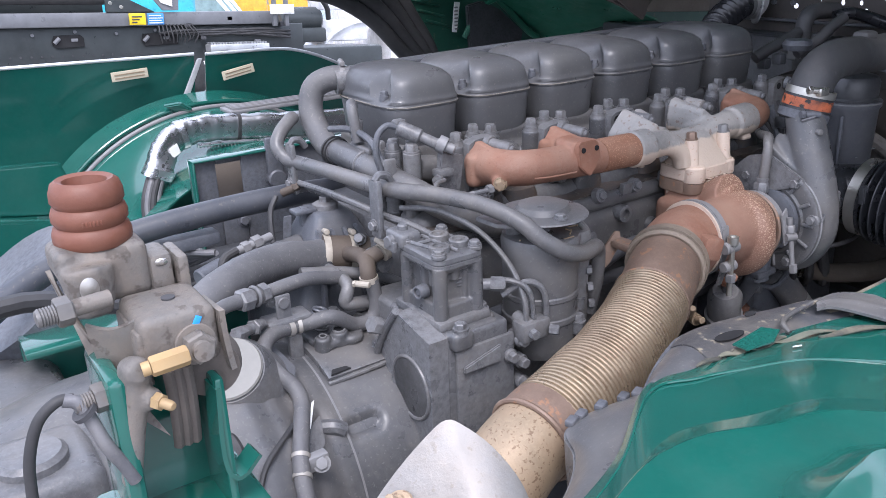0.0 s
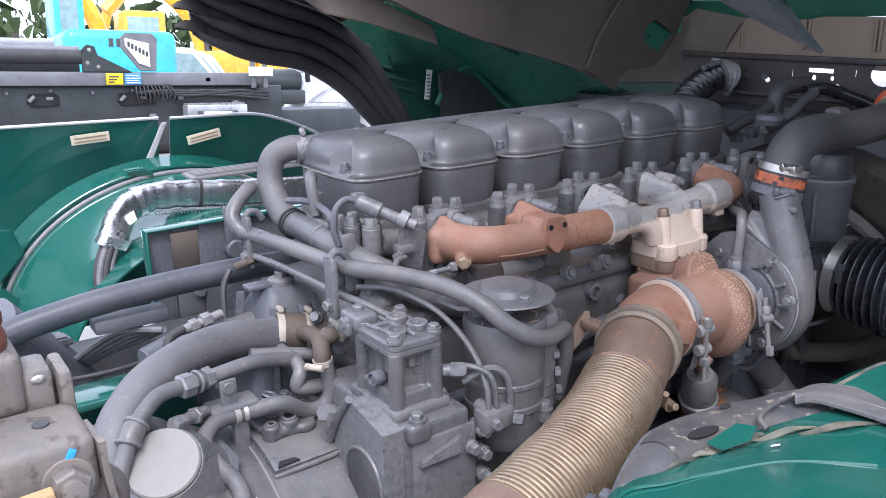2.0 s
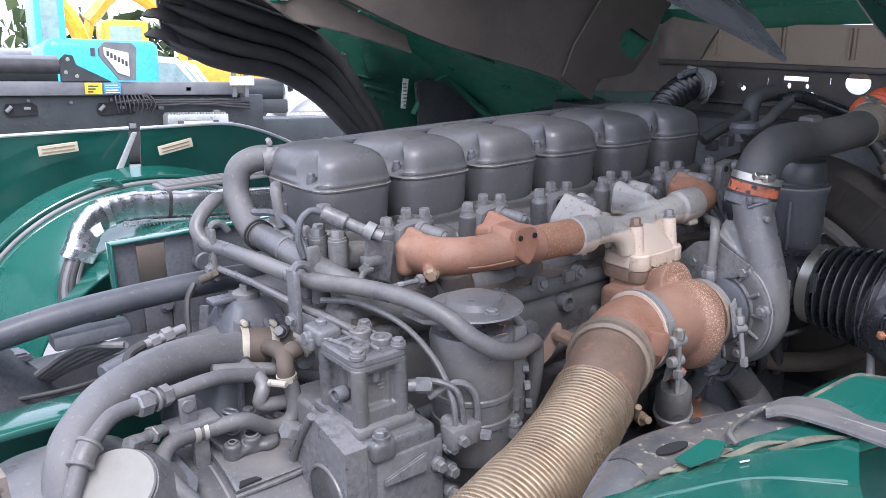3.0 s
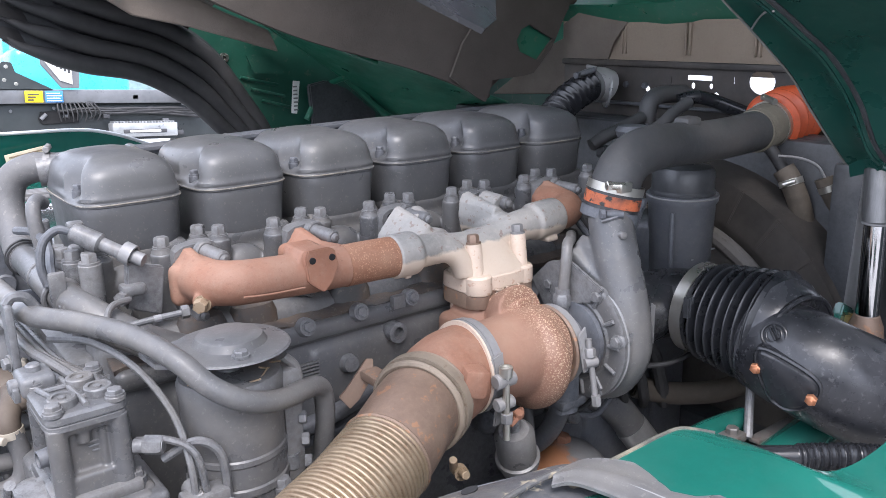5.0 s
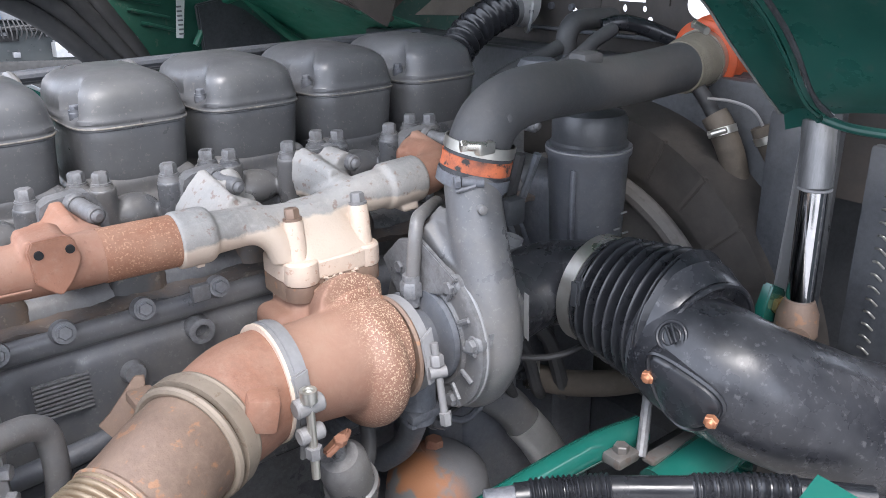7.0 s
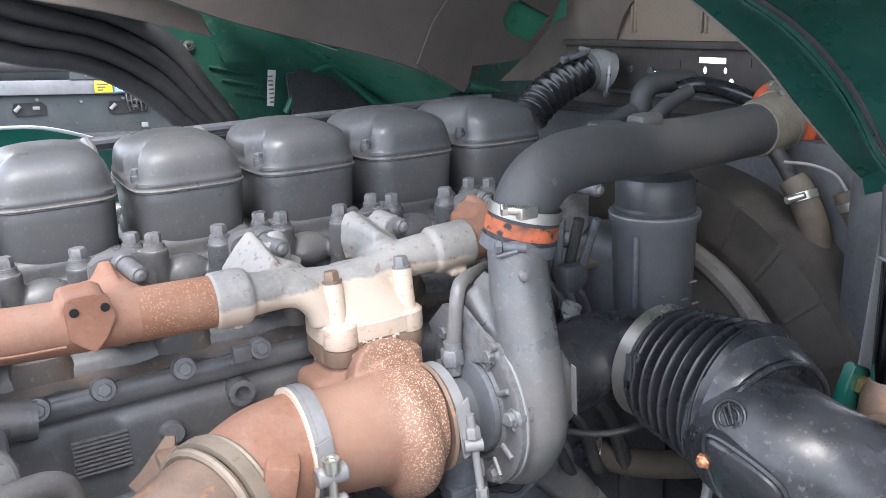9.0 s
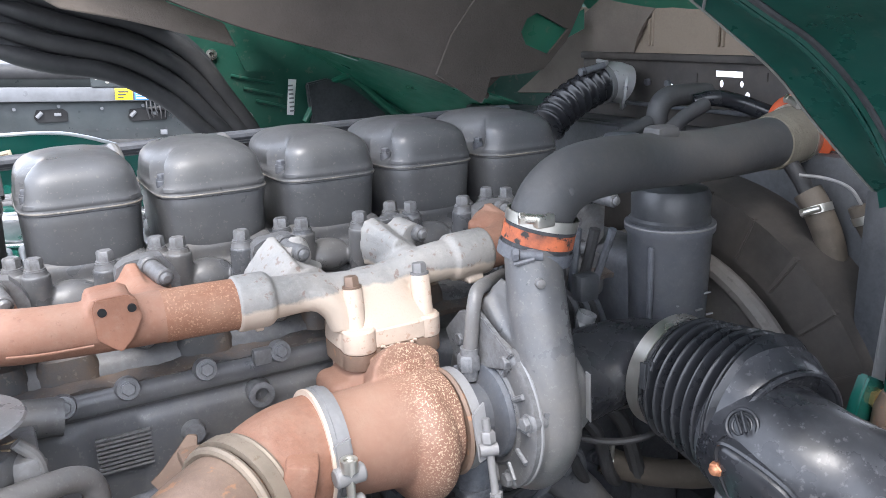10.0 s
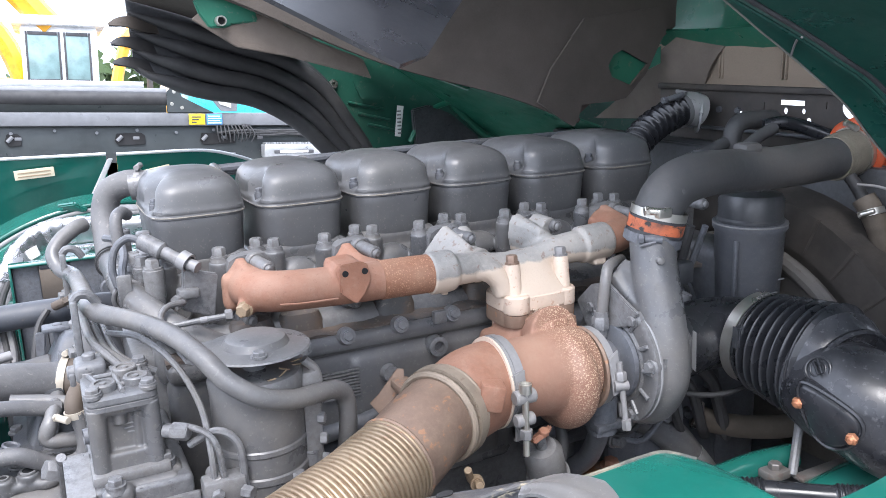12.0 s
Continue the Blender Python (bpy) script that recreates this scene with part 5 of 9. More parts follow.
part("flare_edge", tube([(-0.305, -0.118, 1.077), (-0.306, -0.085, 1.035), (-0.308, -0.058, 0.985), (-0.31, -0.042, 0.92), (-0.31, -0.035, 0.84)], 0.006, 10), grey, pedestal)
part("recess_web", plate([V(-0.282, -0.11, 1.0), V(-0.282, -0.1, 0.99), V(-0.282, -0.185, 0.94), V(-0.282, -0.19, 0.952)], 0.006, 0.001), grey, pedestal)
part("front_plate", joined(box((-0.262, -0.206, 0.75), (-0.16, -0.198, 1.035), 0.003), plate([V(-0.255, -0.208, 1.0), V(-0.19, -0.208, 1.0), V(-0.19, -0.208, 1.028), V(-0.255, -0.208, 1.01)], 0.006, 0.002)), grey, pedestal)
for k, (bx, bz) in enumerate(((-0.15, 1.02), (-0.15, 0.985), (-0.148, 0.95), (-0.17, 1.0), (-0.14, 1.045))):
    part("bolt", joined(rod((bx, -0.185, bz), (bx, -0.212, bz), 0.011, 14, 0.002), hex_bolt((bx, -0.212, bz), (0, -1, 0), 0.0085, 0.009)), grey, pedestal)
part("union", joined(hex_bolt((-0.31, -0.075, 1.04), (-0.8, -0.2, 0.4), 0.014, 0.018), rod((-0.29, -0.07, 1.03), (-0.318, -0.077, 1.044), 0.01, 12)), grey, pedestal)
fuel_block = thing("line_junction", (-0.11, -0.24, 1.0), "grey junction block with thin steel lines", "junction block")
part("block", box((-0.165, -0.255, 1.015), (-0.115, -0.225, 1.045), 0.004), grey, fuel_block)
part("thin_line", tube([(-0.235, -0.045, 1.185), (-0.2, -0.09, 1.185), (-0.17, -0.15, 1.165), (-0.152, -0.2, 1.125), (-0.15, -0.235, 1.08), (-0.15, -0.242, 1.035)], 0.0042, 8), grey, fuel_block)
part("thin_line", tube([(-0.19, -0.19, 1.1), (-0.165, -0.22, 1.105), (-0.145, -0.24, 1.09), (-0.138, -0.245, 1.04)], 0.0042, 8), grey, fuel_block)
part("thin_line", tube([(-0.17, -0.21, 1.08), (-0.14, -0.232, 1.1), (-0.118, -0.242, 1.08), (-0.115, -0.245, 1.02)], 0.005, 8), grey, fuel_block)
part("end_fitting", joined(hex_bolt((-0.12, -0.258, 1.028), (0.6, -0.8, 0), 0.008, 0.014), hex_bolt((-0.15, -0.256, 1.03), (-0.2, -1, 0), 0.008, 0.01)), grey, fuel_block)
part("union", joined(hex_bolt((-0.186, -0.205, 1.1), (0.7, -0.6, 0), 0.011, 0.02), rod((-0.196, -0.2, 1.1), (-0.17, -0.218, 1.1), 0.008, 12)), grey, fuel_block)

fuel_block.matrix_basis = TRUCK @ Matrix.Translation(V(*fuel_block["base"]) + V(0.006, 0.028, 0.006))

coolant = thing("coolant_transfer_pipe", (-0.15, 0.15, 1.2), "grey coolant pipe with rubber elbow from the rear cylinder head", "coolant pipe")
part("outlet", rod((-0.145, 0.335, 1.33), (-0.105, 0.325, 1.333), 0.024, 20), grey, coolant)
part("rubber_elbow", tube([(-0.118, 0.33, 1.333), (-0.15, 0.343, 1.335), (-0.178, 0.355, 1.32), (-0.19, 0.352, 1.285), (-0.192, 0.33, 1.25), (-0.194, 0.285, 1.225), (-0.195, 0.245, 1.222)], 0.0225, 20), hose_grey, coolant, "dusty grey rubber elbow")
part("clamp", hose_clamp((-0.132, 0.335, 1.334), (-1, 0.35, 0.1), 0.0228, 0.009, (-0.9, 0.3, 0.4)), grey_light, coolant)
part("clamp", joined(band((-0.195, 0.26, 1.223), (0, -1, -0.1), 0.0228, 0.004, 0.003), band((-0.195, 0.25, 1.222), (0, -1, -0.1), 0.0228, 0.004, 0.003)), rubber, coolant)
part("rigid_pipe", tube([(-0.195, 0.265, 1.224), (-0.192, 0.18, 1.218), (-0.186, 0.09, 1.207), (-0.165, 0.03, 1.19), (-0.12, -0.008, 1.158), (-0.05, -0.02, 1.125), (0.03, -0.02, 1.11)], 0.0215, 20), grey, coolant)
for yy, zz in ((0.16, 1.216), (0.085, 1.2065)):
    part("bead_ring", bead((-0.188, yy, zz), (0.08, -1, -0.12), 0.0225, 0.0035, 24), grey, coolant)

lines = thing("pipe_bundle", (-0.25, 0.15, 1.2), "bundle of grey steel pipes held by two clamp brackets", "pipes")
part("main_pipe", tube([(-0.225, 0.36, 1.27), (-0.24, 0.345, 1.268), (-0.265, 0.33, 1.252), (-0.278, 0.318, 1.232), (-0.27, 0.3, 1.212), (-0.255, 0.27, 1.207), (-0.25, 0.2, 1.21), (-0.248, 0.1, 1.216), (-0.246, 0.02, 1.22), (-0.235, -0.025, 1.221),
     (-0.2, -0.075, 1.219), (-0.165, -0.135, 1.212), (-0.14, -0.19, 1.196), (-0.118, -0.217, 1.17), (-0.085, -0.228, 1.147), (-0.045, -0.22, 1.132), (-0.005, -0.2, 1.124), (0.025, -0.178, 1.114), (0.042, -0.165, 1.095), (0.045, -0.16, 1.05), (0.04, -0.15, 0.99)], 0.0125, 16), grey, lines)
for k in range(3):
    part("thin_pipe", tube([(-0.262 + 0.012 * k, 0.3, 1.17 - 0.009 * k), (-0.255 + 0.012 * k, 0.15, 1.178 - 0.008 * k), (-0.25 + 0.012 * k, 0.0, 1.18 - 0.008 * k), (-0.24 + 0.014 * k, -0.05, 1.178 - 0.01 * k), (-0.22 + 0.02 * k, -0.1 + 0.02 * k, 1.165 - 0.012 * k)], 0.0055, 10), grey, lines)
for yy in (0.29, -0.01):
    br = part("clamp_bracket", joined(box((-0.27, yy - 0.014, 1.15), (-0.261, yy + 0.014, 1.24), 0.003), tube([(-0.266, yy, 1.238), (-0.258, yy, 1.246), (-0.245, yy, 1.243), (-0.236, yy, 1.23)], 0.006, 8), box((-0.27, yy - 0.008, 1.15), (-0.225, yy + 0.004, 1.158), 0.002)), grey, lines)
    part("bolt", hex_bolt((-0.271, yy, 1.17), (-1, -0.2, 0), 0.0075, 0.008, 0.01), grey, br)
part("lower_pipe", tube([(-0.3, 0.12, 1.07), (-0.31, 0.02, 1.075), (-0.32, 0.01, 1.05), (-0.29, 0.01, 1.042), (-0.23, 0.015, 1.035), (-0.19, 0.02, 1.02)], 0.0105, 12), grey, lines)
part("lower_pipe", tube([(-0.36, 0.08, 1.085), (-0.3, 0.07, 1.075), (-0.24, 0.05, 1.06), (-0.19, 0.04, 1.03)], 0.0105, 12), grey, lines)

sensor = thing("probe", (-0.12, 0.03, 1.25), "grey plastic sensor plug with white clip and cable", "sensor")
part("plug", joined(rod((-0.165, 0.085, 1.288), (-0.138, 0.058, 1.272), 0.013, 16, 0.003), rod((-0.142, 0.062, 1.275), (-0.118, 0.038, 1.26), 0.009, 14, 0.001), box((-0.17, 0.08, 1.285), (-0.15, 0.098, 1.3), 0.004)), grey, sensor)
part("clip", joined(band((-0.114, 0.034, 1.2605), (0.6, -0.62, -0.4), 0.011, 0.014, 0.003, 16), rod((-0.12, 0.04, 1.263), (-0.1, 0.02, 1.252), 0.0085, 12)), grey_light, sensor, "pale clip")
part("cable", tube([(-0.165, 0.083, 1.288), (-0.182, 0.09, 1.292), (-0.2, 0.09, 1.278), (-0.207, 0.085, 1.25), (-0.203, 0.08, 1.225)], 0.0055, 10), grey_dark, sensor)
part("mount", joined(plate([V(-0.118, 0.03, 1.25), V(-0.07, 0.035, 1.235), V(-0.08, 0.035, 1.17), V(-0.125, 0.03, 1.19)], 0.012, 0.002), box((-0.13, 0.02, 1.208), (-0.1, 0.045, 1.222), 0.004)), grey, sensor)
part("probe_tube", tube([(-0.125, 0.015, 1.207), (-0.15, 0.0, 1.208), (-0.162, -0.018, 1.197), (-0.15, -0.03, 1.19), (-0.11, -0.035, 1.192), (-0.075, -0.04, 1.194)], 0.0042, 10), grey, sensor)
part("tube_band", rod((-0.113, -0.035, 1.1917), (-0.104, -0.036, 1.1922), 0.0047, 10), grey_light, sensor)
part("tube_nut", hex_bolt((-0.135, 0.02, 1.207), (0.6, 0.5, 0), 0.0095, 0.014), grey, sensor)
part("tube_nut", hex_bolt((-0.08, -0.039, 1.194), (1, -0.1, 0), 0.0085, 0.01), grey, sensor)
breather = thing("breather_hose", (-0.16, 0.2, 1.27), "short grey breather hose on the rear cylinder head", "hose")
part("hose", tube([(-0.165, 0.235, 1.3), (-0.175, 0.22, 1.308), (-0.185, 0.2, 1.302), (-0.187, 0.19, 1.28), (-0.184, 0.185, 1.25)], 0.0095, 12), hose_grey, breather)
part("valve", joined(rod((-0.178, 0.2, 1.23), (-0.178, 0.2, 1.285), 0.011, 14, 0.002), box((-0.19, 0.14, 1.235), (-0.165, 0.21, 1.245), 0.003), hex_bolt((-0.172, 0.155, 1.245), (0, 0, 1), 0.011, 0.012)), grey, breather)
part("loom", tube([(-0.2, 0.26, 1.262), (-0.187, 0.2, 1.268), (-0.185, 0.14, 1.258), (-0.195, 0.09, 1.235), (-0.19, 0.06, 1.205)], 0.006, 8), grey_dark, breather)
part("rear_bracket", joined(box((-0.205, 0.06, 1.2), (-0.185, 0.07, 1.245), 0.003), box((-0.2, 0.05, 1.2), (-0.17, 0.075, 1.206), 0.002)), grey, breather)
for bx, by in ((-0.155, 0.062), (-0.165, 0.105), (-0.17, 0.14)):
    part("rear_bolt", joined(rod((bx, by, 1.14), (bx, by, 1.25 - 0.1 * (by - 0.06)), 0.0145, 16, 0.002), hex_bolt((bx, by, 1.25 - 0.1 * (by - 0.06)), (0, 0, 1), 0.0105, 0.014, 0.0135)), grey, breather)

# ---- bell housing and gearbox ----
BY, BZ = 0.02, 0.777
bell = thing("bell_housing", (-0.45, BY, 0.4), "grey cast bell housing with bolted top pad and inspection disc", "bell housing")
BELL = [(-0.2, 0.2), (-0.27, 0.211), (-0.31, 0.214), (-0.4, 0.212), (-0.43, 0.217), (-0.47, 0.235), (-0.505, 0.255), (-0.54, 0.266), (-0.6, 0.264), (-0.7, 0.246), (-0.85, 0.225)]


def bell_radius(x):
    for (xa, ra), (xb, rb) in zip(BELL, BELL[1:]):
        if x >= xb:
            f = (xa - x) / (xa - xb)
            return ra + (rb - ra) * f * f * (3 - 2 * f) if xb < -0.41 else ra + (rb - ra) * f
    return BELL[-1][1]


def bell_at(x, a, lift=0.0):
    """A point on the housing: a is the angle from the top towards the near side."""
    r = bell_radius(x)
    hollow = 0.009 * max(0.0, min(1.0, (0.0165 - math.hypot(max(0.0, abs(x + 0.375) - 0.016), (a - 0.795) * r)) / 0.006))
    crease = 0.007 * math.exp(-((x + 0.435) / 0.012) ** 2 - ((a - 0.72) / 0.09) ** 2)
    r += lift - hollow - crease
    return V(x, BY - r * math.sin(a), BZ + r * math.cos(a))


part("casting", joined(sheet(lambda u, v: bell_at(-0.2 - 0.65 * u, radians(-110 + 230 * v)), 130, 150, 0.006), rod((-0.84, BY, BZ), (-0.22, BY, BZ), 0.19, 48)), grey, bell)
part("seam", tube([bell_at(-0.4065, radians(-60 + 6 * k), 0.0005) for k in range(32)], 0.0032, 6, 4), grey_light, bell, "lighter scraped seam line")
part("flange", joined(*[tube([bell_at(x_, radians(-60 + 8 * k), 0.002) for k in range(23)], 0.009, 10, 3) for x_ in (-0.262, -0.248)]), grey, bell)
part("top_pad", sheet(lambda u, v: bell_at(-0.29 - 0.108 * u, radians(-15 + 40 * v), 0.006 + 0.004 * v), 16, 24, 0.008), grey, bell)
part("pad_wall", tube([bell_at(-0.286, radians(-14), 0.008), bell_at(-0.286, radians(6), 0.009), bell_at(-0.288, radians(18), 0.009), bell_at(-0.3, radians(24.5), 0.008), bell_at(-0.33, radians(25.5), 0.006), bell_at(-0.365, radians(25.5), 0.005), bell_at(-0.398, radians(25.2), 0.003)], 0.0045, 10), grey, bell)
CAP = [bell_at(x_, radians(a_), 0.012) for x_, a_ in ((-0.303, -0.6), (-0.306, 8), (-0.313, 13), (-0.33, 14), (-0.345, 12), (-0.37, 12.5), (-0.384, 10), (-0.391, 2), (-0.389, -7.3), (-0.36, -12), (-0.322, -12))]
part("cap_plate", joined(plate(CAP[::-1], 0.014, 0.003), *[lathe([(0, -0.02), (r * 1.25, -0.02), (r * 1.15, 0.004), (r, 0.007), (0, 0.007)], bell_at(x_, radians(a_), 0.026), (0, -0.1, 1), 24) for x_, a_, r in ((-0.347, 8, 0.0125), (-0.376, 9, 0.0105))]), grey, bell, blend=0.0018)
for bx, a_, r in ((-0.347, 8, 0.0095), (-0.376, 9, 0.0055)):
    q = bell_at(bx, radians(a_), 0.0335)
    part("bore_rim", lathe([(r * 0.8, 0), (r * 1.1, 0), (r * 1.1, 0.0022), (r * 0.8, 0.0022), (r * 0.8, 0)], q, (0, -0.1, 1), 24), grey_light, bell)
    part("bore", lathe([(0, 0), (r * 0.8, 0), (r * 0.8, 0.0012), (0, 0.0012)], q, (0, -0.1, 1), 20), bore_black, bell)
for bx, a_, up in ((-0.36, 0.5, 0.027), (-0.318, 6.5, 0.027), (-0.385, -6, 0.027), (-0.318, -10, 0.027), (-0.3, 17, 0.012)):
    part("bolt", hex_bolt(bell_at(bx, radians(a_), up), (0, -0.05, 1), 0.0078, 0.008, 0.0112), grey, bell)
part("slot", plate([bell_at(-0.394, radians(24.6), 0.0145), bell_at(-0.36, radians(24.2), 0.0145), bell_at(-0.366, radians(22.4), 0.0145), bell_at(-0.388, radians(22), 0.0145)], 0.003, 0.001), bore_black, bell)
cream_disc = shader("dusty_pale_disc", (0.2, 0.195, 0.18), 0.75, 0.0, (0.26, 0.25, 0.23), 0.4, 8.0, 100, 0.15)
n_disc = V(-0.3, -0.5, 0.8).normalized()
p_disc = V(-0.541, -0.074, 1.047)
dome = part("disc_mount", lathe([(0.0, -0.08), (0.075, -0.08), (0.06, -0.03), (0.048, -0.004), (0, -0.004)], p_disc, n_disc, 36), grey, bell)
part("inspection_disc", lathe([(0, -0.003), (0.044, -0.003), (0.046, 0.0), (0.044, 0.003), (0, 0.003)], p_disc, n_disc, 44), cream_disc, bell, "pale round inspection disc")
lugb = part("hose_bracket", plate([bell_at(-0.447, radians(2), 0.02), bell_at(-0.436, radians(17), 0.02), bell_at(-0.455, radians(26), 0.014), bell_at(-0.482, radians(26.5), 0.01), bell_at(-0.478, radians(20), 0.012), bell_at(-0.46, radians(4), 0.02)], 0.004, 0.001), grey_dark, bell)
part("eye", lathe([(0.004, 0), (0.0075, 0), (0.0075, 0.002), (0.004, 0.003)], bell_at(-0.466, radians(23), 0.014), (-0.1, -0.4, 0.9), 18), grey, lugb)
part("ear", joined(lathe([(0, 0), (0.011, 0.0), (0.01, 0.012), (0, 0.013)], bell_at(-0.5, radians(2), 0.0), (0, 0, 1), 18), hex_bolt(bell_at(-0.5, radians(2), 0.012), (0, 0, 1), 0.008, 0.008, 0.011)), grey, bell)
part("oblong_pad", tube([bell_at(-0.435, radians(41), 0.0), bell_at(-0.42, radians(43), 0.003), bell_at(-0.409, radians(45), 0.001)], 0.012, 10), grey, bell)
cone = thing("rear_gear_case", (-0.25, 0.2, 0.9), "grey ribbed pyramid casting behind the flywheel", "casting")
part("casting", joined(loft([squircle(-0.25, 0.2, z, a, b, p * 1.8, 40) for z, a, b, p in ((0.92, 0.13, 0.12, 6), (0.99, 0.12, 0.11, 6), (1.0, 0.1, 0.095, 5), (1.06, 0.075, 0.075, 5), (1.115, 0.045, 0.05, 4), (1.135, 0.036, 0.04, 4), (1.142, 0.028, 0.03, 3))]), box((-0.34, 0.1, 0.93), (-0.15, 0.3, 0.99), 0.015, 3)), grey_dark, cone)
for k in range(4):
    part("cast_rib", plate([V(-0.31 + 0.04 * k, 0.092, 1.0), V(-0.285 + 0.022 * k, 0.144, 1.12), V(-0.285 + 0.022 * k, 0.16, 1.12), V(-0.31 + 0.04 * k, 0.12, 1.0)], 0.007, 0.001), grey_dark, cone)
for a in range(0, 360, 45):
    part("bolt", hex_bolt((-0.25 + 0.115 * math.cos(radians(a)), 0.2 + 0.105 * math.sin(radians(a)), 0.99), (0, 0, 1), 0.009, 0.01, 0.012), grey, cone)
part("top_cap", joined(lathe([(0, 0), (0.022, 0), (0.022, 0.01), (0.015, 0.014), (0, 0.014)], (-0.25, 0.2, 1.14), (0, 0, 1), 20), hex_bolt((-0.25, 0.2, 1.153), (0, 0, 1), 0.01, 0.01)), grey, cone)

cream_clamp = shader("cream_dusty_clamp", (0.4, 0.36, 0.3), 0.6, 0.15, (0.2, 0.17, 0.13), 0.5, 60.0, 120, 0.3)
bare_clamp = shader("dull_zinc_band", (0.36, 0.34, 0.31), 0.5, 0.4, (0.25, 0.22, 0.18), 0.5, 30.0, 120, 0.2)
sleeve_brown = shader("brown_rubber_sleeve", (0.075, 0.058, 0.045), 0.65, 0.0, (0.14, 0.11, 0.085), 0.4, 25.0, 120, 0.2)
fat = thing("coolant_hose", (-0.45, 0.05, 1.0), "thick dusty grey coolant hose with clamped brown sleeve", "hose")
part("hose", tube([(-0.2954, 0.1340, 1.0837), (-0.3154, 0.1300, 1.0862), (-0.3815, 0.1120, 1.1027), (-0.4463, 0.0850, 1.1066), (-0.5084, 0.0550, 1.0986), (-0.5480, 0.0280, 1.0809), (-0.5750, -0.0030, 1.0603), (-0.592, -0.04, 1.0), (-0.594, -0.06, 0.88)], 0.0288, 26), hose_grey, fat)
part("sleeve", tube([(-0.2194, 0.1170, 1.0719), (-0.2457, 0.1250, 1.0760), (-0.2944, 0.1375, 1.0842)], 0.0325, 26), sleeve_brown, fat, "brown rubber sleeve")
for q in (V(-0.2887, 0.1359, 1.0833), V(-0.2457, 0.1250, 1.0760)):
    part("clamp", hose_clamp(q, (-0.9528, 0.2599, 0.1567), 0.033, 0.011, (0.1, 0.2, 1)), cream_clamp, fat, "pale steel hose clamp")
part("outlet", joined(rod((-0.2194, 0.1170, 1.0719), (-0.19, 0.09, 1.08), 0.028, 20), rod((-0.245, 0.06, 1.092), (-0.24, 0.02, 1.092), 0.016, 16)), grey, fat)
small = thing("heater_hose", (-0.35, 0.0, 1.0), "thin dusty grey hose looping over the bell housing", "hose")
part("tee", joined(tube([(-0.262, 0.105, 1.088), (-0.266, 0.06, 1.1), (-0.274, 0.02, 1.105), (-0.281, 0.003, 1.095), (-0.281, 0.0, 1.076)], 0.0128, 16), tube([(-0.273, 0.025, 1.105), (-0.26, 0.018, 1.111), (-0.24, 0.015, 1.119)], 0.0125, 16)), sleeve_brown, small, "dark rubber tee piece")
part("hose", tube([(-0.28, -0.002, 1.085), (-0.274, -0.003, 1.05), (-0.278, -0.005, 1.025), (-0.295, -0.006, 1.015), (-0.32, -0.008, 1.02), (-0.355, -0.015, 1.045), (-0.39, -0.006, 1.043), (-0.414, -0.002, 1.042), (-0.445, -0.008, 1.044), (-0.466, -0.022, 1.041), (-0.478, -0.043, 1.033), (-0.474, -0.072, 1.018), (-0.459, -0.092, 0.998), (-0.46, -0.115, 0.983), (-0.476, -0.146, 0.971), (-0.5, -0.19, 0.944), (-0.51, -0.225, 0.9)], 0.0115, 14), hose_grey, small)
part("clamp", hose_clamp((-0.281, 0.001, 1.082), (0.1, 0.0, -1), 0.0135, 0.009, (-1, -0.6, 0)), cream_clamp, small)
part("clamp", hose_clamp((-0.248, 0.0095, 1.117), (0.9, 0.1, 0.35), 0.0138, 0.009, (-0.3, -0.3, 1)), cream_clamp, small)
part("white_band", band((-0.42, -0.003, 1.0423), (-1, -0.1, 0.05), 0.0118, 0.008, 0.0012, 18), bare_clamp, small)
part("stand", box((-0.424, -0.006, 0.97), (-0.402, 0.006, 1.036), 0.003), grey, small)
part("white_band", band((-0.406, -0.003, 1.0425), (-1, 0.1, 0.0), 0.0118, 0.006, 0.0012, 18), bare_clamp, small)
part("clip", joined(box((-0.492, -0.196, 0.928), (-0.462, -0.18, 0.95), 0.003), hex_bolt((-0.474, -0.196, 0.938), (-0.3, -0.8, 0.5), 0.009, 0.006, 0.012)), grey_light, small)
for q in (V(-0.496, -0.182, 0.949), V(-0.504, -0.2, 0.932)):
    part("tie", band(q, (-0.45, -0.75, -0.5), 0.0118, 0.006, 0.0012, 18), bare_clamp, small)
part("thin_cable", tube([(-0.56, -0.2, 0.94), (-0.548, -0.19, 0.956), (-0.531, -0.177, 0.964), (-0.505, -0.158, 0.97), (-0.485, -0.141, 0.972)], 0.0042, 8), rubber, small)
part("paper_tag", plate([V(-0.441, -0.113, 0.98), V(-0.446, -0.116, 0.98), V(-0.47, -0.15, 0.964), V(-0.465, -0.149, 0.962)], 0.001), white_plastic, small)
part("backing_plate", plate([V(-0.438, -0.122, 0.96), V(-0.446, -0.152, 0.935), V(-0.468, -0.174, 0.926), V(-0.484, -0.17, 0.938), V(-0.462, -0.138, 0.957)], 0.006, 0.001), grey, small)
part("grommet", tube([(-0.578, -0.154, 0.996), (-0.576, -0.166, 0.997), (-0.574, -0.18, 0.986), (-0.574, -0.188, 0.965), (-0.575, -0.19, 0.945)], 0.008, 10), rubber, small)
hyd = thing("hydraulic_hose", (-0.5, 0.02, 1.0), "grey hydraulic hose with hexagon union", "hose")
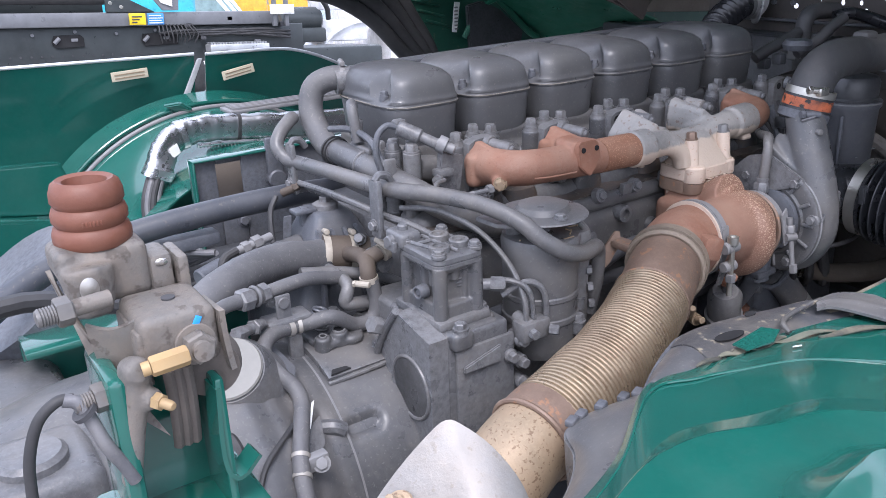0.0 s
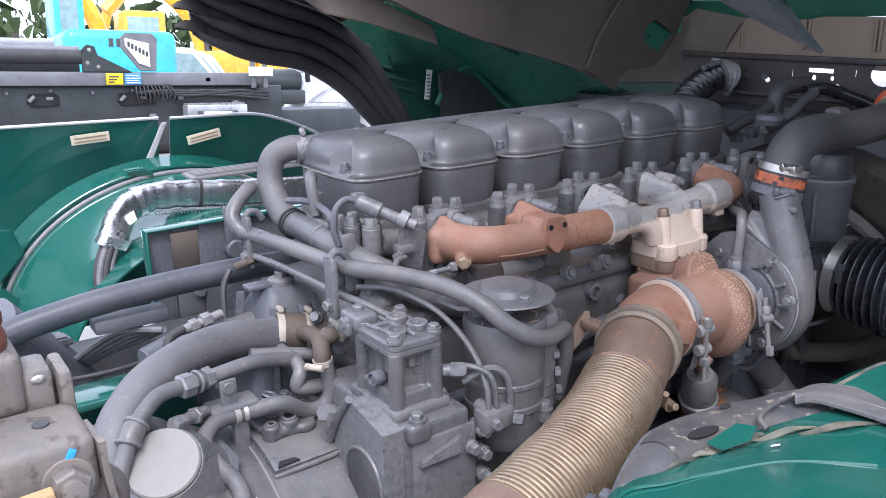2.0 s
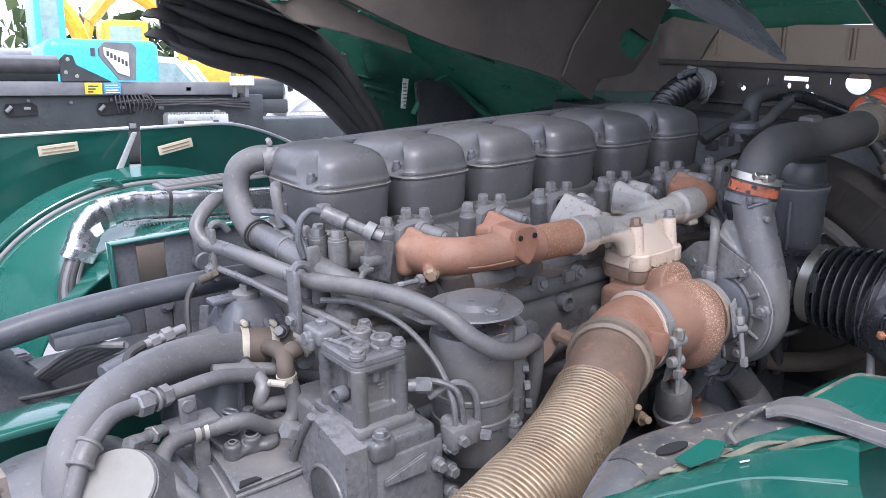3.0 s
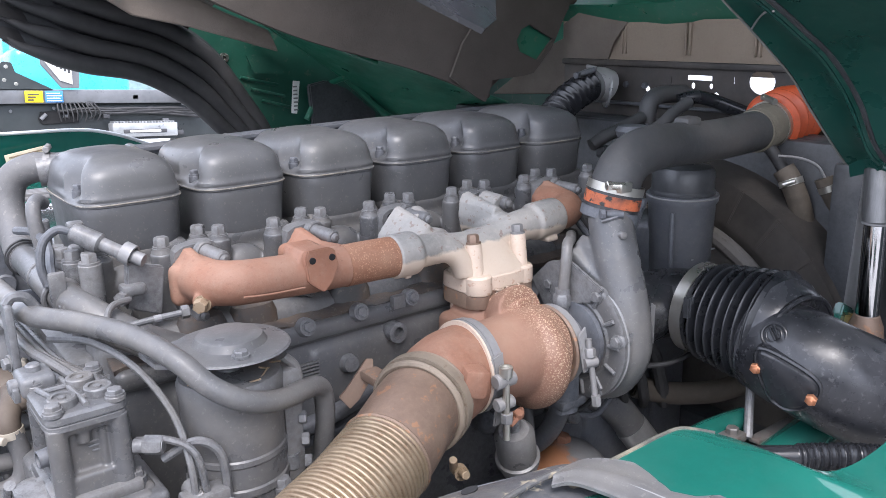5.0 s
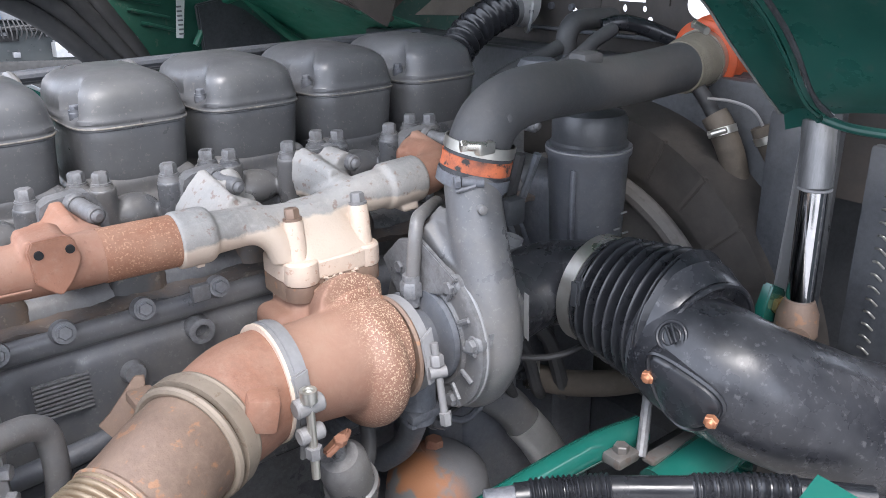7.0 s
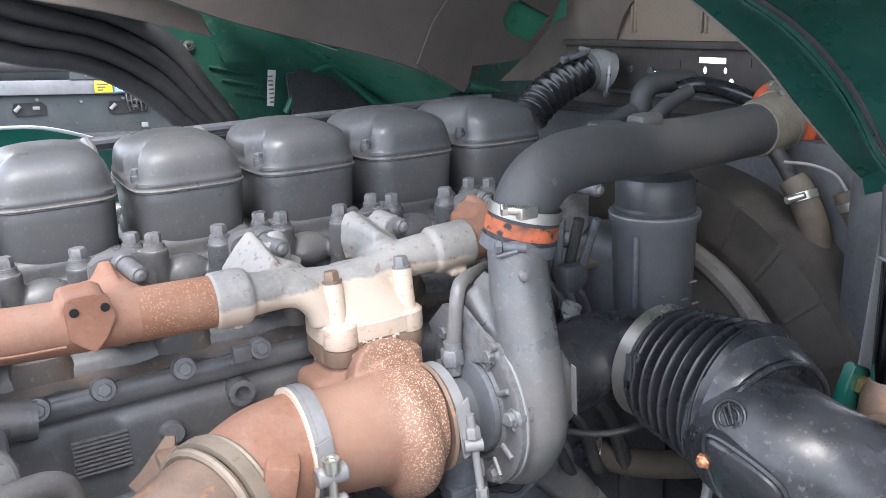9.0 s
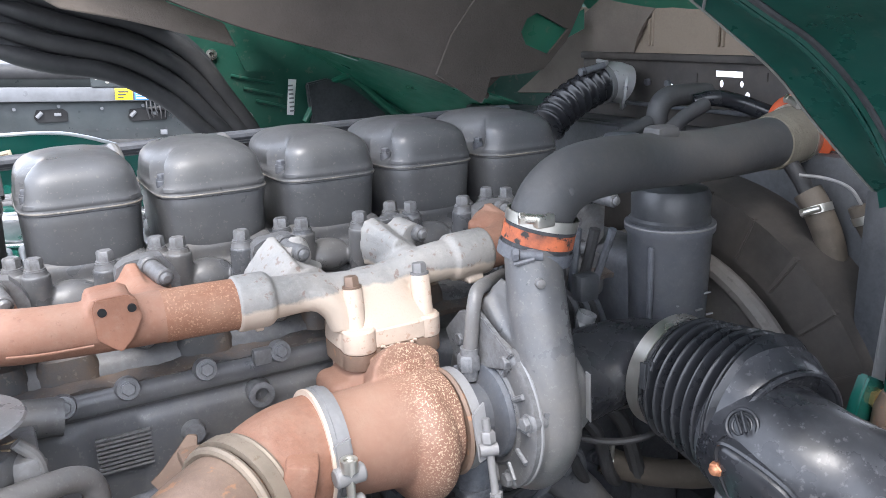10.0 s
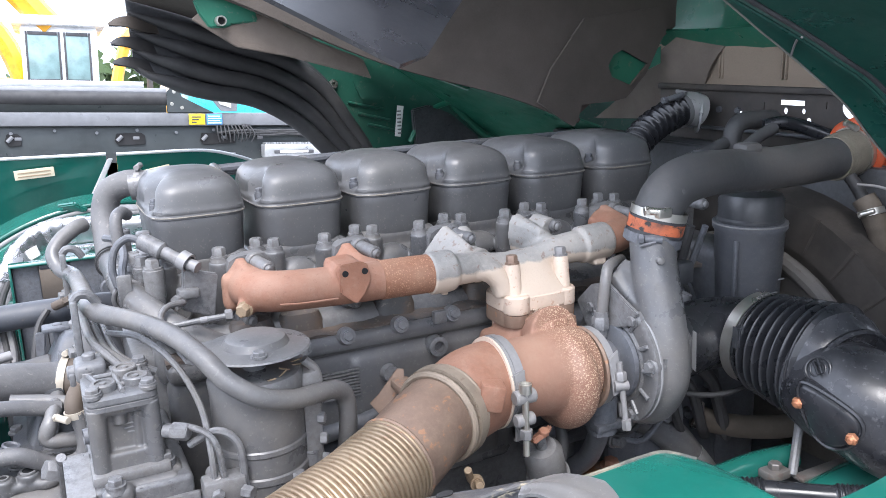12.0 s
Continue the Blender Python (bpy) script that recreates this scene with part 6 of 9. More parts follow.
part("hose", tube([(-0.3, 0.045, 1.075), (-0.3703, 0.03, 1.0965), (-0.4407, 0.015, 1.0992), (-0.4842, 0.0, 1.1041), (-0.5182, -0.01, 1.1051), (-0.5428, -0.025, 1.0955), (-0.5622, -0.04, 1.0828), (-0.5777, -0.055, 1.0643), (-0.5933, -0.07, 1.027), (-0.598, -0.08, 0.93)], 0.0105, 14), hose_grey, hyd)
part("union", joined(hex_bolt((-0.472, 0.004, 1.1025), (-1, -0.32, 0.08), 0.0165, 0.02, 0.0, 0.1), hex_bolt((-0.455, 0.01, 1.101), (1, 0.3, -0.04), 0.015, 0.014), bead((-0.4635, 0.007, 1.1017), (-1, -0.32, 0.06), 0.0135, 0.003, 20)), grey, hyd)
part("ferrule", joined(tube([(-0.5545, -0.0335, 1.0885), (-0.566, -0.0435, 1.079), (-0.5735, -0.051, 1.07)], 0.0145, 18), bead((-0.556, -0.035, 1.0875), (-0.75, -0.6, -0.6), 0.0145, 0.0028, 20), bead((-0.572, -0.05, 1.072), (-0.6, -0.6, -0.75), 0.0145, 0.0026, 20)), grey, hyd)
part("elbow_fitting", joined(hex_bolt((-0.5, -0.03, 1.07), (-0.6, -0.5, 0.2), 0.011, 0.02), rod((-0.46, 0.0, 1.06), (-0.515, -0.037, 1.072), 0.008, 12), hex_bolt((-0.475, -0.012, 1.064), (-0.6, -0.5, 0.2), 0.012, 0.008)), grey, hyd)
part("lug_plate", joined(box((-0.4362, 0.0, 1.0547), (-0.4122, 0.006, 1.0947), 0.004), rod((-0.4242, -0.003, 1.0827), (-0.4242, 0.007, 1.0827), 0.009, 16, 0.001), box((-0.4542, -0.01, 1.0487), (-0.3842, 0.03, 1.0587), 0.004)), grey, hyd)
part("spring", joined(*[bead((-0.372 + 0.003 * k, 0.012, 1.035 + 0.005 * k), (0.3, 0, 1), 0.01, 0.0022, 16, 6) for k in range(4)]), grey_dark, hyd)
big = thing("black_coolant_pipe", (-0.4, 0.33, 1.1), "long dark painted pipe behind the gearbox", "pipe")
part("pipe", tube([(-0.9, 0.2, 1.02), (-0.75, 0.29, 1.08), (-0.65, 0.325, 1.108), (-0.56, 0.33, 1.123), (-0.48, 0.33, 1.131), (-0.39, 0.33, 1.135), (-0.3, 0.33, 1.136), (-0.2, 0.34, 1.13), (-0.05, 0.36, 1.11)], 0.0215, 24), shader("blue_black_pipe_paint", (0.05, 0.055, 0.067), 0.4, 0.0, (0.13, 0.125, 0.12), 0.35, 9.0, 110, 0.15, 0.0, (0.16, 0.14, 0.12), 0.05, 120), big)
brown = thing("sensor_fittings", (-0.4, 0.2, 1.08), "brown and brass sensor fittings with thin cables", "fittings")
part("body", joined(rod((-0.4, 0.2, 1.07), (-0.3, 0.2, 1.085), 0.021, 18, 0.003), hex_bolt((-0.395, 0.2, 1.071), (-1, 0, -0.1), 0.018, 0.02)), pipe_dark, brown)
part("plug", joined(hex_bolt((-0.41, 0.19, 1.107), (0.95, 0.15, 0.12), 0.0105, 0.014), hex_bolt((-0.39, 0.193, 1.11), (0.95, 0.15, 0.12), 0.012, 0.016), rod((-0.42, 0.187, 1.106), (-0.355, 0.198, 1.114), 0.0075, 12)), grey_light, brown)
part("cable", tube([(-0.42, 0.187, 1.108), (-0.445, 0.18, 1.1), (-0.452, 0.17, 1.075), (-0.44, 0.16, 1.04)], 0.0075, 10), rubber, brown)
part("tap", joined(rod((-0.288, 0.295, 1.153), (-0.27, 0.28, 1.163), 0.0075, 12, 0.001), hex_bolt((-0.27, 0.28, 1.163), (0.7, -0.5, 0.4), 0.0075, 0.01)), sleeve_brown, brown)
part("cable", tube([(-0.298, 0.3, 1.148), (-0.315, 0.29, 1.125), (-0.325, 0.27, 1.09), (-0.33, 0.25, 1.05)], 0.0055, 8), rubber, brown)
for k, (bx, by, bz) in enumerate(((-0.36, 0.12, 1.07), (-0.24, 0.1, 1.11), (-0.36, 0.26, 1.05))):
    part("nut", joined(hex_bolt((bx, by, bz), (-0.5, -0.6, 0.4), 0.009, 0.014), rod((bx, by, bz), (bx + 0.02, by + 0.03, bz - 0.015), 0.01, 12)), grey, brown)
part("valve_box", box((-0.345, 0.1, 1.055), (-0.29, 0.17, 1.085), 0.006), black, brown)
part("lever", joined(box((-0.295, 0.2, 1.09), (-0.28, 0.215, 1.15), 0.003), box((-0.31, 0.19, 1.14), (-0.27, 0.22, 1.148), 0.003)), grey_dark, brown)
strands = thing("rear_harness", (-0.35, 0.2, 1.0), "tangle of dusty black cables and lines behind the gearbox", "cables")
rng = random.Random(7)
for k in range(14):
    x0_, y0_ = -0.5 + 0.02 * k, 0.16 + 0.012 * (k % 5)
    part("cable", tube([(x0_, y0_ + 0.1, 0.98 + rng.uniform(0, 0.05)), (x0_ + 0.05, y0_ + 0.05 + rng.uniform(-0.02, 0.02), 1.05 + rng.uniform(-0.01, 0.03)), (x0_ + 0.11, y0_ + rng.uniform(-0.03, 0.03), 1.07 + rng.uniform(-0.02, 0.03)), (x0_ + 0.17, y0_ + 0.02, 1.04 + rng.uniform(-0.03, 0.02)), (x0_ + 0.2, y0_ + 0.04, 0.98)], rng.uniform(0.003, 0.0065), 8), (rubber, grey_dark, hose_grey)[k % 3], strands)
for k in range(6):
    q = V(-0.47 + 0.04 * k, 0.13 + 0.02 * (k % 3), 1.03 + 0.014 * (k % 4))
    part("connector", joined(box(q, q + V(0.026, 0.018, 0.016), 0.004), rod(q + V(0.026, 0.009, 0.008), q + V(0.045, 0.012, 0.006), 0.006, 10)), grey_dark if k % 2 else grey, strands)
part("support_strip", plate([V(-0.33, 0.24, 1.0), V(-0.318, 0.235, 1.0), V(-0.305, 0.22, 1.135), V(-0.318, 0.225, 1.135)], 0.005, 0.001), grey_dark, strands)

# ---- charge air, filter and intake at the engine's front ----
charge = thing("charge_air_pipe", (0.8, -0.1, 1.3), "dull dark charge air pipe with bare end and clamps", "pipe")
RA = V(0.2, -0.1, 1).normalized()
part("lower_hose", rod((0.557, -0.163, 1.232), (0.567, -0.168, 1.282), 0.0425, 32, 0.003), black, charge)
part("orange_ring", band((0.563, -0.166, 1.264), RA, 0.0418, 0.017, 0.002, 36), shader("worn_orange_hose", (0.46, 0.12, 0.05), 0.6, 0.0, (0.035, 0.033, 0.031), 1.0, 22.0, 120, 0.3, 0.0, (0.03, 0.028, 0.026), 0.75, 60, 0.2), charge, "worn orange hose edge")
part("upper_clamp", joined(band((0.567, -0.168, 1.283), RA, 0.042, 0.013, 0.002, 36), rod((0.522, -0.197, 1.295), (0.54, -0.207, 1.293), 0.006, 12), hex_bolt((0.522, -0.197, 1.295), (-0.9, 0.4, 0), 0.0075, 0.007), box((0.53, -0.212, 1.283), (0.555, -0.2, 1.298), 0.003)), steel, charge)
part("lower_clamp", joined(band((0.559, -0.164, 1.243), RA, 0.0432, 0.015, 0.002, 36), rod((0.518, -0.193, 1.252), (0.54, -0.207, 1.25), 0.006, 12), hex_bolt((0.516, -0.192, 1.252), (-0.9, 0.4, 0), 0.0075, 0.007)), grey_dark, charge)
part("clamp_screw", rod((0.512, -0.19, 1.241), (0.53, -0.205, 1.248), 0.0032, 8), grey_dark, charge)
part("pipe", joined(tube([(0.562, -0.166, 1.268), (0.57, -0.166, 1.29), (0.586, -0.164, 1.31), (0.615, -0.16, 1.324), (0.66, -0.154, 1.33), (0.74, -0.14, 1.327), (0.84, -0.125, 1.32), (0.94, -0.115, 1.318), (1.035, -0.107, 1.32)], 0.038, 32, radius_at=lambda u, s: 0.0385 - 0.002 * math.sin(math.pi * u)),
     box((0.765, -0.15, 1.35), (0.805, -0.115, 1.37), 0.008)), pipe_dark, charge)
part("weld_tab", lathe([(0.006, -0.004), (0.006, 0.003), (0.0, 0.005)], (0.585, -0.197, 1.318), (-0.3, -0.9, 0.3), 14), pipe_dark, charge)
part("bare_end", tube([(1.025, -0.108, 1.319), (1.04, -0.106, 1.32), (1.06, -0.104, 1.323), (1.1, -0.1, 1.328)], 0.0425, 32, radius_at=lambda u, s: 0.041 + 0.003 * min(1.0, 4 * u)), shader("bare_rough_casting", (0.15, 0.135, 0.105), 0.85, 0.1, (0.21, 0.185, 0.145), 0.6, 40.0, 200, 0.8), charge, "rough bare metal pipe end")
part("end_clamp", joined(band((1.088, -0.101, 1.327), (1, 0.08, 0.12), 0.0445, 0.014, 0.002, 36), rod((1.07, -0.12, 1.372), (1.085, -0.09, 1.378), 0.006, 12), hex_bolt((1.085, -0.09, 1.378), (0.2, 1, 0.1), 0.0075, 0.008)), steel, charge)
part("end_ring", band((1.108, -0.099, 1.329), (1, 0.08, 0.12), 0.0475, 0.009, 0.003, 36), black, charge)
part("silicone_hose", tube([(1.092, -0.1, 1.328), (1.13, -0.097, 1.334), (1.17, -0.092, 1.338), (1.24, -0.08, 1.33)], 0.05, 32, 14, radius_at=lambda u, s: 0.05 + 0.009 * math.sin(2 * math.pi * s / 0.03)), orange, charge, "ribbed orange silicone hose")

FX, FY = 0.87, -0.068
oil_filter = thing("oil_filter", (FX, FY, 1.02), "dark grey oil filter housing with hexagon cap", "oil filter")
part("housing", joined(lathe([(0, 0.98), (0.056, 0.98), (0.0575, 1.06), (0.0615, 1.19), (0.066, 1.197), (0.066, 1.208), (0, 1.208)], (FX, FY, 0.008), seg=40), box((FX - 0.063, FY - 0.03, 1.03), (FX - 0.055, FY - 0.022, 1.19), 0.003)), grey_dark, oil_filter)
part("rim", bead((FX, FY, 1.213), (0, 0, 1), 0.0645, 0.0022, 44), grey_light, oil_filter)
cap = part("cap", joined(lathe([(0, 1.208), (0.0595, 1.208), (0.06, 1.213), (0.057, 1.217), (0.0575, 1.248), (0.052, 1.258), (0.034, 1.263), (0, 1.264)], (FX, FY, 0.008), seg=40)), black, oil_filter)
part("hexagon", hex_bolt((FX, FY, 1.271), (0, 0, 1), 0.0225, 0.022, 0.0, 0.5), black, cap)
part("lower_ring", bead((FX, FY, 1.06), (0, 0, 1), 0.0572, 0.0016, 40), grey_dark, oil_filter)
for k, (dx_, z_) in enumerate(((-0.03, 1.1), (0.0, 1.09), (0.018, 1.112), (0.03, 1.075))):
    part("scuff", box((FX + dx_, FY - 0.0605 + 9 * dx_ * dx_, z_), (FX + dx_ + 0.014, FY - 0.057 + 9 * dx_ * dx_, z_ + 0.003), 0.001), grey_light, oil_filter)

wet_black = shader("wet_black_plastic", (0.022, 0.023, 0.027), 0.3, 0.0, (0.085, 0.085, 0.09), 0.3, 12.0, 90, 0.12, 0.0, (0.13, 0.13, 0.135), 0.12, 110, 0.2, 0.2)
intake = thing("air_intake_duct", (0.7, -0.25, 1.0), "black plastic intake duct with rubber bellows and metal band", "intake duct")
part("elbow", tube([(0.58, -0.15, 1.046), (0.64, -0.138, 1.046), (0.69, -0.134, 1.048), (0.73, -0.146, 1.05), (0.752, -0.175, 1.051), (0.757, -0.2, 1.051)], 0.061, 40, radius_at=lambda u, s: 0.061 + 0.005 * max(0.0, (u - 0.72) / 0.28) ** 2), wet_black, intake)
for k in range(5):
    part("scratch_rib", box((0.672 + 0.006 * k, -0.238, 1.06), (0.675 + 0.006 * k, -0.228, 1.095), 0.001), black, intake)
B0, B1 = V(0.757, -0.192, 1.051), V(0.764, -0.345, 1.047)
bdir = (0.03, -1, -0.03)
part("rubber_cuff", lathe([(0.055, 0), (0.072, 0.0), (0.0762, 0.003), (0.0762, 0.03), (0.055, 0.03), (0.055, 0)], (0.757, -0.19, 1.0515), bdir, 56), wet_black, intake)
part("band", band((0.757, -0.2045, 1.051), bdir, 0.0765, 0.021, 0.002, 56), steel, intake, "bright steel clamp band")


def pleats(u, s):
    wave = 0.5 - 0.5 * math.cos(2 * math.pi * (s - 0.03) / 0.0172)
    return 0.0755 if s < 0.03 else 0.062 + 0.022 * u + (0.0175 + 0.001 * u) * wave ** 0.75 if s < 0.148 else 0.1 - 0.9 * (s - 0.148)


part("bellows", tube([B0, B0.lerp(B1, 0.3), B0.lerp(B1, 0.6), B1, V(0.7635, -0.36, 1.0465)], 0.07, 56, 44, radius_at=pleats), black_gloss, intake)
snork = part("snorkel", tube([(0.752, -0.338, 1.04), (0.738, -0.37, 1.03), (0.738, -0.41, 1.022), (0.758, -0.447, 1.004), (0.815, -0.485, 0.97), (0.895, -0.522, 0.928), (1.015, -0.555, 0.885), (1.2, -0.58, 0.84)], 0.08, 48, radius_at=lambda u, s: 0.079 + 0.016 * u), wet_black, intake)
part("cuff", joined(lathe([(0.076, 0.03), (0.083, 0.03), (0.0885, 0.022), (0.093, 0.008), (0.097, 0.0), (0.076, 0.0), (0.076, 0.03)], (0.7605, -0.345, 1.042), (-0.14, -1, -0.12), 52), bead((0.7555, -0.38, 1.036), (-0.14, -1, -0.12), 0.082, 0.004, 52)), wet_black, snork)
nv = V(-0.86, -0.2, 0.47).normalized()
pc = V(0.677, -0.388, 1.076) + nv * 0.0035
part("moulded_ring", joined(bead(pc, nv, 0.0175, 0.0026, 30), bead(pc, nv, 0.011, 0.002, 26), lathe([(0, 0), (0.01, 0), (0.009, 0.003), (0, 0.004)], pc - nv * 0.002, nv, 18)), black_gloss, snork)
part("moulded_key", joined(rod(pc + nv * 0.006 + V(0.006, 0.004, 0.012), pc + nv * 0.006 + V(-0.003, -0.012, -0.003), 0.0022, 8), rod(pc + nv * 0.006 + V(0.002, 0.008, 0.008), pc + nv * 0.006 + V(-0.005, -0.008, -0.006), 0.0022, 8)), black_gloss, snork)
cn, ca = V(-0.95, -0.25, -0.1).normalized(), V(0.22, -0.96, -0.14).normalized()
cb, cm = cn.cross(ca).normalized(), V(0.662, -0.42, 1.02)
cb = cb if cb.z > 0 else -cb


def cover_outline(grow):
    return [cm + ca * ((0.046 + grow) * math.cos(t_) * (1 + 0.12 * math.sin(t_))) + cb * ((0.036 + grow) * math.sin(t_) + 0.008 * math.cos(t_ * 2) - 0.012 * math.cos(t_)) for t_ in (2 * math.pi * k / 36 for k in range(36))]


part("access_cover", loft([[q + cn * d for q in cover_outline(g)] for d, g in ((-0.02, 0.006), (0.0, 0.006), (0.002, 0.003), (0.0, 0.0), (0.004, -0.002), (0.006, -0.006))]), black_gloss, intake)
for q in (V(0.653, -0.378, 1.028), V(0.66, -0.463, 1.006)):
    part("copper_bolt", joined(hex_bolt(q, cn, 0.0085, 0.008, 0.0), lathe([(0, 0), (0.006, 0), (0.004, 0.004), (0, 0.005)], q + cn * 0.008, cn, 14)), copper, intake, "copper coloured bolt")

# ---- cooling pack ----
shroud_brown = shader("dusty_dark_shroud", (0.042, 0.037, 0.033), 0.8, 0.0, (0.085, 0.07, 0.058), 0.5, 6.0, 100, 0.3)
cooling = thing("radiator_shroud", (1.0, 0.2, 0.6), "black fan shroud with pale ring and dusty panel", "fan shroud")
part("panel", joined(box((1.09, -0.28, 0.6), (1.12, 0.9, 1.3), 0.008), box((1.02, -0.33, 0.5), (1.1, -0.27, 1.28), 0.01)), black, cooling)
part("ring", bead((0.985, 0.06, 0.8), (1, 0, 0), 0.335, 0.017, 80, 10), shader("dusty_grey_ring", (0.13, 0.12, 0.11), 0.8, 0.0, (0.2, 0.18, 0.16), 0.5, 14.0, 120, 0.3, 0.0, (0.08, 0.07, 0.06), 0.2, 60), cooling, "pale dusty shroud ring")
part("shroud_wall", lathe([(0.36, 0.0), (0.44, 0.0), (0.45, 0.1), (0.37, 0.1), (0.36, 0.0)], (1.0, 0.06, 0.8), (1, 0, 0), 80), shroud_brown, cooling)
for k in range(7):
    a = radians(100 + 12 * k)
    part("shroud_rib", plate([V(0.996, 0.06 + r * math.cos(a + da), 0.8 + r * math.sin(a + da)) for r, da in ((0.365, 0.0), (0.442, 0.0), (0.442, 0.022), (0.365, 0.022))], 0.012, 0.002), shroud_brown, cooling)
part("rear_core", box((1.12, -0.3, 0.55), (1.2, 0.9, 1.3), 0.005), black, cooling)
hoses = thing("cooling_hoses", (1.08, -0.18, 1.0), "brown dusty rubber hoses with steel clamps", "hoses")
dusty_brown = shader("brown_dusty_rubber", (0.085, 0.07, 0.055), 0.75, 0.0, (0.17, 0.14, 0.11), 0.5, 10.0, 120, 0.25)
part("left_hose", tube([(1.052, -0.16, 1.25), (1.055, -0.175, 1.228), (1.07, -0.19, 1.18), (1.08, -0.2, 1.12), (1.06, -0.222, 1.07), (1.05, -0.235, 1.04)], 0.021, 18), dusty_brown, hoses)
part("clamp", hose_clamp((1.055, -0.176, 1.226), (0.02, -0.4, -0.9), 0.0215, 0.012, (-1, -0.5, 0)), steel, hoses)
part("clamp", hose_clamp((1.058, -0.224, 1.065), (-0.15, -0.3, -0.9), 0.0225, 0.014, (0.6, -0.8, 0.2)), steel, hoses)
part("spigot", joined(rod((1.052, -0.232, 1.055), (1.03, -0.25, 0.96), 0.018, 16), bead((1.048, -0.236, 1.045), (-0.2, -0.2, -1), 0.0185, 0.003, 20)), grey_light, hoses)
part("right_hose", tube([(1.085, -0.225, 1.238), (1.09, -0.235, 1.215), (1.11, -0.255, 1.17), (1.14, -0.27, 1.13)], 0.019, 16), dusty_brown, hoses)
part("clamp", hose_clamp((1.089, -0.233, 1.22), (0.2, -0.4, -0.9), 0.0195, 0.012, (-0.2, -1, 0)), steel, hoses)
part("wire", tube([(1.03, -0.16, 1.278), (1.05, -0.19, 1.275), (1.07, -0.215, 1.262), (1.085, -0.228, 1.235)], 0.0025, 8), grey_light, hoses)
part("black_line", tube([(1.045, -0.12, 1.3), (1.05, -0.145, 1.27), (1.053, -0.165, 1.24)], 0.012, 12), rubber, hoses)

tilt = thing("tilt_cylinder", (0.92, -0.4, 0.95), "polished steel tilt cylinder with dark upper sleeve", "hydraulic cylinder")
part("sleeve", rod((0.924, -0.386, 1.318), (0.918, -0.396, 1.225), 0.0215, 24, 0.003), shader("streaked_alloy_sleeve", (0.26, 0.26, 0.265), 0.4, 0.6, (0.1, 0.1, 0.1), 0.7, 8.0, 60, 0.2, stretch=(6, 6, 0.6)), tilt, "streaked dull alloy sleeve")
part("torn_edge", bead((0.918, -0.396, 1.226), (0, 0, 1), 0.0205, 0.0022, 28), grey_light, tilt)
part("piston", rod((0.919, -0.395, 1.24), (0.91, -0.403, 1.06), 0.0185, 24), chrome, tilt)
part("base", joined(lathe([(0, 0), (0.03, 0.0), (0.028, 0.03), (0.02, 0.05), (0, 0.05)], (0.908, -0.404, 1.02), (0, 0, 1), 20), rod((0.88, -0.42, 1.02), (0.95, -0.38, 1.02), 0.02, 16)), rust_brown, tilt)
tilt.matrix_basis = TRUCK @ Matrix.Translation(V(*tilt["base"]) + V(0.045, 0.012, -0.026))
stay = thing("support_stay", (0.98, -0.3, 1.0), "pale steel flat stay beside the cylinder", "stay")
part("flat_bar", plate([V(1.0, -0.34, 1.28), V(1.015, -0.35, 1.28), V(0.975, -0.36, 0.98), V(0.955, -0.35, 0.98)], 0.006, 0.001), grey_light, stay)
part("dark_bar", plate([V(1.03, -0.345, 1.29), V(1.06, -0.36, 1.29), V(1.06, -0.37, 0.95), V(1.02, -0.36, 0.95)], 0.02, 0.003), black, stay)
mesh_guard = thing("side_grille", (1.1, -0.45, 1.1), "dark side guard with wire stitching", "guard")
part("guard", box((1.0, -0.5, 0.9), (1.02, -0.43, 1.26), 0.004), black, mesh_guard)
for k in range(16):
    part("stitch", tube([(0.997, -0.475, 0.96 + 0.018 * k), (0.992, -0.468, 0.968 + 0.018 * k), (0.997, -0.46, 0.966 + 0.018 * k)], 0.0018, 6), steel, mesh_guard)

# ---- below the intake ----
green_bracket = thing("green_support_bracket", (0.95, -0.34, 0.95), "green bracket with a brass bolt", "bracket")
part("plate", plate([V(0.9, -0.35, 0.98), V(0.965, -0.345, 0.98), V(0.975, -0.345, 1.04), V(0.935, -0.345, 1.06), V(0.915, -0.35, 1.03)], 0.015, 0.003), green, green_bracket)
part("bolt", joined(hex_bolt((0.955, -0.352, 1.026), (-0.3, -1, 0), 0.0135, 0.02, 0.019), rod((0.955, -0.37, 1.026), (0.95, -0.385, 1.026), 0.008, 12)), brass, green_bracket)
bare_alloy = shader("bare_scratched_alloy", (0.5, 0.5, 0.49), 0.4, 0.7, (0.3, 0.29, 0.27), 0.4, 20.0, 120, 0.3)
low = thing("lower_coolant_pipe", (0.66, -0.1, 0.8), "grey lower coolant pipe with bare silver end", "pipe")
part("pipe", tube([(0.6, -0.06, 0.9), (0.645, -0.07, 0.875), (0.69, -0.085, 0.835), (0.72, -0.1, 0.79)], 0.03, 22), grey, low)
part("silver_end", tube([(0.715, -0.097, 0.798), (0.735, -0.11, 0.765), (0.755, -0.122, 0.725)], 0.0315, 22), bare_alloy, low, "bare silver pipe end")
bh = thing("brown_hose", (0.8, -0.12, 0.86), "brown rubber hose under the intake duct", "hose")
part("hose", tube([(0.762, -0.09, 0.872), (0.79, -0.115, 0.86), (0.83, -0.15, 0.855), (0.88, -0.2, 0.865), (0.95, -0.24, 0.89)], 0.021, 18), dusty_brown, bh)
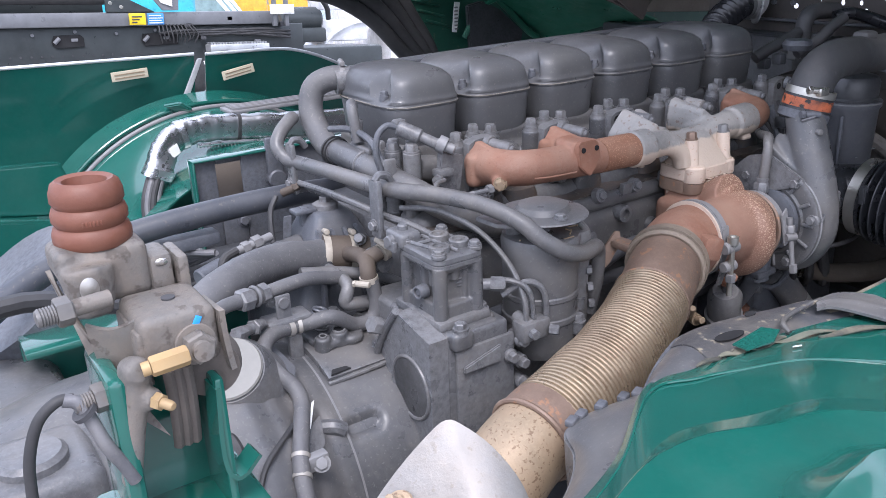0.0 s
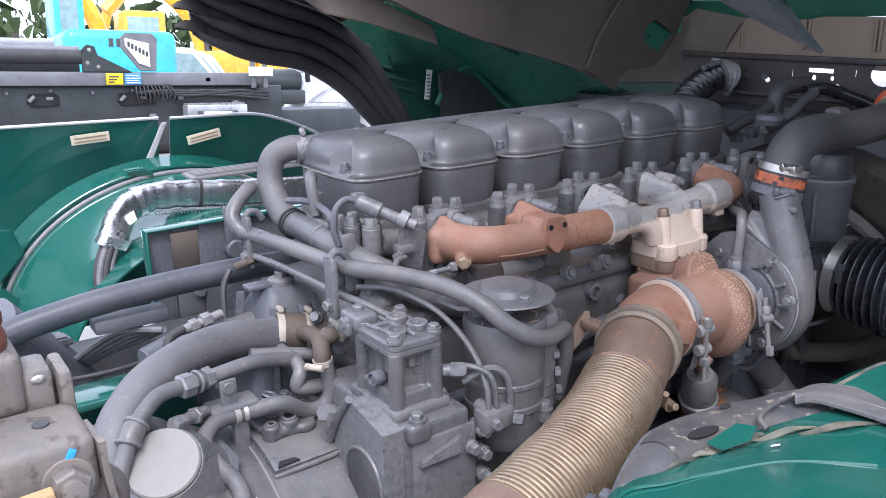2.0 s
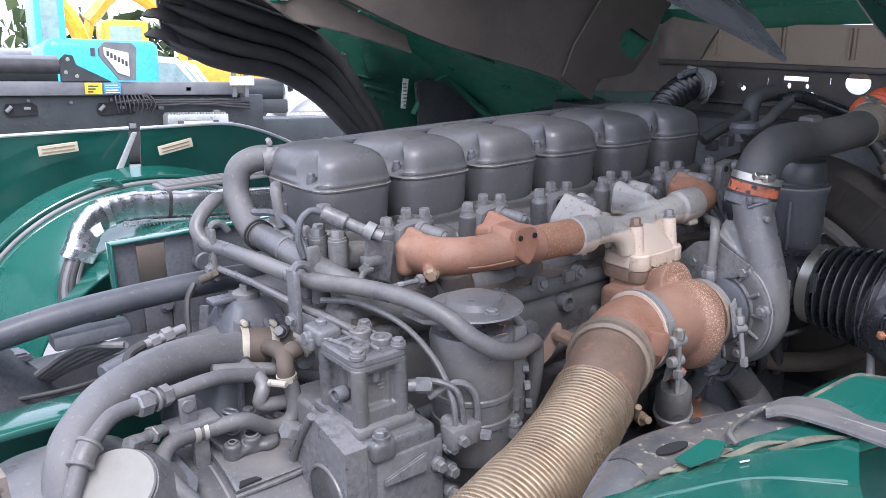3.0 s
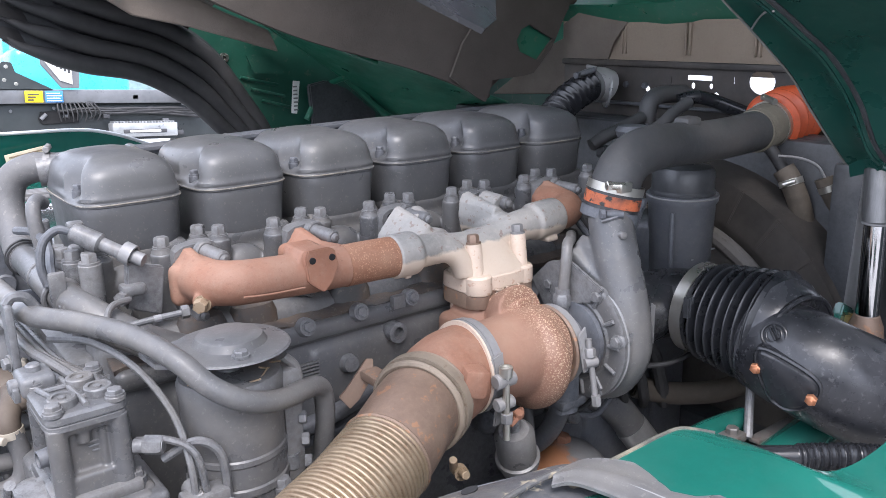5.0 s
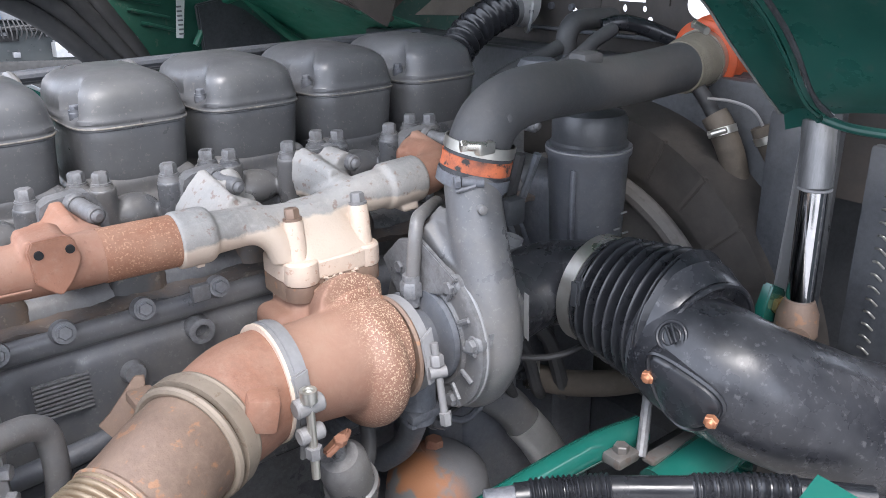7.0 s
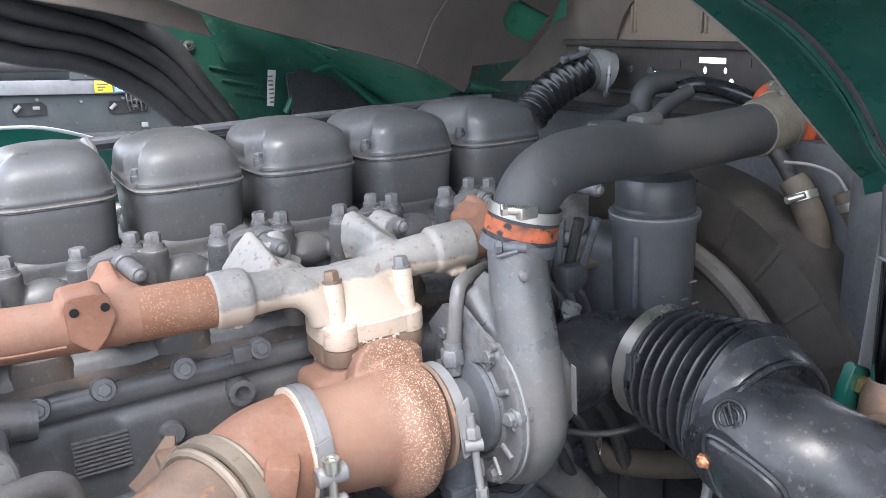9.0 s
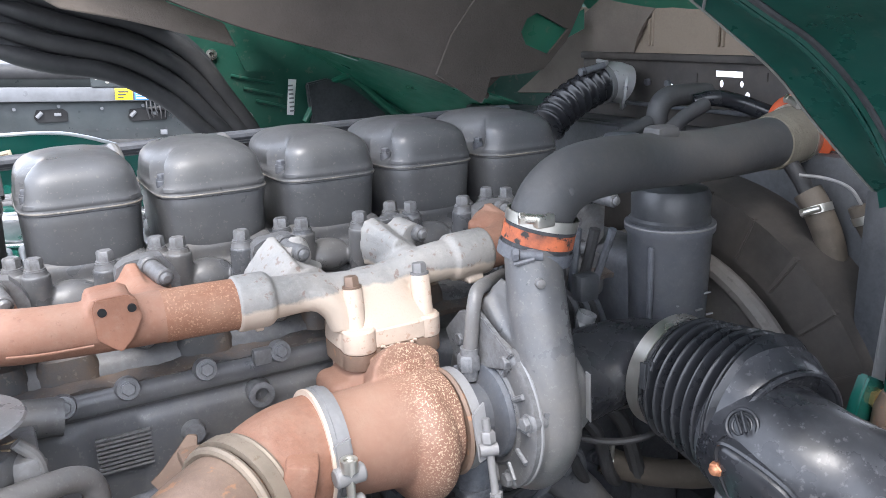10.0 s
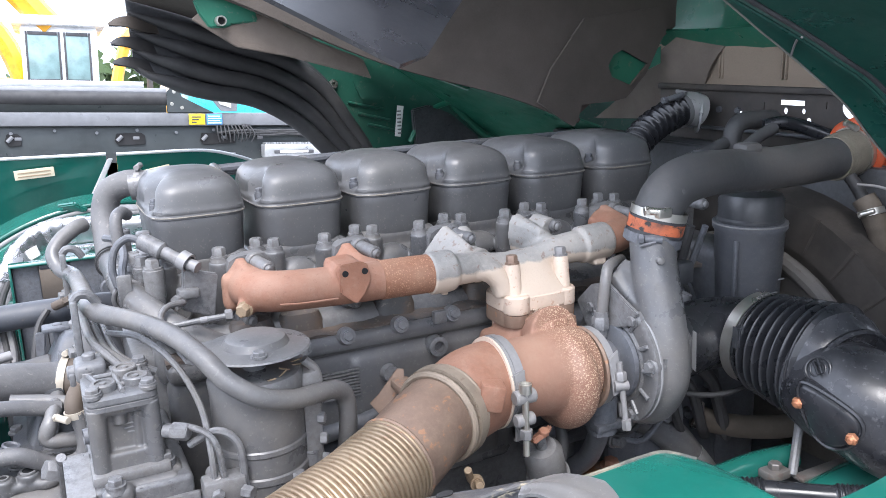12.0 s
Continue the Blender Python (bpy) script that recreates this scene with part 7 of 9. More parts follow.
part("clamp", hose_clamp((0.768, -0.095, 0.868), (0.7, -0.6, -0.2), 0.0215, 0.013, (-0.3, -0.5, 1)), steel, bh)
bh.matrix_basis = TRUCK @ Matrix.Translation(V(*bh["base"]) + V(-0.022, 0.01, -0.004))
act = thing("wastegate_actuator", (0.33, -0.19, 0.9), "small grey actuator can with rusty fixing lug", "actuator")
part("can", joined(lathe([(0, -0.05), (0.028, -0.05), (0.031, -0.03), (0.034, -0.028), (0.034, -0.02), (0.03, -0.018), (0.03, 0.03), (0.022, 0.042), (0, 0.044)], (0.342, -0.19, 0.925), (-0.35, -0.25, 0.9), 30), rod((0.33, -0.2, 0.955), (0.322, -0.207, 0.985), 0.008, 12)), grey, act)
part("lug", joined(plate([V(0.3, -0.228, 0.985), V(0.33, -0.222, 0.995), V(0.345, -0.205, 0.99), V(0.335, -0.195, 0.98), V(0.305, -0.21, 0.978)], 0.008, 0.002), hex_bolt((0.32, -0.218, 0.993), (0, -0.3, 1), 0.008, 0.008)), rust, act)
part("hose", tube([(0.36, -0.18, 0.9), (0.385, -0.17, 0.92), (0.39, -0.16, 0.96), (0.38, -0.15, 0.99)], 0.0095, 12), rubber, act)
dome = thing("fuel_filter_bowl", (0.54, -0.1, 0.75), "half rusty grey bowl with a rusty bolt", "filter bowl")
part("bowl", lathe([(0, -0.13), (0.075, -0.13), (0.078, -0.03), (0.068, 0.0), (0.045, 0.02), (0.015, 0.028), (0, 0.028)], (0.55, -0.1, 0.79), (0.1, -0.1, 1), 36), shader("half_rusted_grey", (0.13, 0.13, 0.135), 0.6, 0.0, (0.2, 0.19, 0.18), 0.3, 9.0, 90, 0.3, 0.0, (0.3, 0.13, 0.06), 1.6, 22, side=(0.015, -0.02)), dome)
part("bolt", hex_bolt((0.548, -0.084, 0.815), (0.1, -0.1, 1), 0.014, 0.016, 0.02), rust, dome, "rusty bolt")
part("bracket_pipe", tube([(0.4, -0.06, 0.9), (0.47, -0.05, 0.9), (0.56, -0.04, 0.92), (0.64, -0.05, 0.93)], 0.014, 12), grey_dark, dome)
low_case = thing("oil_cooler_case", (0.6, 0.0, 0.7), "dark grey oil cooler casting with bolts and hoses", "oil cooler")
part("case", joined(box((0.62, -0.07, 0.6), (0.82, 0.05, 1.0), 0.02, 3), box((0.56, -0.06, 0.75), (0.66, 0.05, 0.95), 0.015), box((0.4, -0.12, 0.55), (0.62, 0.05, 0.72), 0.03)), grey_dark, low_case)
for k in range(9):
    bx, bz = 0.6 + 0.026 * k, 0.97 - 0.05 * (k % 3)
    part("bolt", joined(rod((bx, -0.05, bz), (bx, -0.078, bz), 0.012, 12, 0.002), hex_bolt((bx, -0.078, bz), (0, -1, 0.1), 0.009, 0.008)), grey_dark, low_case)
for k in range(3):
    part("hose", tube([(0.6 + 0.05 * k, -0.09, 0.99), (0.64 + 0.05 * k, -0.12, 0.95), (0.66 + 0.06 * k, -0.12, 0.9 - 0.03 * k), (0.72 + 0.05 * k, -0.08, 0.82)], 0.008 + 0.002 * k, 10), rubber, low_case)
part("cable", tube([(0.62, -0.1, 0.96), (0.68, -0.16, 0.95), (0.74, -0.19, 0.96), (0.82, -0.18, 0.98)], 0.005, 8), rubber, low_case)
loom = thing("wiring_loom", (0.7, 0.0, 1.05), "dark wiring loom and small hoses behind the turbocharger", "wiring")
for k in range(7):
    part("wire", tube([(0.64 + 0.02 * k, 0.02 - 0.015 * k, 1.22), (0.66 + 0.015 * k, -0.03, 1.16 - 0.01 * k), (0.7 + 0.01 * k, -0.035, 1.1), (0.69 + 0.02 * k, -0.02, 1.0)], 0.006 + 0.001 * (k % 3), 8), rubber if k % 2 else grey_dark, loom)
part("connector", joined(box((0.7, -0.075, 1.12), (0.735, -0.05, 1.16), 0.006), box((0.66, -0.06, 1.18), (0.7, -0.035, 1.205), 0.006)), black, loom)
part("clip", joined(rod((0.7, -0.07, 1.085), (0.72, -0.08, 1.09), 0.012, 12), band((0.71, -0.075, 1.1), (0.3, -0.2, 1), 0.011, 0.012, 0.003, 14)), grey_light, loom)
clutter = thing("turbo_plumbing", (0.5, -0.1, 0.8), "dark oil return pipes and cables below the turbocharger", "pipes")
part("drain_pipe", tube([(0.465, -0.165, 0.96), (0.468, -0.15, 0.92), (0.47, -0.12, 0.87), (0.46, -0.08, 0.83)], 0.017, 16), grey_dark, clutter)
part("drain_flange", joined(box((0.44, -0.19, 0.948), (0.492, -0.14, 0.962), 0.004), hex_bolt((0.447, -0.18, 0.948), (0, 0, -1), 0.007, 0.008), hex_bolt((0.485, -0.15, 0.948), (0, 0, -1), 0.007, 0.008)), grey_dark, clutter)
for k in range(5):
    part("cable", tube([(0.38 + 0.03 * k, -0.05, 0.98 - 0.01 * k), (0.44 + 0.03 * k, -0.09 - 0.012 * k, 0.94 - 0.014 * k), (0.52 + 0.03 * k, -0.1 - 0.01 * k, 0.93 + 0.012 * (k % 3)), (0.6 + 0.03 * k, -0.07, 0.9 - 0.02 * k), (0.66 + 0.02 * k, -0.06, 0.84)], 0.0045 + 0.001 * (k % 3), 8), rubber if k % 2 else grey_dark, clutter)
for k, (qx, qy, qz) in enumerate(((0.5, -0.115, 0.945), (0.57, -0.1, 0.915), (0.61, -0.095, 0.955), (0.53, -0.12, 0.885), (0.64, -0.11, 0.9))):
    part("fitting", joined(hex_bolt((qx, qy, qz), (0.3, -1, 0.2 * (k % 2)), 0.011, 0.014), rod((qx, qy + 0.03, qz), (qx, qy, qz), 0.014, 14, 0.002)), grey if k % 2 else grey_dark, clutter)
frame_green = thing("green_front_member", (0.6, -0.33, 0.8), "green painted front member with struts", "front member")
part("tube", tube([(0.4, -0.29, 0.86), (0.5, -0.305, 0.885), (0.62, -0.32, 0.905), (0.7, -0.335, 0.91)], 0.02, 16), green, frame_green)
part("cross_tube", joined(tube([(0.66, -0.4, 0.87), (0.76, -0.41, 0.89), (0.9, -0.4, 0.9)], 0.032, 18), box((0.5, -0.42, 0.82), (0.85, -0.36, 0.85), 0.01)), green, frame_green)
part("stay_rod", rod((0.72, -0.33, 0.985), (0.66, -0.37, 0.905), 0.007, 10), grey, frame_green)
part("corroded_bracket", joined(box((0.62, -0.37, 0.9), (0.66, -0.34, 0.915), 0.004), box((0.66, -0.39, 0.9), (0.76, -0.37, 0.908), 0.003), hex_bolt((0.64, -0.355, 0.915), (0, 0, 1), 0.01, 0.01)), bracket_grey, frame_green)
part("valve", joined(rod((0.77, -0.43, 0.86), (0.8, -0.45, 0.845), 0.016, 14, 0.002), hex_bolt((0.8, -0.45, 0.845), (0.8, -0.5, -0.3), 0.014, 0.014)), green, frame_green)
part("yellow_tag", box((0.86, -0.52, 0.88), (0.9, -0.5, 0.9), 0.002), yellow_sign, frame_green)
corr = thing("corrugated_conduit", (0.6, -0.45, 0.9), "black plastic conduit with two corrugated stretches", "conduit")
CC = [(0.47, -0.345, 0.922), (0.51, -0.372, 0.925), (0.56, -0.406, 0.925), (0.62, -0.455, 0.925), (0.7, -0.52, 0.925), (0.78, -0.6, 0.92)]
part("conduit", tube(CC, 0.017, 18, 60, radius_at=lambda u, s: 0.0165 + (0.0035 * (0.5 + 0.5 * math.sin(2 * math.pi * s / 0.0062)) if (0.04 < u < 0.27 or 0.5 < u < 0.8) else 0.0)), black_gloss, corr)
part("end_cap", rod((0.44, -0.325, 0.918), (0.475, -0.348, 0.922), 0.014, 14, 0.002), grey_dark, corr)

# ---- far wing and what lies before it ----
far_wing = thing("far_wing", (-0.2, 1.3, 0.8), "dark green painted far wing in two halves with pale stickers", "wing")


def wing_top(x):
    return 1.305 - 0.03 * (x + 0.5) - (0.9 * max(0.0, x - 0.12) ** 1.7)


part("rear_panel", sheet(lambda u, v: (-1.1 + 0.99 * u, 1.27 + 0.05 * math.sin(math.pi * v) - 0.02 * v, 0.75 + (wing_top(-1.1 + 0.99 * u) - 0.75) * v), 24, 10, 0.004), green, far_wing)
# near-white colour paints in the highlight along the wing's rims
edge_highlight = shader("wing_edge_highlight", (0.6, 0.62, 0.62), 0.4, 0.3, (0.4, 0.4, 0.4), 0.3, 20.0)
part("rear_rim", tube([(-1.1 + 0.99 * k / 6, 1.247, wing_top(-1.1 + 0.99 * k / 6)) for k in range(7)], 0.0045, 8), edge_highlight, far_wing, "upper edge, its highlight put into the colour")
part("front_panel", sheet(lambda u, v: (-0.085 + 0.5 * u, 1.25 + 0.05 * math.sin(math.pi * v) - 0.02 * v, 0.75 + (wing_top(-0.085 + 0.5 * u) - 0.75) * v), 24, 10, 0.004), green, far_wing)
part("front_rim", tube([(-0.085 + 0.5 * k / 8, 1.227, wing_top(-0.085 + 0.5 * k / 8)) for k in range(9)], 0.0045, 8), edge_highlight, far_wing, "upper edge, its highlight put into the colour")
joint_alu = shader("pale_joint_alu", (0.55, 0.56, 0.57), 0.45, 0.3, (0.35, 0.35, 0.35), 0.3, 12.0, 80, 0.1)
part("joint_strip", plate([V(-0.108, 1.225, 1.283), V(-0.094, 1.225, 1.283), V(-0.165, 1.225, 1.145), V(-0.185, 1.225, 1.145)], 0.008, 0.002), joint_alu, far_wing, "pale joint strip")
for name, p0, tip in (("sticker", (-0.335, 1.246, 1.245), 2), ("sticker", (-0.045, 1.226, 1.222), 9)):
    st = part(name, box(Vector(p0), Vector(p0) + V(0.095, 0.003, 0.025), 0.001, 1, Matrix.Rotation(radians(-tip), 3, "Y")), sticker, far_wing, "aged cream sticker with unreadable print")
    for k in range(2):
        part("print_bar", box(Vector(p0) + V(0.008, -0.0015, 0.006 + 0.009 * k), Vector(p0) + V(0.086, -0.0005, 0.009 + 0.009 * k), 0.0, 1, Matrix.Rotation(radians(-tip), 3, "Y")), tan_dirty, st)
arch = thing("wheel_arch_liner", (-0.3, 1.05, 0.8), "green wheel arch liner with three pale ribs", "wheel arch")


def arch_at(a, r):
    return V(-0.13 + 0.42 * r * math.cos(a), 0, 0.8 + 0.345 * r * math.sin(a))


part("rim_panel", sheet(lambda u, v: arch_at(radians(60 + 130 * u), 1.14 - 0.06 * v) + V(0, 1.22 - 0.08 * v, 0), 30, 4, 0.004), green, arch)
part("inner_sheet", sheet(lambda u, v: arch_at(radians(50 + 145 * u), 1.08 - 0.17 * min(1.0, 1.5 * v) - 0.01 * v) + V(0, 1.15 - 0.42 * v, 0), 40, 12, 0.004), green, arch)
for k in range(3):
    part("rib", tube([arch_at(radians(55 + 16 * j), 1.1 - 0.03 * k) + V(0, 1.13 - 0.016 * k, 0) for j in range(9)], 0.006, 10, 5), grey_light if k == 1 else green, arch)
part("clip", plate([V(-0.25, 1.12, 1.185), V(-0.21, 1.1, 1.19), V(-0.18, 1.1, 1.17), V(-0.2, 1.12, 1.155)], 0.012, 0.003), green, arch)
part("rear_lobe", joined(plate([V(-0.66, 1.1, 1.1), V(-0.52, 1.1, 1.09), V(-0.5, 1.1, 1.02), V(-0.56, 1.1, 0.96), V(-0.68, 1.1, 0.98)], 0.03, 0.006), plate([V(-0.75, 1.05, 1.0), V(-0.56, 1.05, 0.96), V(-0.5, 1.05, 0.88), V(-0.6, 1.05, 0.8), V(-0.8, 1.05, 0.85)], 0.03, 0.006)), green, arch)

foil_duct = thing("foil_wrapped_loom", (-0.2, 0.9, 1.1), "silver foil wrapped cable loom with black ties", "cable loom")


def foil_loop(c, tilt, hw, hh, seed):
    """One oblong section of the wrapped duct, creased by its own seed."""
    rnd = random.Random(seed)
    up = V(-math.sin(tilt), 0, math.cos(tilt))
    return [Vector(c) + V(0, p.x, 0) * (1 + rnd.uniform(-0.02, 0.02)) + up * (p.y * (1 + rnd.uniform(-0.025, 0.025))) for p in squircle(0, 0, 0, hw, hh, 3.6, 28)]


DUCT = smooth_line([(-0.362, 0.83, 1.085), (-0.345, 0.845, 1.118), (-0.315, 0.87, 1.145), (-0.275, 0.89, 1.158), (-0.23, 0.9, 1.161), (-0.17, 0.905, 1.156), (-0.09, 0.905, 1.146), (0.0, 0.91, 1.136), (0.12, 0.915, 1.124), (0.3, 0.92, 1.108)], 7)
TILT = [math.atan2((DUCT[min(k + 1, len(DUCT) - 1)] - DUCT[max(k - 1, 0)]).z, (DUCT[min(k + 1, len(DUCT) - 1)] - DUCT[max(k - 1, 0)]).x) for k in range(len(DUCT))]
part("foil", loft([foil_loop(q, TILT[k], 0.024 - 0.0008 * math.sin(1.7 * k), 0.031 + 0.0008 * math.sin(2.1 * k) + 0.001 * math.sin(0.9 * k), k) for k, q in enumerate(DUCT)]), foil, foil_duct)
for k, wide in ((1, 0.006), (20, 0.008), (38, 0.004)):
    part("tie", loft([foil_loop(DUCT[k] + V(dx, 0, dx * math.tan(max(-1.0, min(1.0, TILT[k])))), TILT[k], 0.0255, 0.034, 99) for dx in (-wide, wide)]), rubber if k == 38 else foil, foil_duct)
part("paper_label", plate([V(-0.327, 0.835, 1.14), V(-0.305, 0.845, 1.148), V(-0.3, 0.842, 1.126), V(-0.322, 0.832, 1.118)], 0.002), white_plastic, foil_duct, "white paper label")
part("foil_seam", tube([(-0.25, 0.872, 1.128), (-0.17, 0.878, 1.123), (-0.09, 0.88, 1.114), (0.0, 0.885, 1.104), (0.12, 0.89, 1.092)], 0.0045, 8), foil, foil_duct)
for k in range(30):
    part("stitch", rod((-0.245 + 0.0085 * k, 0.874 + 0.0004 * k, 1.1295 - 0.00085 * k), (-0.242 + 0.0085 * k, 0.872 + 0.0004 * k, 1.1215 - 0.00085 * k), 0.0018, 6), braid, foil_duct)
for k in range(8):
    a = k * 2 * math.pi / 8
    o = V(0.016 * math.cos(a), 0.014 * math.sin(a), 0)
    part("conduit", tube([V(-0.35, 0.838, 1.11) + o, V(-0.372, 0.825, 1.075) + o, V(-0.388, 0.815, 1.04) + o, V(-0.395, 0.8, 1.0) + o, V(-0.39, 0.74, 0.93) + o, V(-0.41 - 0.02 * (k % 3), 0.68, 0.86) + o * 2], 0.0075, 10), braid if k % 2 else rubber, foil_duct)
part("tie", joined(band((-0.395, 0.8, 1.0), (0, 0.2, 1), 0.028, 0.007, 0.002, 24), rod((-0.43, 0.785, 1.0), (-0.42, 0.79, 1.0), 0.006, 8)), rubber, foil_duct)
part("upper_tray", joined(box((-0.13, 0.96, 1.17), (0.32, 1.04, 1.18), 0.004), *[box((-0.12, 0.965 + 0.016 * k, 1.18), (0.32, 0.972 + 0.016 * k, 1.186), 0.001) for k in range(4)]), grey_light, foil_duct)

bracket_plate = thing("frame_bracket", (-0.2, 0.6, 1.0), "dark grey frame bracket with rectangular window", "bracket")


def framed(x0, x1, z0, z1, wx0, wx1, wz0, wz1, y, th):
    return joined(box((x0, y, z0), (wx0, y + th, z1), 0.004), box((wx1, y, z0), (x1, y + th, z1), 0.004), box((wx0, y, wz1), (wx1, y + th, z1), 0.004), box((wx0, y, z0), (wx1, y + th, wz0), 0.004))


part("plate", framed(-0.352, 0.0, 0.95, 1.16, -0.305, -0.25, 1.06, 1.148, 0.59, 0.012), grey_dark, bracket_plate)
part("rim", joined(box((-0.357, 0.575, 0.95), (-0.352, 0.61, 1.165), 0.002), box((-0.357, 0.575, 1.161), (0.0, 0.61, 1.166), 0.002)), green, bracket_plate)
part("inner", box((-0.32, 0.65, 1.0), (-0.22, 0.66, 1.15), 0.004), felt_mid, bracket_plate)
part("hanger", joined(box((-0.2, 0.57, 1.09), (-0.165, 0.585, 1.19), 0.006), rod((-0.182, 0.565, 1.1), (-0.182, 0.59, 1.1), 0.02, 18, 0.003)), grey_dark, bracket_plate)
for bx, bz in ((-0.32, 1.06), (-0.26, 1.02), (-0.15, 1.06), (-0.05, 1.12)):
    part("bolt", hex_bolt((bx, 0.588, bz), (0, -1, 0), 0.011, 0.009, 0.015), grey_dark, bracket_plate)
rail = thing("chassis_rail", (-0.3, 0.4, 0.7), "green and black chassis frame under the engine", "chassis frame")
part("far_rail", box((-1.6, 0.5, 0.68), (1.05, 0.58, 0.98), 0.01), black, rail)
part("near_rail", box((-1.6, -0.34, 0.55), (1.05, -0.26, 0.8), 0.01), black, rail)
part("green_flange", joined(box((-0.75, 0.22, 1.0), (-0.38, 0.3, 1.012), 0.003), box((-0.75, 0.29, 0.85), (-0.38, 0.3, 1.0), 0.003)), green, rail)
part("cross_member", box((-0.75, -0.34, 0.2), (-0.65, 0.58, 0.75), 0.02), black, rail)
part("gearbox_cradle", box((-0.6, -0.3, 0.2), (-0.4, 0.55, 0.42), 0.02), black, rail)
part("front_cross_member", box((0.93, -0.34, 0.5), (1.03, 0.58, 0.75), 0.02), black, rail)
part("mount", box((0.2, -0.3, 0.52), (0.35, 0.06, 0.62), 0.02), black, rail)
gearbox_side = thing("gearbox_side_parts", (-0.75, 0.0, 0.7), "grey gearbox casting with ribs and cables", "gearbox")
part("case", joined(box((-1.2, -0.12, 0.5), (-0.7, 0.4, 0.97), 0.04, 4), box((-0.86, -0.16, 0.85), (-0.72, -0.02, 1.02), 0.02, 3), rod((-0.79, -0.1, 1.0), (-0.79, -0.1, 1.035), 0.04, 20, 0.006)), grey, gearbox_side)
for k in range(4):
    part("rib", box((-1.0 + 0.07 * k, -0.14, 0.7), (-0.985 + 0.07 * k, -0.1, 0.95), 0.004), grey, gearbox_side)
for k in range(3):
    part("cable", tube([(-0.98, -0.1 - 0.02 * k, 0.85), (-0.9, -0.25, 1.0 + 0.02 * k), (-0.84, -0.33 - 0.02 * k, 1.09), (-0.78, -0.36, 1.02), (-0.72, -0.38, 0.9)], 0.007, 10), rubber, gearbox_side)
for k in range(5):
    part("bundle_cable", tube([(-0.62 + 0.01 * k, 0.45, 0.95), (-0.55 + 0.012 * k, 0.42, 1.0), (-0.48 + 0.012 * k, 0.36, 1.06 - 0.005 * k), (-0.42, 0.3, 1.07)], 0.006, 8), braid, gearbox_side)
part("cable_tray", joined(plate([V(-0.655, 0.41, 1.04), V(-0.625, 0.41, 1.055), V(-0.54, 0.43, 1.045), V(-0.53, 0.43, 1.03), V(-0.64, 0.41, 1.025)], 0.04, 0.004), hex_bolt((-0.645, 0.388, 1.035), (0, -1, 0), 0.009, 0.006)), grey_dark, gearbox_side)
part("thin_wire", tube([(-0.62, 0.385, 1.02), (-0.6, 0.36, 1.005), (-0.55, 0.34, 1.005), (-0.49, 0.32, 1.012), (-0.44, 0.29, 1.03)], 0.004, 8), rubber, gearbox_side)
part("clip_rail", box((-0.52, 0.32, 1.075), (-0.4, 0.36, 1.1), 0.006), grey_dark, gearbox_side)
part("plug", joined(rod((-0.47, 0.25, 1.05), (-0.42, 0.27, 1.055), 0.016, 14, 0.003), tube([(-0.42, 0.27, 1.055), (-0.36, 0.26, 1.06), (-0.32, 0.25, 1.075)], 0.009, 10)), grey_dark, gearbox_side)
part("tank", lathe([(0, 0), (0.12, 0), (0.14, 0.05), (0.14, 0.3), (0, 0.32)], (-0.55, 0.46, 0.8), (-0.6, -0.1, 0.8), 30), grey_dark, gearbox_side)

# ---- near wing ----
near_wing = thing("near_wing", (0.0, -0.6, 0.9), "glossy green near wing with worn black edge trim", "wing")


def crease(z, *xy):
    """A fold line of the pressed panel, evenly divided."""
    pts = smooth_line([(x, y, z) for x, y in xy], 8)
    return lambda u: V(*pts[min(int(u * (len(pts) - 1)), len(pts) - 2)]).lerp(V(*pts[min(int(u * (len(pts) - 1)), len(pts) - 2) + 1]), u * (len(pts) - 1) - min(int(u * (len(pts) - 1)), len(pts) - 2))


# fold lines of the panel from the engine side outwards
inner_fold = crease(1.092, (-0.463, -0.619), (-0.328, -0.571), (-0.205, -0.495), (-0.128, -0.501), (-0.039, -0.502), (0.058, -0.514), (0.225, -0.554))
high_fold = crease(1.101, (-0.480, -0.643), (-0.346, -0.592), (-0.223, -0.516), (-0.159, -0.528), (-0.105, -0.545), (-0.024, -0.579), (0.049, -0.646))
foot_fold = crease(1.117, (-0.492, -0.671), (-0.363, -0.625), (-0.287, -0.599), (-0.244, -0.607), (-0.199, -0.626), (-0.114, -0.651), (-0.044, -0.705))
lip_fold = crease(1.124, (-0.495, -0.681), (-0.359, -0.627), (-0.302, -0.619), (-0.262, -0.628), (-0.210, -0.653), (-0.138, -0.671), (-0.068, -0.728))
hollow_fold = crease(1.121, (-0.468, -0.712), (-0.376, -0.685), (-0.331, -0.682), (-0.284, -0.687), (-0.235, -0.704), (-0.172, -0.713), (-0.101, -0.756))
crown_fold = crease(1.141, (-0.422, -0.769), (-0.353, -0.761), (-0.308, -0.760), (-0.265, -0.754), (-0.221, -0.748), (-0.182, -0.748), (-0.144, -0.791))
outer_fold = crease(1.110, (-0.405, -0.817), (-0.342, -0.812), (-0.295, -0.810), (-0.244, -0.809), (-0.203, -0.814), (-0.167, -0.823), (-0.108, -0.849))
FOLDS = (inner_fold, high_fold, foot_fold, lip_fold, hollow_fold, crown_fold, outer_fold)


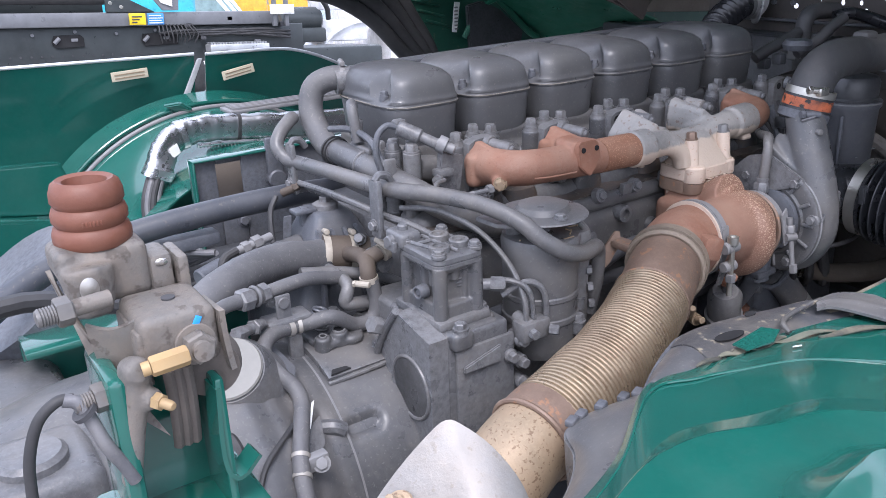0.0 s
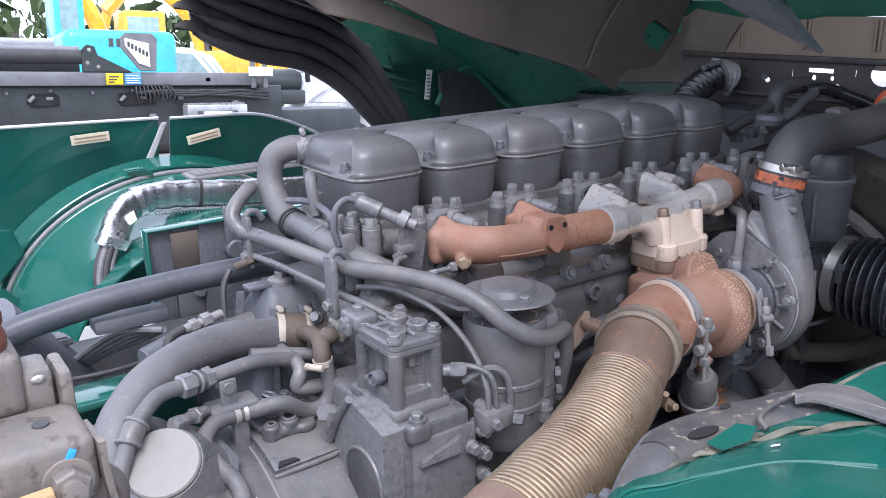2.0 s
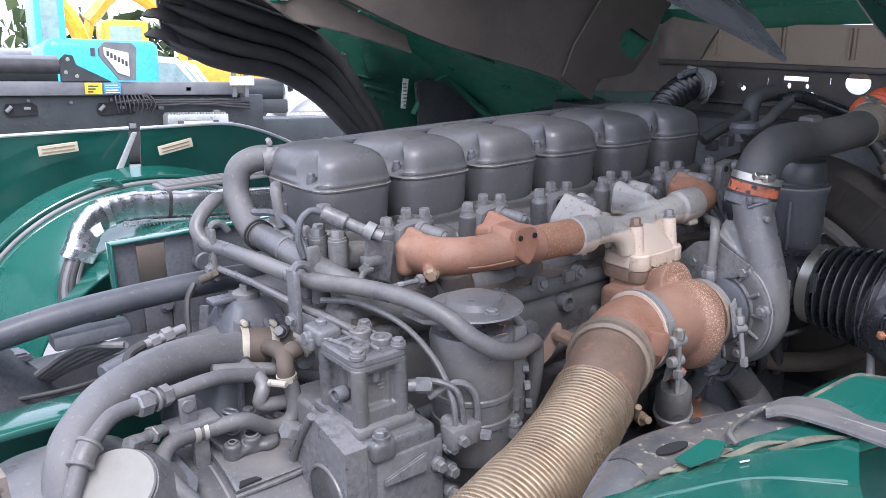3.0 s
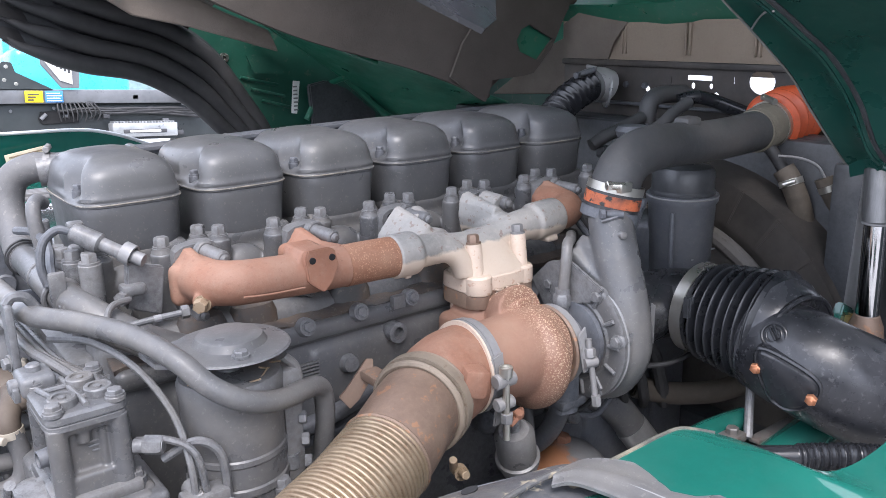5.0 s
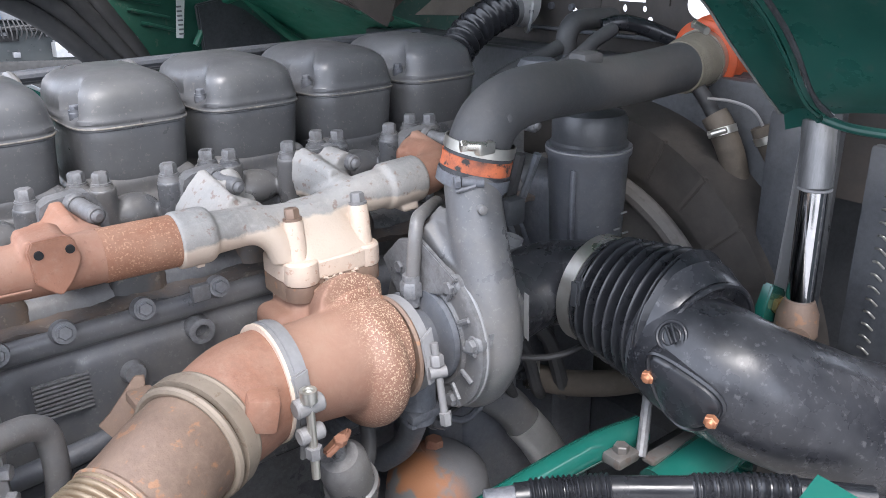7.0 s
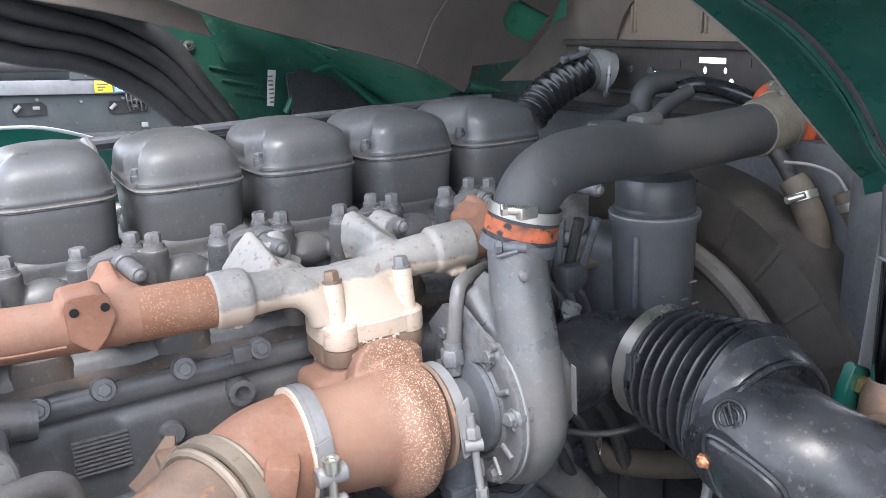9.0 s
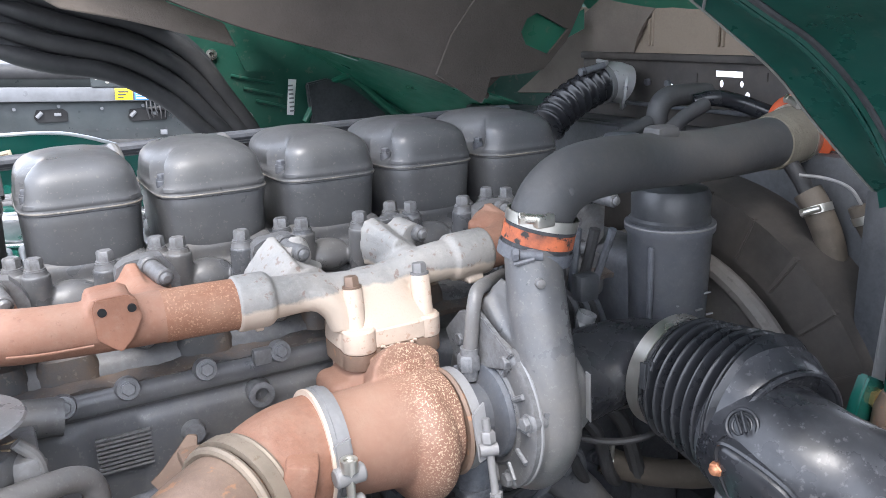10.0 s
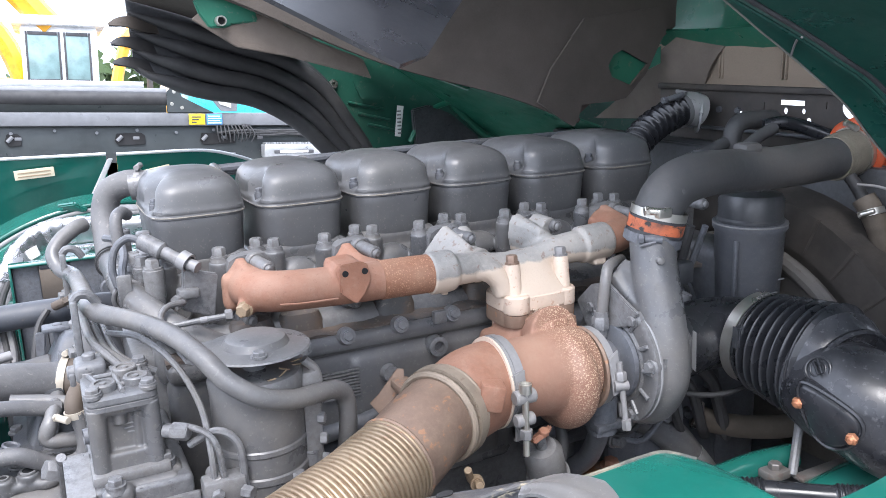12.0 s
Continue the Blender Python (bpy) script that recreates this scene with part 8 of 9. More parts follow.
def wing_point(u, v):
    """u along the wing, v from the engine side outwards across the folds."""
    k = v * (len(FOLDS) - 1)
    i = min(int(k), len(FOLDS) - 2)
    f = k - i
    q = FOLDS[i](u).lerp(FOLDS[i + 1](u), f)
    sag = -0.006 * math.sin(math.pi * f) if i in (4, 5) else 0.0
    buckle = 0.0025 * math.sin(9 * u + 4 * v) * math.sin(math.pi * v)
    return q + V(0, 0, sag + buckle)


part("panel", sheet(wing_point, 150, 132, 0.004), green, near_wing)
# thin bead added on the fold to draw its highlight line
part("fold_ridge", tube([high_fold(0.03 + 0.95 * k / 24) + V(0, 0, 0.0028) for k in range(25)], 0.002, 8, 3), green, near_wing)
trim_rim = crease(1.086, (-0.196, -0.487), (-0.148, -0.458), (-0.087, -0.428), (-0.038, -0.414), (0.048, -0.421), (0.121, -0.439), (0.178, -0.458), (0.221, -0.503))
liner_rim = crease(1.045, (-0.43, -0.575), (-0.347, -0.53), (-0.305, -0.493), (-0.286, -0.457), (-0.253, -0.444), (-0.184, -0.447), (-0.15, -0.455))


def trim_point(u, v):
    """u along the rim, v from the rim to under the panel's edge."""
    q = trim_rim(u).lerp(inner_fold(0.36 + 0.62 * u) + V(0, -0.012, -0.006), v)
    return q + V(0, 0, 0.008 * math.sin(math.pi * v) - 0.012 * (1 - v) ** 4 + 0.0015 * math.sin(17 * u + 5 * v))


worn_trim = shader("worn_dark_trim", (0.06, 0.062, 0.068), 0.5, 0.0, (0.2, 0.18, 0.15), 0.55, 9.0, 110, 0.4, 0.0, (0.42, 0.36, 0.26), 0.3, 45)
trim = part("edge_trim", sheet(lambda u, v: trim_point(0.3 + 0.7 * u, v), 60, 14, 0.005), worn_trim, near_wing, "worn dark grey edge trim")
part("trim_corner", sheet(lambda u, v: trim_point(0.31 * u, v) - V(0, 0, 0.0025 * u ** 4), 24, 14, 0.005), grey, near_wing)
part("trim_skirt", sheet(lambda u, v: trim_rim(u) + V(0, 0.004 - 0.02 * v, -0.013 - 0.2 * v), 40, 4, 0.005), grey_dark, near_wing)
part("liner", sheet(lambda u, v: liner_rim(u).lerp(inner_fold(0.02 + 0.34 * u) + V(0.004, -0.008, -0.007), v) + V(0, 0, 0.014 * math.sin(math.pi * v) * (1 - u)), 40, 14, 0.005), grey, near_wing, "smooth grey inner liner")
part("liner_skirt", sheet(lambda u, v: liner_rim(u) + V(-0.004 * math.sin(3 * v), 0.003 - 0.03 * v, -0.004 - 0.16 * v), 40, 8, 0.005), grey, near_wing)
for k in range(5):
    q = liner_rim(0.58 + 0.08 * k)
    part("clip", box(q + V(-0.008, -0.006, 0.002), q + V(0.01, 0.006, 0.011), 0.003, turn=Matrix.Rotation(0.4, 3, "Z")), grey_dark, near_wing)
for u_, v_, rx_, ry_, turn_ in ((0.47, 0.62, 0.024, 0.0085, -0.1), (0.6, 0.22, 0.01, 0.005, 0.0)):
    q = trim_point(u_, v_) + V(0, 0, 0.0045)
    bm = lathe([(0, 0), (1.0, 0), (1.0, 0.0015), (0, 0.0015)], (0, 0, 0), (0, 0, 1), 24)
    bmesh.ops.scale(bm, verts=bm.verts, vec=(rx_, ry_, 1))
    bmesh.ops.rotate(bm, verts=bm.verts, matrix=Matrix.Rotation(turn_, 3, "Z"))
    bmesh.ops.translate(bm, verts=bm.verts, vec=q)
    part("slot", bm, bore_black, trim)
trim_shred = shader("torn_dark_shred", (0.05, 0.055, 0.05), 0.6, 0.0, (0.3, 0.26, 0.18), 0.6, 25.0)
filler = shader("chipped_primer", (0.2, 0.19, 0.14), 0.7, 0.0, (0.06, 0.08, 0.065), 0.8, 20.0, 90, 0.4)
part("torn_flap", plate([V(-0.062, -0.5, 1.102), V(-0.064, -0.522, 1.104), V(-0.025, -0.53, 1.106), V(0.004, -0.518, 1.108), V(-0.008, -0.5, 1.108)], 0.002), green, near_wing)
for k, (u_, w_) in enumerate(((0.5, 0.006), (0.58, 0.009), (0.66, 0.011), (0.76, 0.008), (0.86, 0.01))):
    part("torn_shred", sheet(lambda u, v: wing_point(u_ + 0.13 * u, 0.012 + 0.014 * k) + V(0, (v - 0.5) * w_ * (0.3 + math.sin(math.pi * u)), 0.005 + 0.0025 * math.sin(7 * u + k)), 10, 3, 0.0015), filler if k % 2 else trim_shred, near_wing)
part("primer_chip", sheet(lambda u, v: wing_point(0.8 + 0.02 * u, 0.105 - 0.004 * v) + V(0, 0, 0.005), 4, 2, 0.001), white_plastic, near_wing)
part("curled_lip", tube([(0.024, -0.519, 1.1), (0.028, -0.506, 1.106), (0.05, -0.498, 1.107), (0.09, -0.494, 1.107), (0.13, -0.492, 1.105)], 0.0035, 10), worn_trim, near_wing)
LEFT = smooth_line([(0.1, -0.506, 1.103), (0.116, -0.52, 1.106), (0.128, -0.56, 1.106), (0.134, -0.61, 1.106), (0.136, -0.69, 1.106), (0.138, -0.8, 1.098)], 6)
RIGHT = smooth_line([(0.12, -0.49, 1.103), (0.16, -0.5, 1.107), (0.188, -0.54, 1.108), (0.2, -0.61, 1.108), (0.206, -0.7, 1.108), (0.212, -0.82, 1.1)], 6)
strip = part("rubber_strip", sheet(lambda u, v: V(*LEFT[int(round(u * (len(LEFT) - 1)))]).lerp(V(*RIGHT[int(round(u * (len(RIGHT) - 1)))]), v) + V(0, 0, 0.001 + 0.002 * math.sin(math.pi * v) + 0.002 * max(0.0, 1 - abs(v - 0.4) / 0.15)), len(LEFT) - 1, 12, 0.004), grey, near_wing, "grey moulded sealing strip")
part("strip_ridge", tube([(0.138, -0.53, 1.1095), (0.15, -0.56, 1.1105), (0.158, -0.61, 1.111), (0.162, -0.69, 1.111), (0.165, -0.8, 1.103)], 0.0022, 8), grey_light, strip)
OUTER = smooth_line([(0.168, -0.515, 1.106), (0.225, -0.521, 1.112), (0.268, -0.529, 1.116), (0.294, -0.575, 1.114), (0.31, -0.65, 1.108), (0.34, -0.668, 1.107), (0.403, -0.674, 1.114), (0.5, -0.66, 1.118)], 6)
part("front_panel", sheet(lambda u, v: V(*OUTER[int(round(u * (len(OUTER) - 1)))]) + V(0.02 * v * u, -0.45 * v, 0.008 * math.sin(9 * v + 4 * u) * min(1.0, 5 * v) - 0.12 * v * v), len(OUTER) - 1, 24, 0.005), green, near_wing)
part("scraped_edge", tube([V(*q) + V(0, 0, 0.002) for q in OUTER[:18:4]], 0.0028, 8), trim_shred, near_wing, "scraped bare panel edge")
part("inner_wall", sheet(lambda u, v: inner_fold(u) + V(0, -0.04 - 0.05 * v, -0.03 - 0.42 * v), 24, 4, 0.004), green, near_wing)

# ---- tilted cab overhead ----
cab = thing("tilted_cab", (1.2, 0.3, 1.2), "underside of the tilted green cab with dark sound felt", "cab")


def felt_low(x):
    return 1.557 - 0.363 * (x - 0.4)


def wavy(x, z):
    return 0.02 * math.sin(5 * x + 2 * z) + 0.012 * math.sin(11 * x - 5 * z)


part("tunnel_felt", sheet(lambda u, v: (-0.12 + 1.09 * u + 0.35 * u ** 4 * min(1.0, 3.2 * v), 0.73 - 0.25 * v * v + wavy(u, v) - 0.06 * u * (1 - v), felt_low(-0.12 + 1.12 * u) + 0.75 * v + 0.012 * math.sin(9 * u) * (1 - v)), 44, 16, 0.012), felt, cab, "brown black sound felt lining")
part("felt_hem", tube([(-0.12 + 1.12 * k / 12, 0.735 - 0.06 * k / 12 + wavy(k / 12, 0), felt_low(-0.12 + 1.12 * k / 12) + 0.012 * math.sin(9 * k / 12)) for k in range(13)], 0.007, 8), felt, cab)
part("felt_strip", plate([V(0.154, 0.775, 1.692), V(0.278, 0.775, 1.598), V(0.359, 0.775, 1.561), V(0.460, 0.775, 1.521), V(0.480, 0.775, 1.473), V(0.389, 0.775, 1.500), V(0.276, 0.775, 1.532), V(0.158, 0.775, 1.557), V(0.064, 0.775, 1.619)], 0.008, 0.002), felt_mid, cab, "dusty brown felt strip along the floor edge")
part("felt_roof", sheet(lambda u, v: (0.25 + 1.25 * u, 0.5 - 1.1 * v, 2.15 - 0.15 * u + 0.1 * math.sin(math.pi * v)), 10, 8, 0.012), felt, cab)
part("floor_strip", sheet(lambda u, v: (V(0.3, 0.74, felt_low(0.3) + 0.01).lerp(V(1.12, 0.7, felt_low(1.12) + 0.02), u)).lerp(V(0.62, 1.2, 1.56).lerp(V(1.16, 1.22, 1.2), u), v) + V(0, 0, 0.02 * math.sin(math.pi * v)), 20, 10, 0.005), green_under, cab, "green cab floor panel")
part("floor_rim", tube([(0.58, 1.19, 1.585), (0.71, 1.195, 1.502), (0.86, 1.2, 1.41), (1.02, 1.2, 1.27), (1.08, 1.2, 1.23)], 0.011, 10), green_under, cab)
side = part("far_side_panel", plate([V(0.3, 1.25, 1.62), V(0.45, 1.25, 1.52), V(0.52, 1.25, 1.44), V(0.62, 1.25, 1.25), V(0.66, 1.25, 1.1), V(2.05, 1.25, 1.1), V(2.05, 1.25, 1.5), V(0.9, 1.25, 1.62), V(0.4, 1.25, 1.75)], 0.008), green_shade, cab, "cab side panel, its green darkened for shade")
for x_, z_ in ((0.531, 1.414), (0.54, 1.446)):
    part("washer", lathe([(0.006, 0), (0.014, 0), (0.014, 0.004), (0.006, 0.005), (0.005, 0.0)], (x_, 1.238, z_), (0, -1, 0), 18), steel, side)
part("bolt", joined(hex_bolt((0.62, 1.24, 1.28), (0, -1, 0), 0.01, 0.008, 0.014), hex_bolt((0.58, 1.24, 1.27), (0, -1, 0), 0.01, 0.008, 0.016)), grey_light, side)
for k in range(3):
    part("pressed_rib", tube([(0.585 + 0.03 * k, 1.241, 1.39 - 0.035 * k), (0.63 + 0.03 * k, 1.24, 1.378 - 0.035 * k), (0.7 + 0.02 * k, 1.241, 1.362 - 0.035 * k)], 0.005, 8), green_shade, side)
tag = part("paper_label", plate([V(0.722, 1.185, 1.375), V(0.743, 1.185, 1.372), V(0.733, 1.185, 1.31), V(0.728, 1.185, 1.28), V(0.71, 1.185, 1.283)], 0.002), white_plastic, side, "white label with unreadable print")
for k in range(7):
    part("print_bar", box((0.718, 1.179, 1.29 + 0.011 * k), (0.73, 1.1825, 1.294 + 0.011 * k), 0.0), grey_light, tag)
part("dark_cover", plate([V(0.78, 1.2, 1.2), V(0.98, 1.2, 1.18), V(1.0, 1.2, 1.26), V(0.9, 1.2, 1.34), V(0.83, 1.2, 1.37), V(0.77, 1.2, 1.36)], 0.02, 0.004), black, side)
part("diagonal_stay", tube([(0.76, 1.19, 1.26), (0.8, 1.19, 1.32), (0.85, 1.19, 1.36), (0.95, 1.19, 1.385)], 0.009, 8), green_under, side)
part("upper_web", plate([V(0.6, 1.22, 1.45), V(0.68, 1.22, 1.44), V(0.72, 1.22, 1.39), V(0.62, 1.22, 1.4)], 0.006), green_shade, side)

LOW = [(-0.02, 1.51), (0.015, 1.485), (0.06, 1.468), (0.145, 1.44), (0.275, 1.412), (0.39, 1.345), (0.475, 1.262), (0.54, 1.19), (0.56, 1.12)]
UPP = [(-0.02, 1.69), (0.05, 1.67), (0.13, 1.645), (0.26, 1.6), (0.4, 1.545), (0.5, 1.47), (0.57, 1.36), (0.635, 1.24), (0.66, 1.1)]
guard = part("arch_guard", sheet(lambda u, v: (lambda a, b: V(a[0] + (b[0] - a[0]) * v, 1.17 + 0.03 * v, a[1] + (b[1] - a[1]) * v))(*(lambda k: ((smoothL[k].x, smoothL[k].z), (smoothU[k].x, smoothU[k].z)))(min(int(round(u * 32)), 32))), 32, 4, 0.008)
     if (smoothL := smooth_line([(x, 0, z) for x, z in LOW], 4)) and (smoothU := smooth_line([(x, 0, z) for x, z in UPP], 4)) else None, black, cab, "black rubber wheel arch guard")
for k, (v, start) in enumerate(((0.05, 0), (0.3, 0), (0.55, 0), (0.8, 0))):
    line = [(LOW[j][0] + (UPP[j][0] - LOW[j][0]) * v, 1.15 + 0.02 * v, LOW[j][1] + (UPP[j][1] - LOW[j][1]) * v) for j in range(start, len(LOW))]
    part("ridge", tube(line, 0.02, 12, 6, radius_at=lambda u, s: 0.004 + 0.018 * min(1.0, u * 6)), rubber, guard)
for k, (tz, rz) in enumerate(((1.623, 1.645), (1.577, 1.585), (1.529, 1.528))):
    part("flap_tip", sheet(lambda u, v: (-0.072 + 0.15 * u, 1.135 + 0.075 * u * u + 0.015 * v, tz + (rz - tz) * u - 0.035 * u * u + (0.004 + 0.042 * math.sqrt(u)) * (v - 0.45) + 0.004 * math.sin(8 * u)), 10, 5, 0.005), rubber if k else felt, guard, "torn pointed end of the guard")
part("inner_trim", sheet(lambda u, v: V(smoothU[int(round(u * 17))].x, 1.19, smoothU[int(round(u * 17))].z).lerp(V(-0.15 + 0.5 * u, 0.76, felt_low(-0.15 + 0.5 * u) + 0.02), v), 17, 4, 0.006), felt, cab)
part("green_edge", tube([(-0.1 + 0.85 * k / 8, 0.78, felt_low(-0.1 + 0.85 * k / 8) + 0.006) for k in range(9)], 0.006, 8), green_under, cab)
tab = part("green_tab", plate([V(0.07, 0.77, 1.66), V(0.2, 0.77, 1.66), V(0.21, 0.77, 1.612), V(0.15, 0.77, 1.606), V(0.14, 0.77, 1.6), V(0.1, 0.77, 1.6), V(0.08, 0.77, 1.63)], 0.012, 0.003), green_under, cab)
part("tab_tube", joined(band((0.122, 0.752, 1.614), (0, -1, 0), 0.0085, 0.026, 0.0025, 20)), steel, tab)
part("tab_bore", lathe([(0, 0), (0.0083, 0), (0.0083, 0.002), (0, 0.002)], (0.122, 0.757, 1.614), (0, -1, 0), 16), bore_black, tab)
part("shiny_flap", sheet(lambda u, v: V(-0.12, -0.5, 1.585).lerp(V(0.16, -0.35, 1.62), u).lerp(V(-0.036, -0.57, 1.529).lerp(V(0.0, -0.54, 1.535), u), v) + V(0, 0, 0.012 * math.sin(math.pi * u) * (1 - v)), 14, 10, 0.004), black_gloss, cab, "glossy black plastic flap")
part("shiny_upper", sheet(lambda u, v: (-0.3 + 0.7 * u, -0.5 + 0.3 * u + 0.1 * v, 1.6 + 0.03 * math.sin(3 * u) + 0.18 * v), 12, 6, 0.005), black_gloss, cab)

front = part("front_felt", sheet(lambda u, v: (1.335 + 0.006 * math.sin(25 * u) * v, -0.25 + 1.0 * u, 1.395 + 0.13 * v + 0.03 * max(0.0, u - 0.8)), 24, 6, 0.01), felt_lit, cab, "brown felt on the front wall, coloured as lit")
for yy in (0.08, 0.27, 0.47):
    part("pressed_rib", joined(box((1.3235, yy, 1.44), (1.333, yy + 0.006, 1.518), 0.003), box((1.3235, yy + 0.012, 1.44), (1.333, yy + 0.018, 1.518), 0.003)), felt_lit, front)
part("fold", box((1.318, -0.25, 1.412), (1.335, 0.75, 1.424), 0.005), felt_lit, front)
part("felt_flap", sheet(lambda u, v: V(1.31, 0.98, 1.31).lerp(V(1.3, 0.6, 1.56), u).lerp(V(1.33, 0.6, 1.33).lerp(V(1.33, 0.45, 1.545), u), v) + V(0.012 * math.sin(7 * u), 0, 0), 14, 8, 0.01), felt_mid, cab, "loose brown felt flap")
hole = [(1.076, 1.48), (1.092, 1.508), (1.122, 1.52), (1.206, 1.481), (1.15, 1.428), (1.088, 1.452)]
edge = [(0.86, 1.4), (0.945, 1.345), (0.97, 1.332), (0.982, 1.349), (0.993, 1.386), (1.049, 1.388), (1.1, 1.39), (1.136, 1.396), (1.157, 1.414), (1.176, 1.433), (1.2, 1.455), (1.217, 1.482), (1.241, 1.526), (1.273, 1.577), (1.255, 1.627), (1.0, 1.6), (0.9, 1.48)]
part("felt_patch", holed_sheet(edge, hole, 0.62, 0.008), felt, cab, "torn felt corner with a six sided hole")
part("patch_backing", plate([V(x, 0.64, z) for x, z in [(1.145 + 1.25 * (a - 1.145), 1.47 + 1.25 * (b - 1.47)) for a, b in hole]], 0.004), green_under, cab)
part("torn_green", sheet(lambda u, v: (1.24 + 0.035 * v, 0.7 - 0.05 * v, 1.45 + 0.045 * u + 0.03 * v), 6, 4, 0.004), green_under, cab)
part("upper_green", sheet(lambda u, v: (1.335 - 0.05 * v, -0.25 + 0.95 * u, 1.522 + 0.05 * v + 0.008 * math.sin(6 * u)), 14, 4, 0.006), green_under, cab)
part("roof_panel", plate([V(0.6, -0.3, 1.85), V(1.6, -0.3, 1.75), V(1.6, 1.3, 1.75), V(0.6, 1.3, 1.95)], 0.02), green_under, cab)
part("front_upper_panel", plate([V(1.4, -0.5, 1.53), V(1.4, 1.3, 1.53), V(1.5, 1.3, 2.2), V(1.5, -0.5, 2.2)], 0.02), green_under, cab)
LIP = smooth_line([(0.4, -0.335, 1.655), (0.5, -0.332, 1.603), (0.59, -0.33, 1.551), (0.622, -0.33, 1.533), (0.69, -0.33, 1.493), (0.765, -0.33, 1.446), (0.825, -0.33, 1.395), (0.9, -0.33, 1.335), (0.955, -0.33, 1.293)], 5)
GROOVE = smooth_line([(0.36, -0.4, 1.63), (0.46, -0.4, 1.592), (0.561, -0.4, 1.551), (0.605, -0.4, 1.532), (0.652, -0.4, 1.51), (0.726, -0.4, 1.473), (0.813, -0.4, 1.4075), (0.877, -0.4, 1.337), (0.927, -0.4, 1.306)], 5)


def along(line, u):
    return V(*line[int(round(u * (len(line) - 1)))])


beam = part("near_beam", sheet(lambda u, v: along(LIP, u).lerp(along(GROOVE, u), v) + V(0.004, 0, 0.01) * math.sin(math.pi * v), len(LIP) - 1, 8, 0.006), green_near_shaded, cab, "green painted near floor beam")
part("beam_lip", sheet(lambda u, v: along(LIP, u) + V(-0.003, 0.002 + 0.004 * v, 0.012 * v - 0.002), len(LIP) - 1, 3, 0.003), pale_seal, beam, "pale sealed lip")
part("beam_web", sheet(lambda u, v: along(LIP, u) + V(0.01, 0.004 - 0.012 * v, 0.008 + 0.09 * v), len(LIP) - 1, 3, 0.004), green_near_shaded, beam)
part("beam_seam", tube([along(GROOVE, k / 10) + V(0, 0.006, -0.003) for k in range(11)], 0.0028, 8), green_near_shaded, beam)
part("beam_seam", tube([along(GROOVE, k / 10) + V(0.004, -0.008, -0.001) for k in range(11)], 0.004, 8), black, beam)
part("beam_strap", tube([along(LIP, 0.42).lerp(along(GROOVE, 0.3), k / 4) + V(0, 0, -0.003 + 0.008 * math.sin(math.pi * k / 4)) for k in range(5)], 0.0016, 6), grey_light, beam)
part("beam_end", sheet(lambda u, v: V(0.952, -0.332, 1.3).lerp(V(0.93, -0.395, 1.312), u) + V(0.012 * v + 0.006 * math.sin(math.pi * u), 0, -0.03 * v + 0.012 * u * v), 10, 8, 0.004), green_near_shaded, beam, "folded beam end")
part("near_side_panel", sheet(lambda u, v: along(GROOVE, u) + V(0.05 * v * u, -0.012 - 0.32 * v, 0.005 + 0.05 * v * v + 0.006 * math.sin(9 * v)), len(GROOVE) - 1, 12, 0.006), green_near_shaded, cab, "near cab panel, its green darkened for shade")
part("side_panel_hem", tube([(0.927, -0.4, 1.3), (0.94, -0.43, 1.291), (0.955, -0.48, 1.288), (0.97, -0.56, 1.29), (0.98, -0.7, 1.31)], 0.006, 10), green_near_shaded, cab)

# unseen cab shell, added to keep light off the bay overhead and in front
part("near_side_wall", plate([V(0.72, -0.82, 2.16), V(1.45, -0.82, 1.42), V(2.5, -0.82, 1.6), V(3.0, -0.82, 2.4), V(1.9, -0.82, 3.3)], 0.03, 0.006), green, cab)
part("far_side_wall", plate([V(0.6, 1.42, 1.9), V(1.45, 1.42, 1.42), V(2.5, 1.42, 1.6), V(3.0, 1.42, 2.4), V(1.9, 1.42, 3.3)], 0.03, 0.006), green, cab)
part("rear_wall", plate([V(0.7, -0.8, 2.17), V(0.7, 1.4, 2.17), V(1.88, 1.4, 3.28), V(1.88, -0.8, 3.28)], 0.03, 0.006), green, cab)
part("roof", plate([V(1.9, -0.8, 3.29), V(1.9, 1.4, 3.29), V(3.0, 1.4, 2.4), V(3.0, -0.8, 2.4)], 0.03, 0.006), green, cab)
part("windscreen_wall", plate([V(1.47, -0.8, 1.5), V(1.47, 1.4, 1.5), V(2.5, 1.4, 1.6), V(2.5, -0.8, 1.6)], 0.03, 0.006), green, cab)
# made-up dark walls that keep outside light from the front bay
bumper = thing("front_bumper", (1.6, 0.3, 0.0), "plain dark walls added to keep light out in front", "bumper")
part("front_wall", box((1.46, -1.0, 0.0), (1.6, 1.5, 1.2), 0.03, 2), black, bumper)
part("step_wall", box((1.17, -1.0, 0.25), (1.46, -0.62, 1.28), 0.03, 2), black, bumper)
part("far_step_wall", box((1.0, 1.3, 0.25), (1.46, 1.45, 1.1), 0.03, 2), black, bumper)

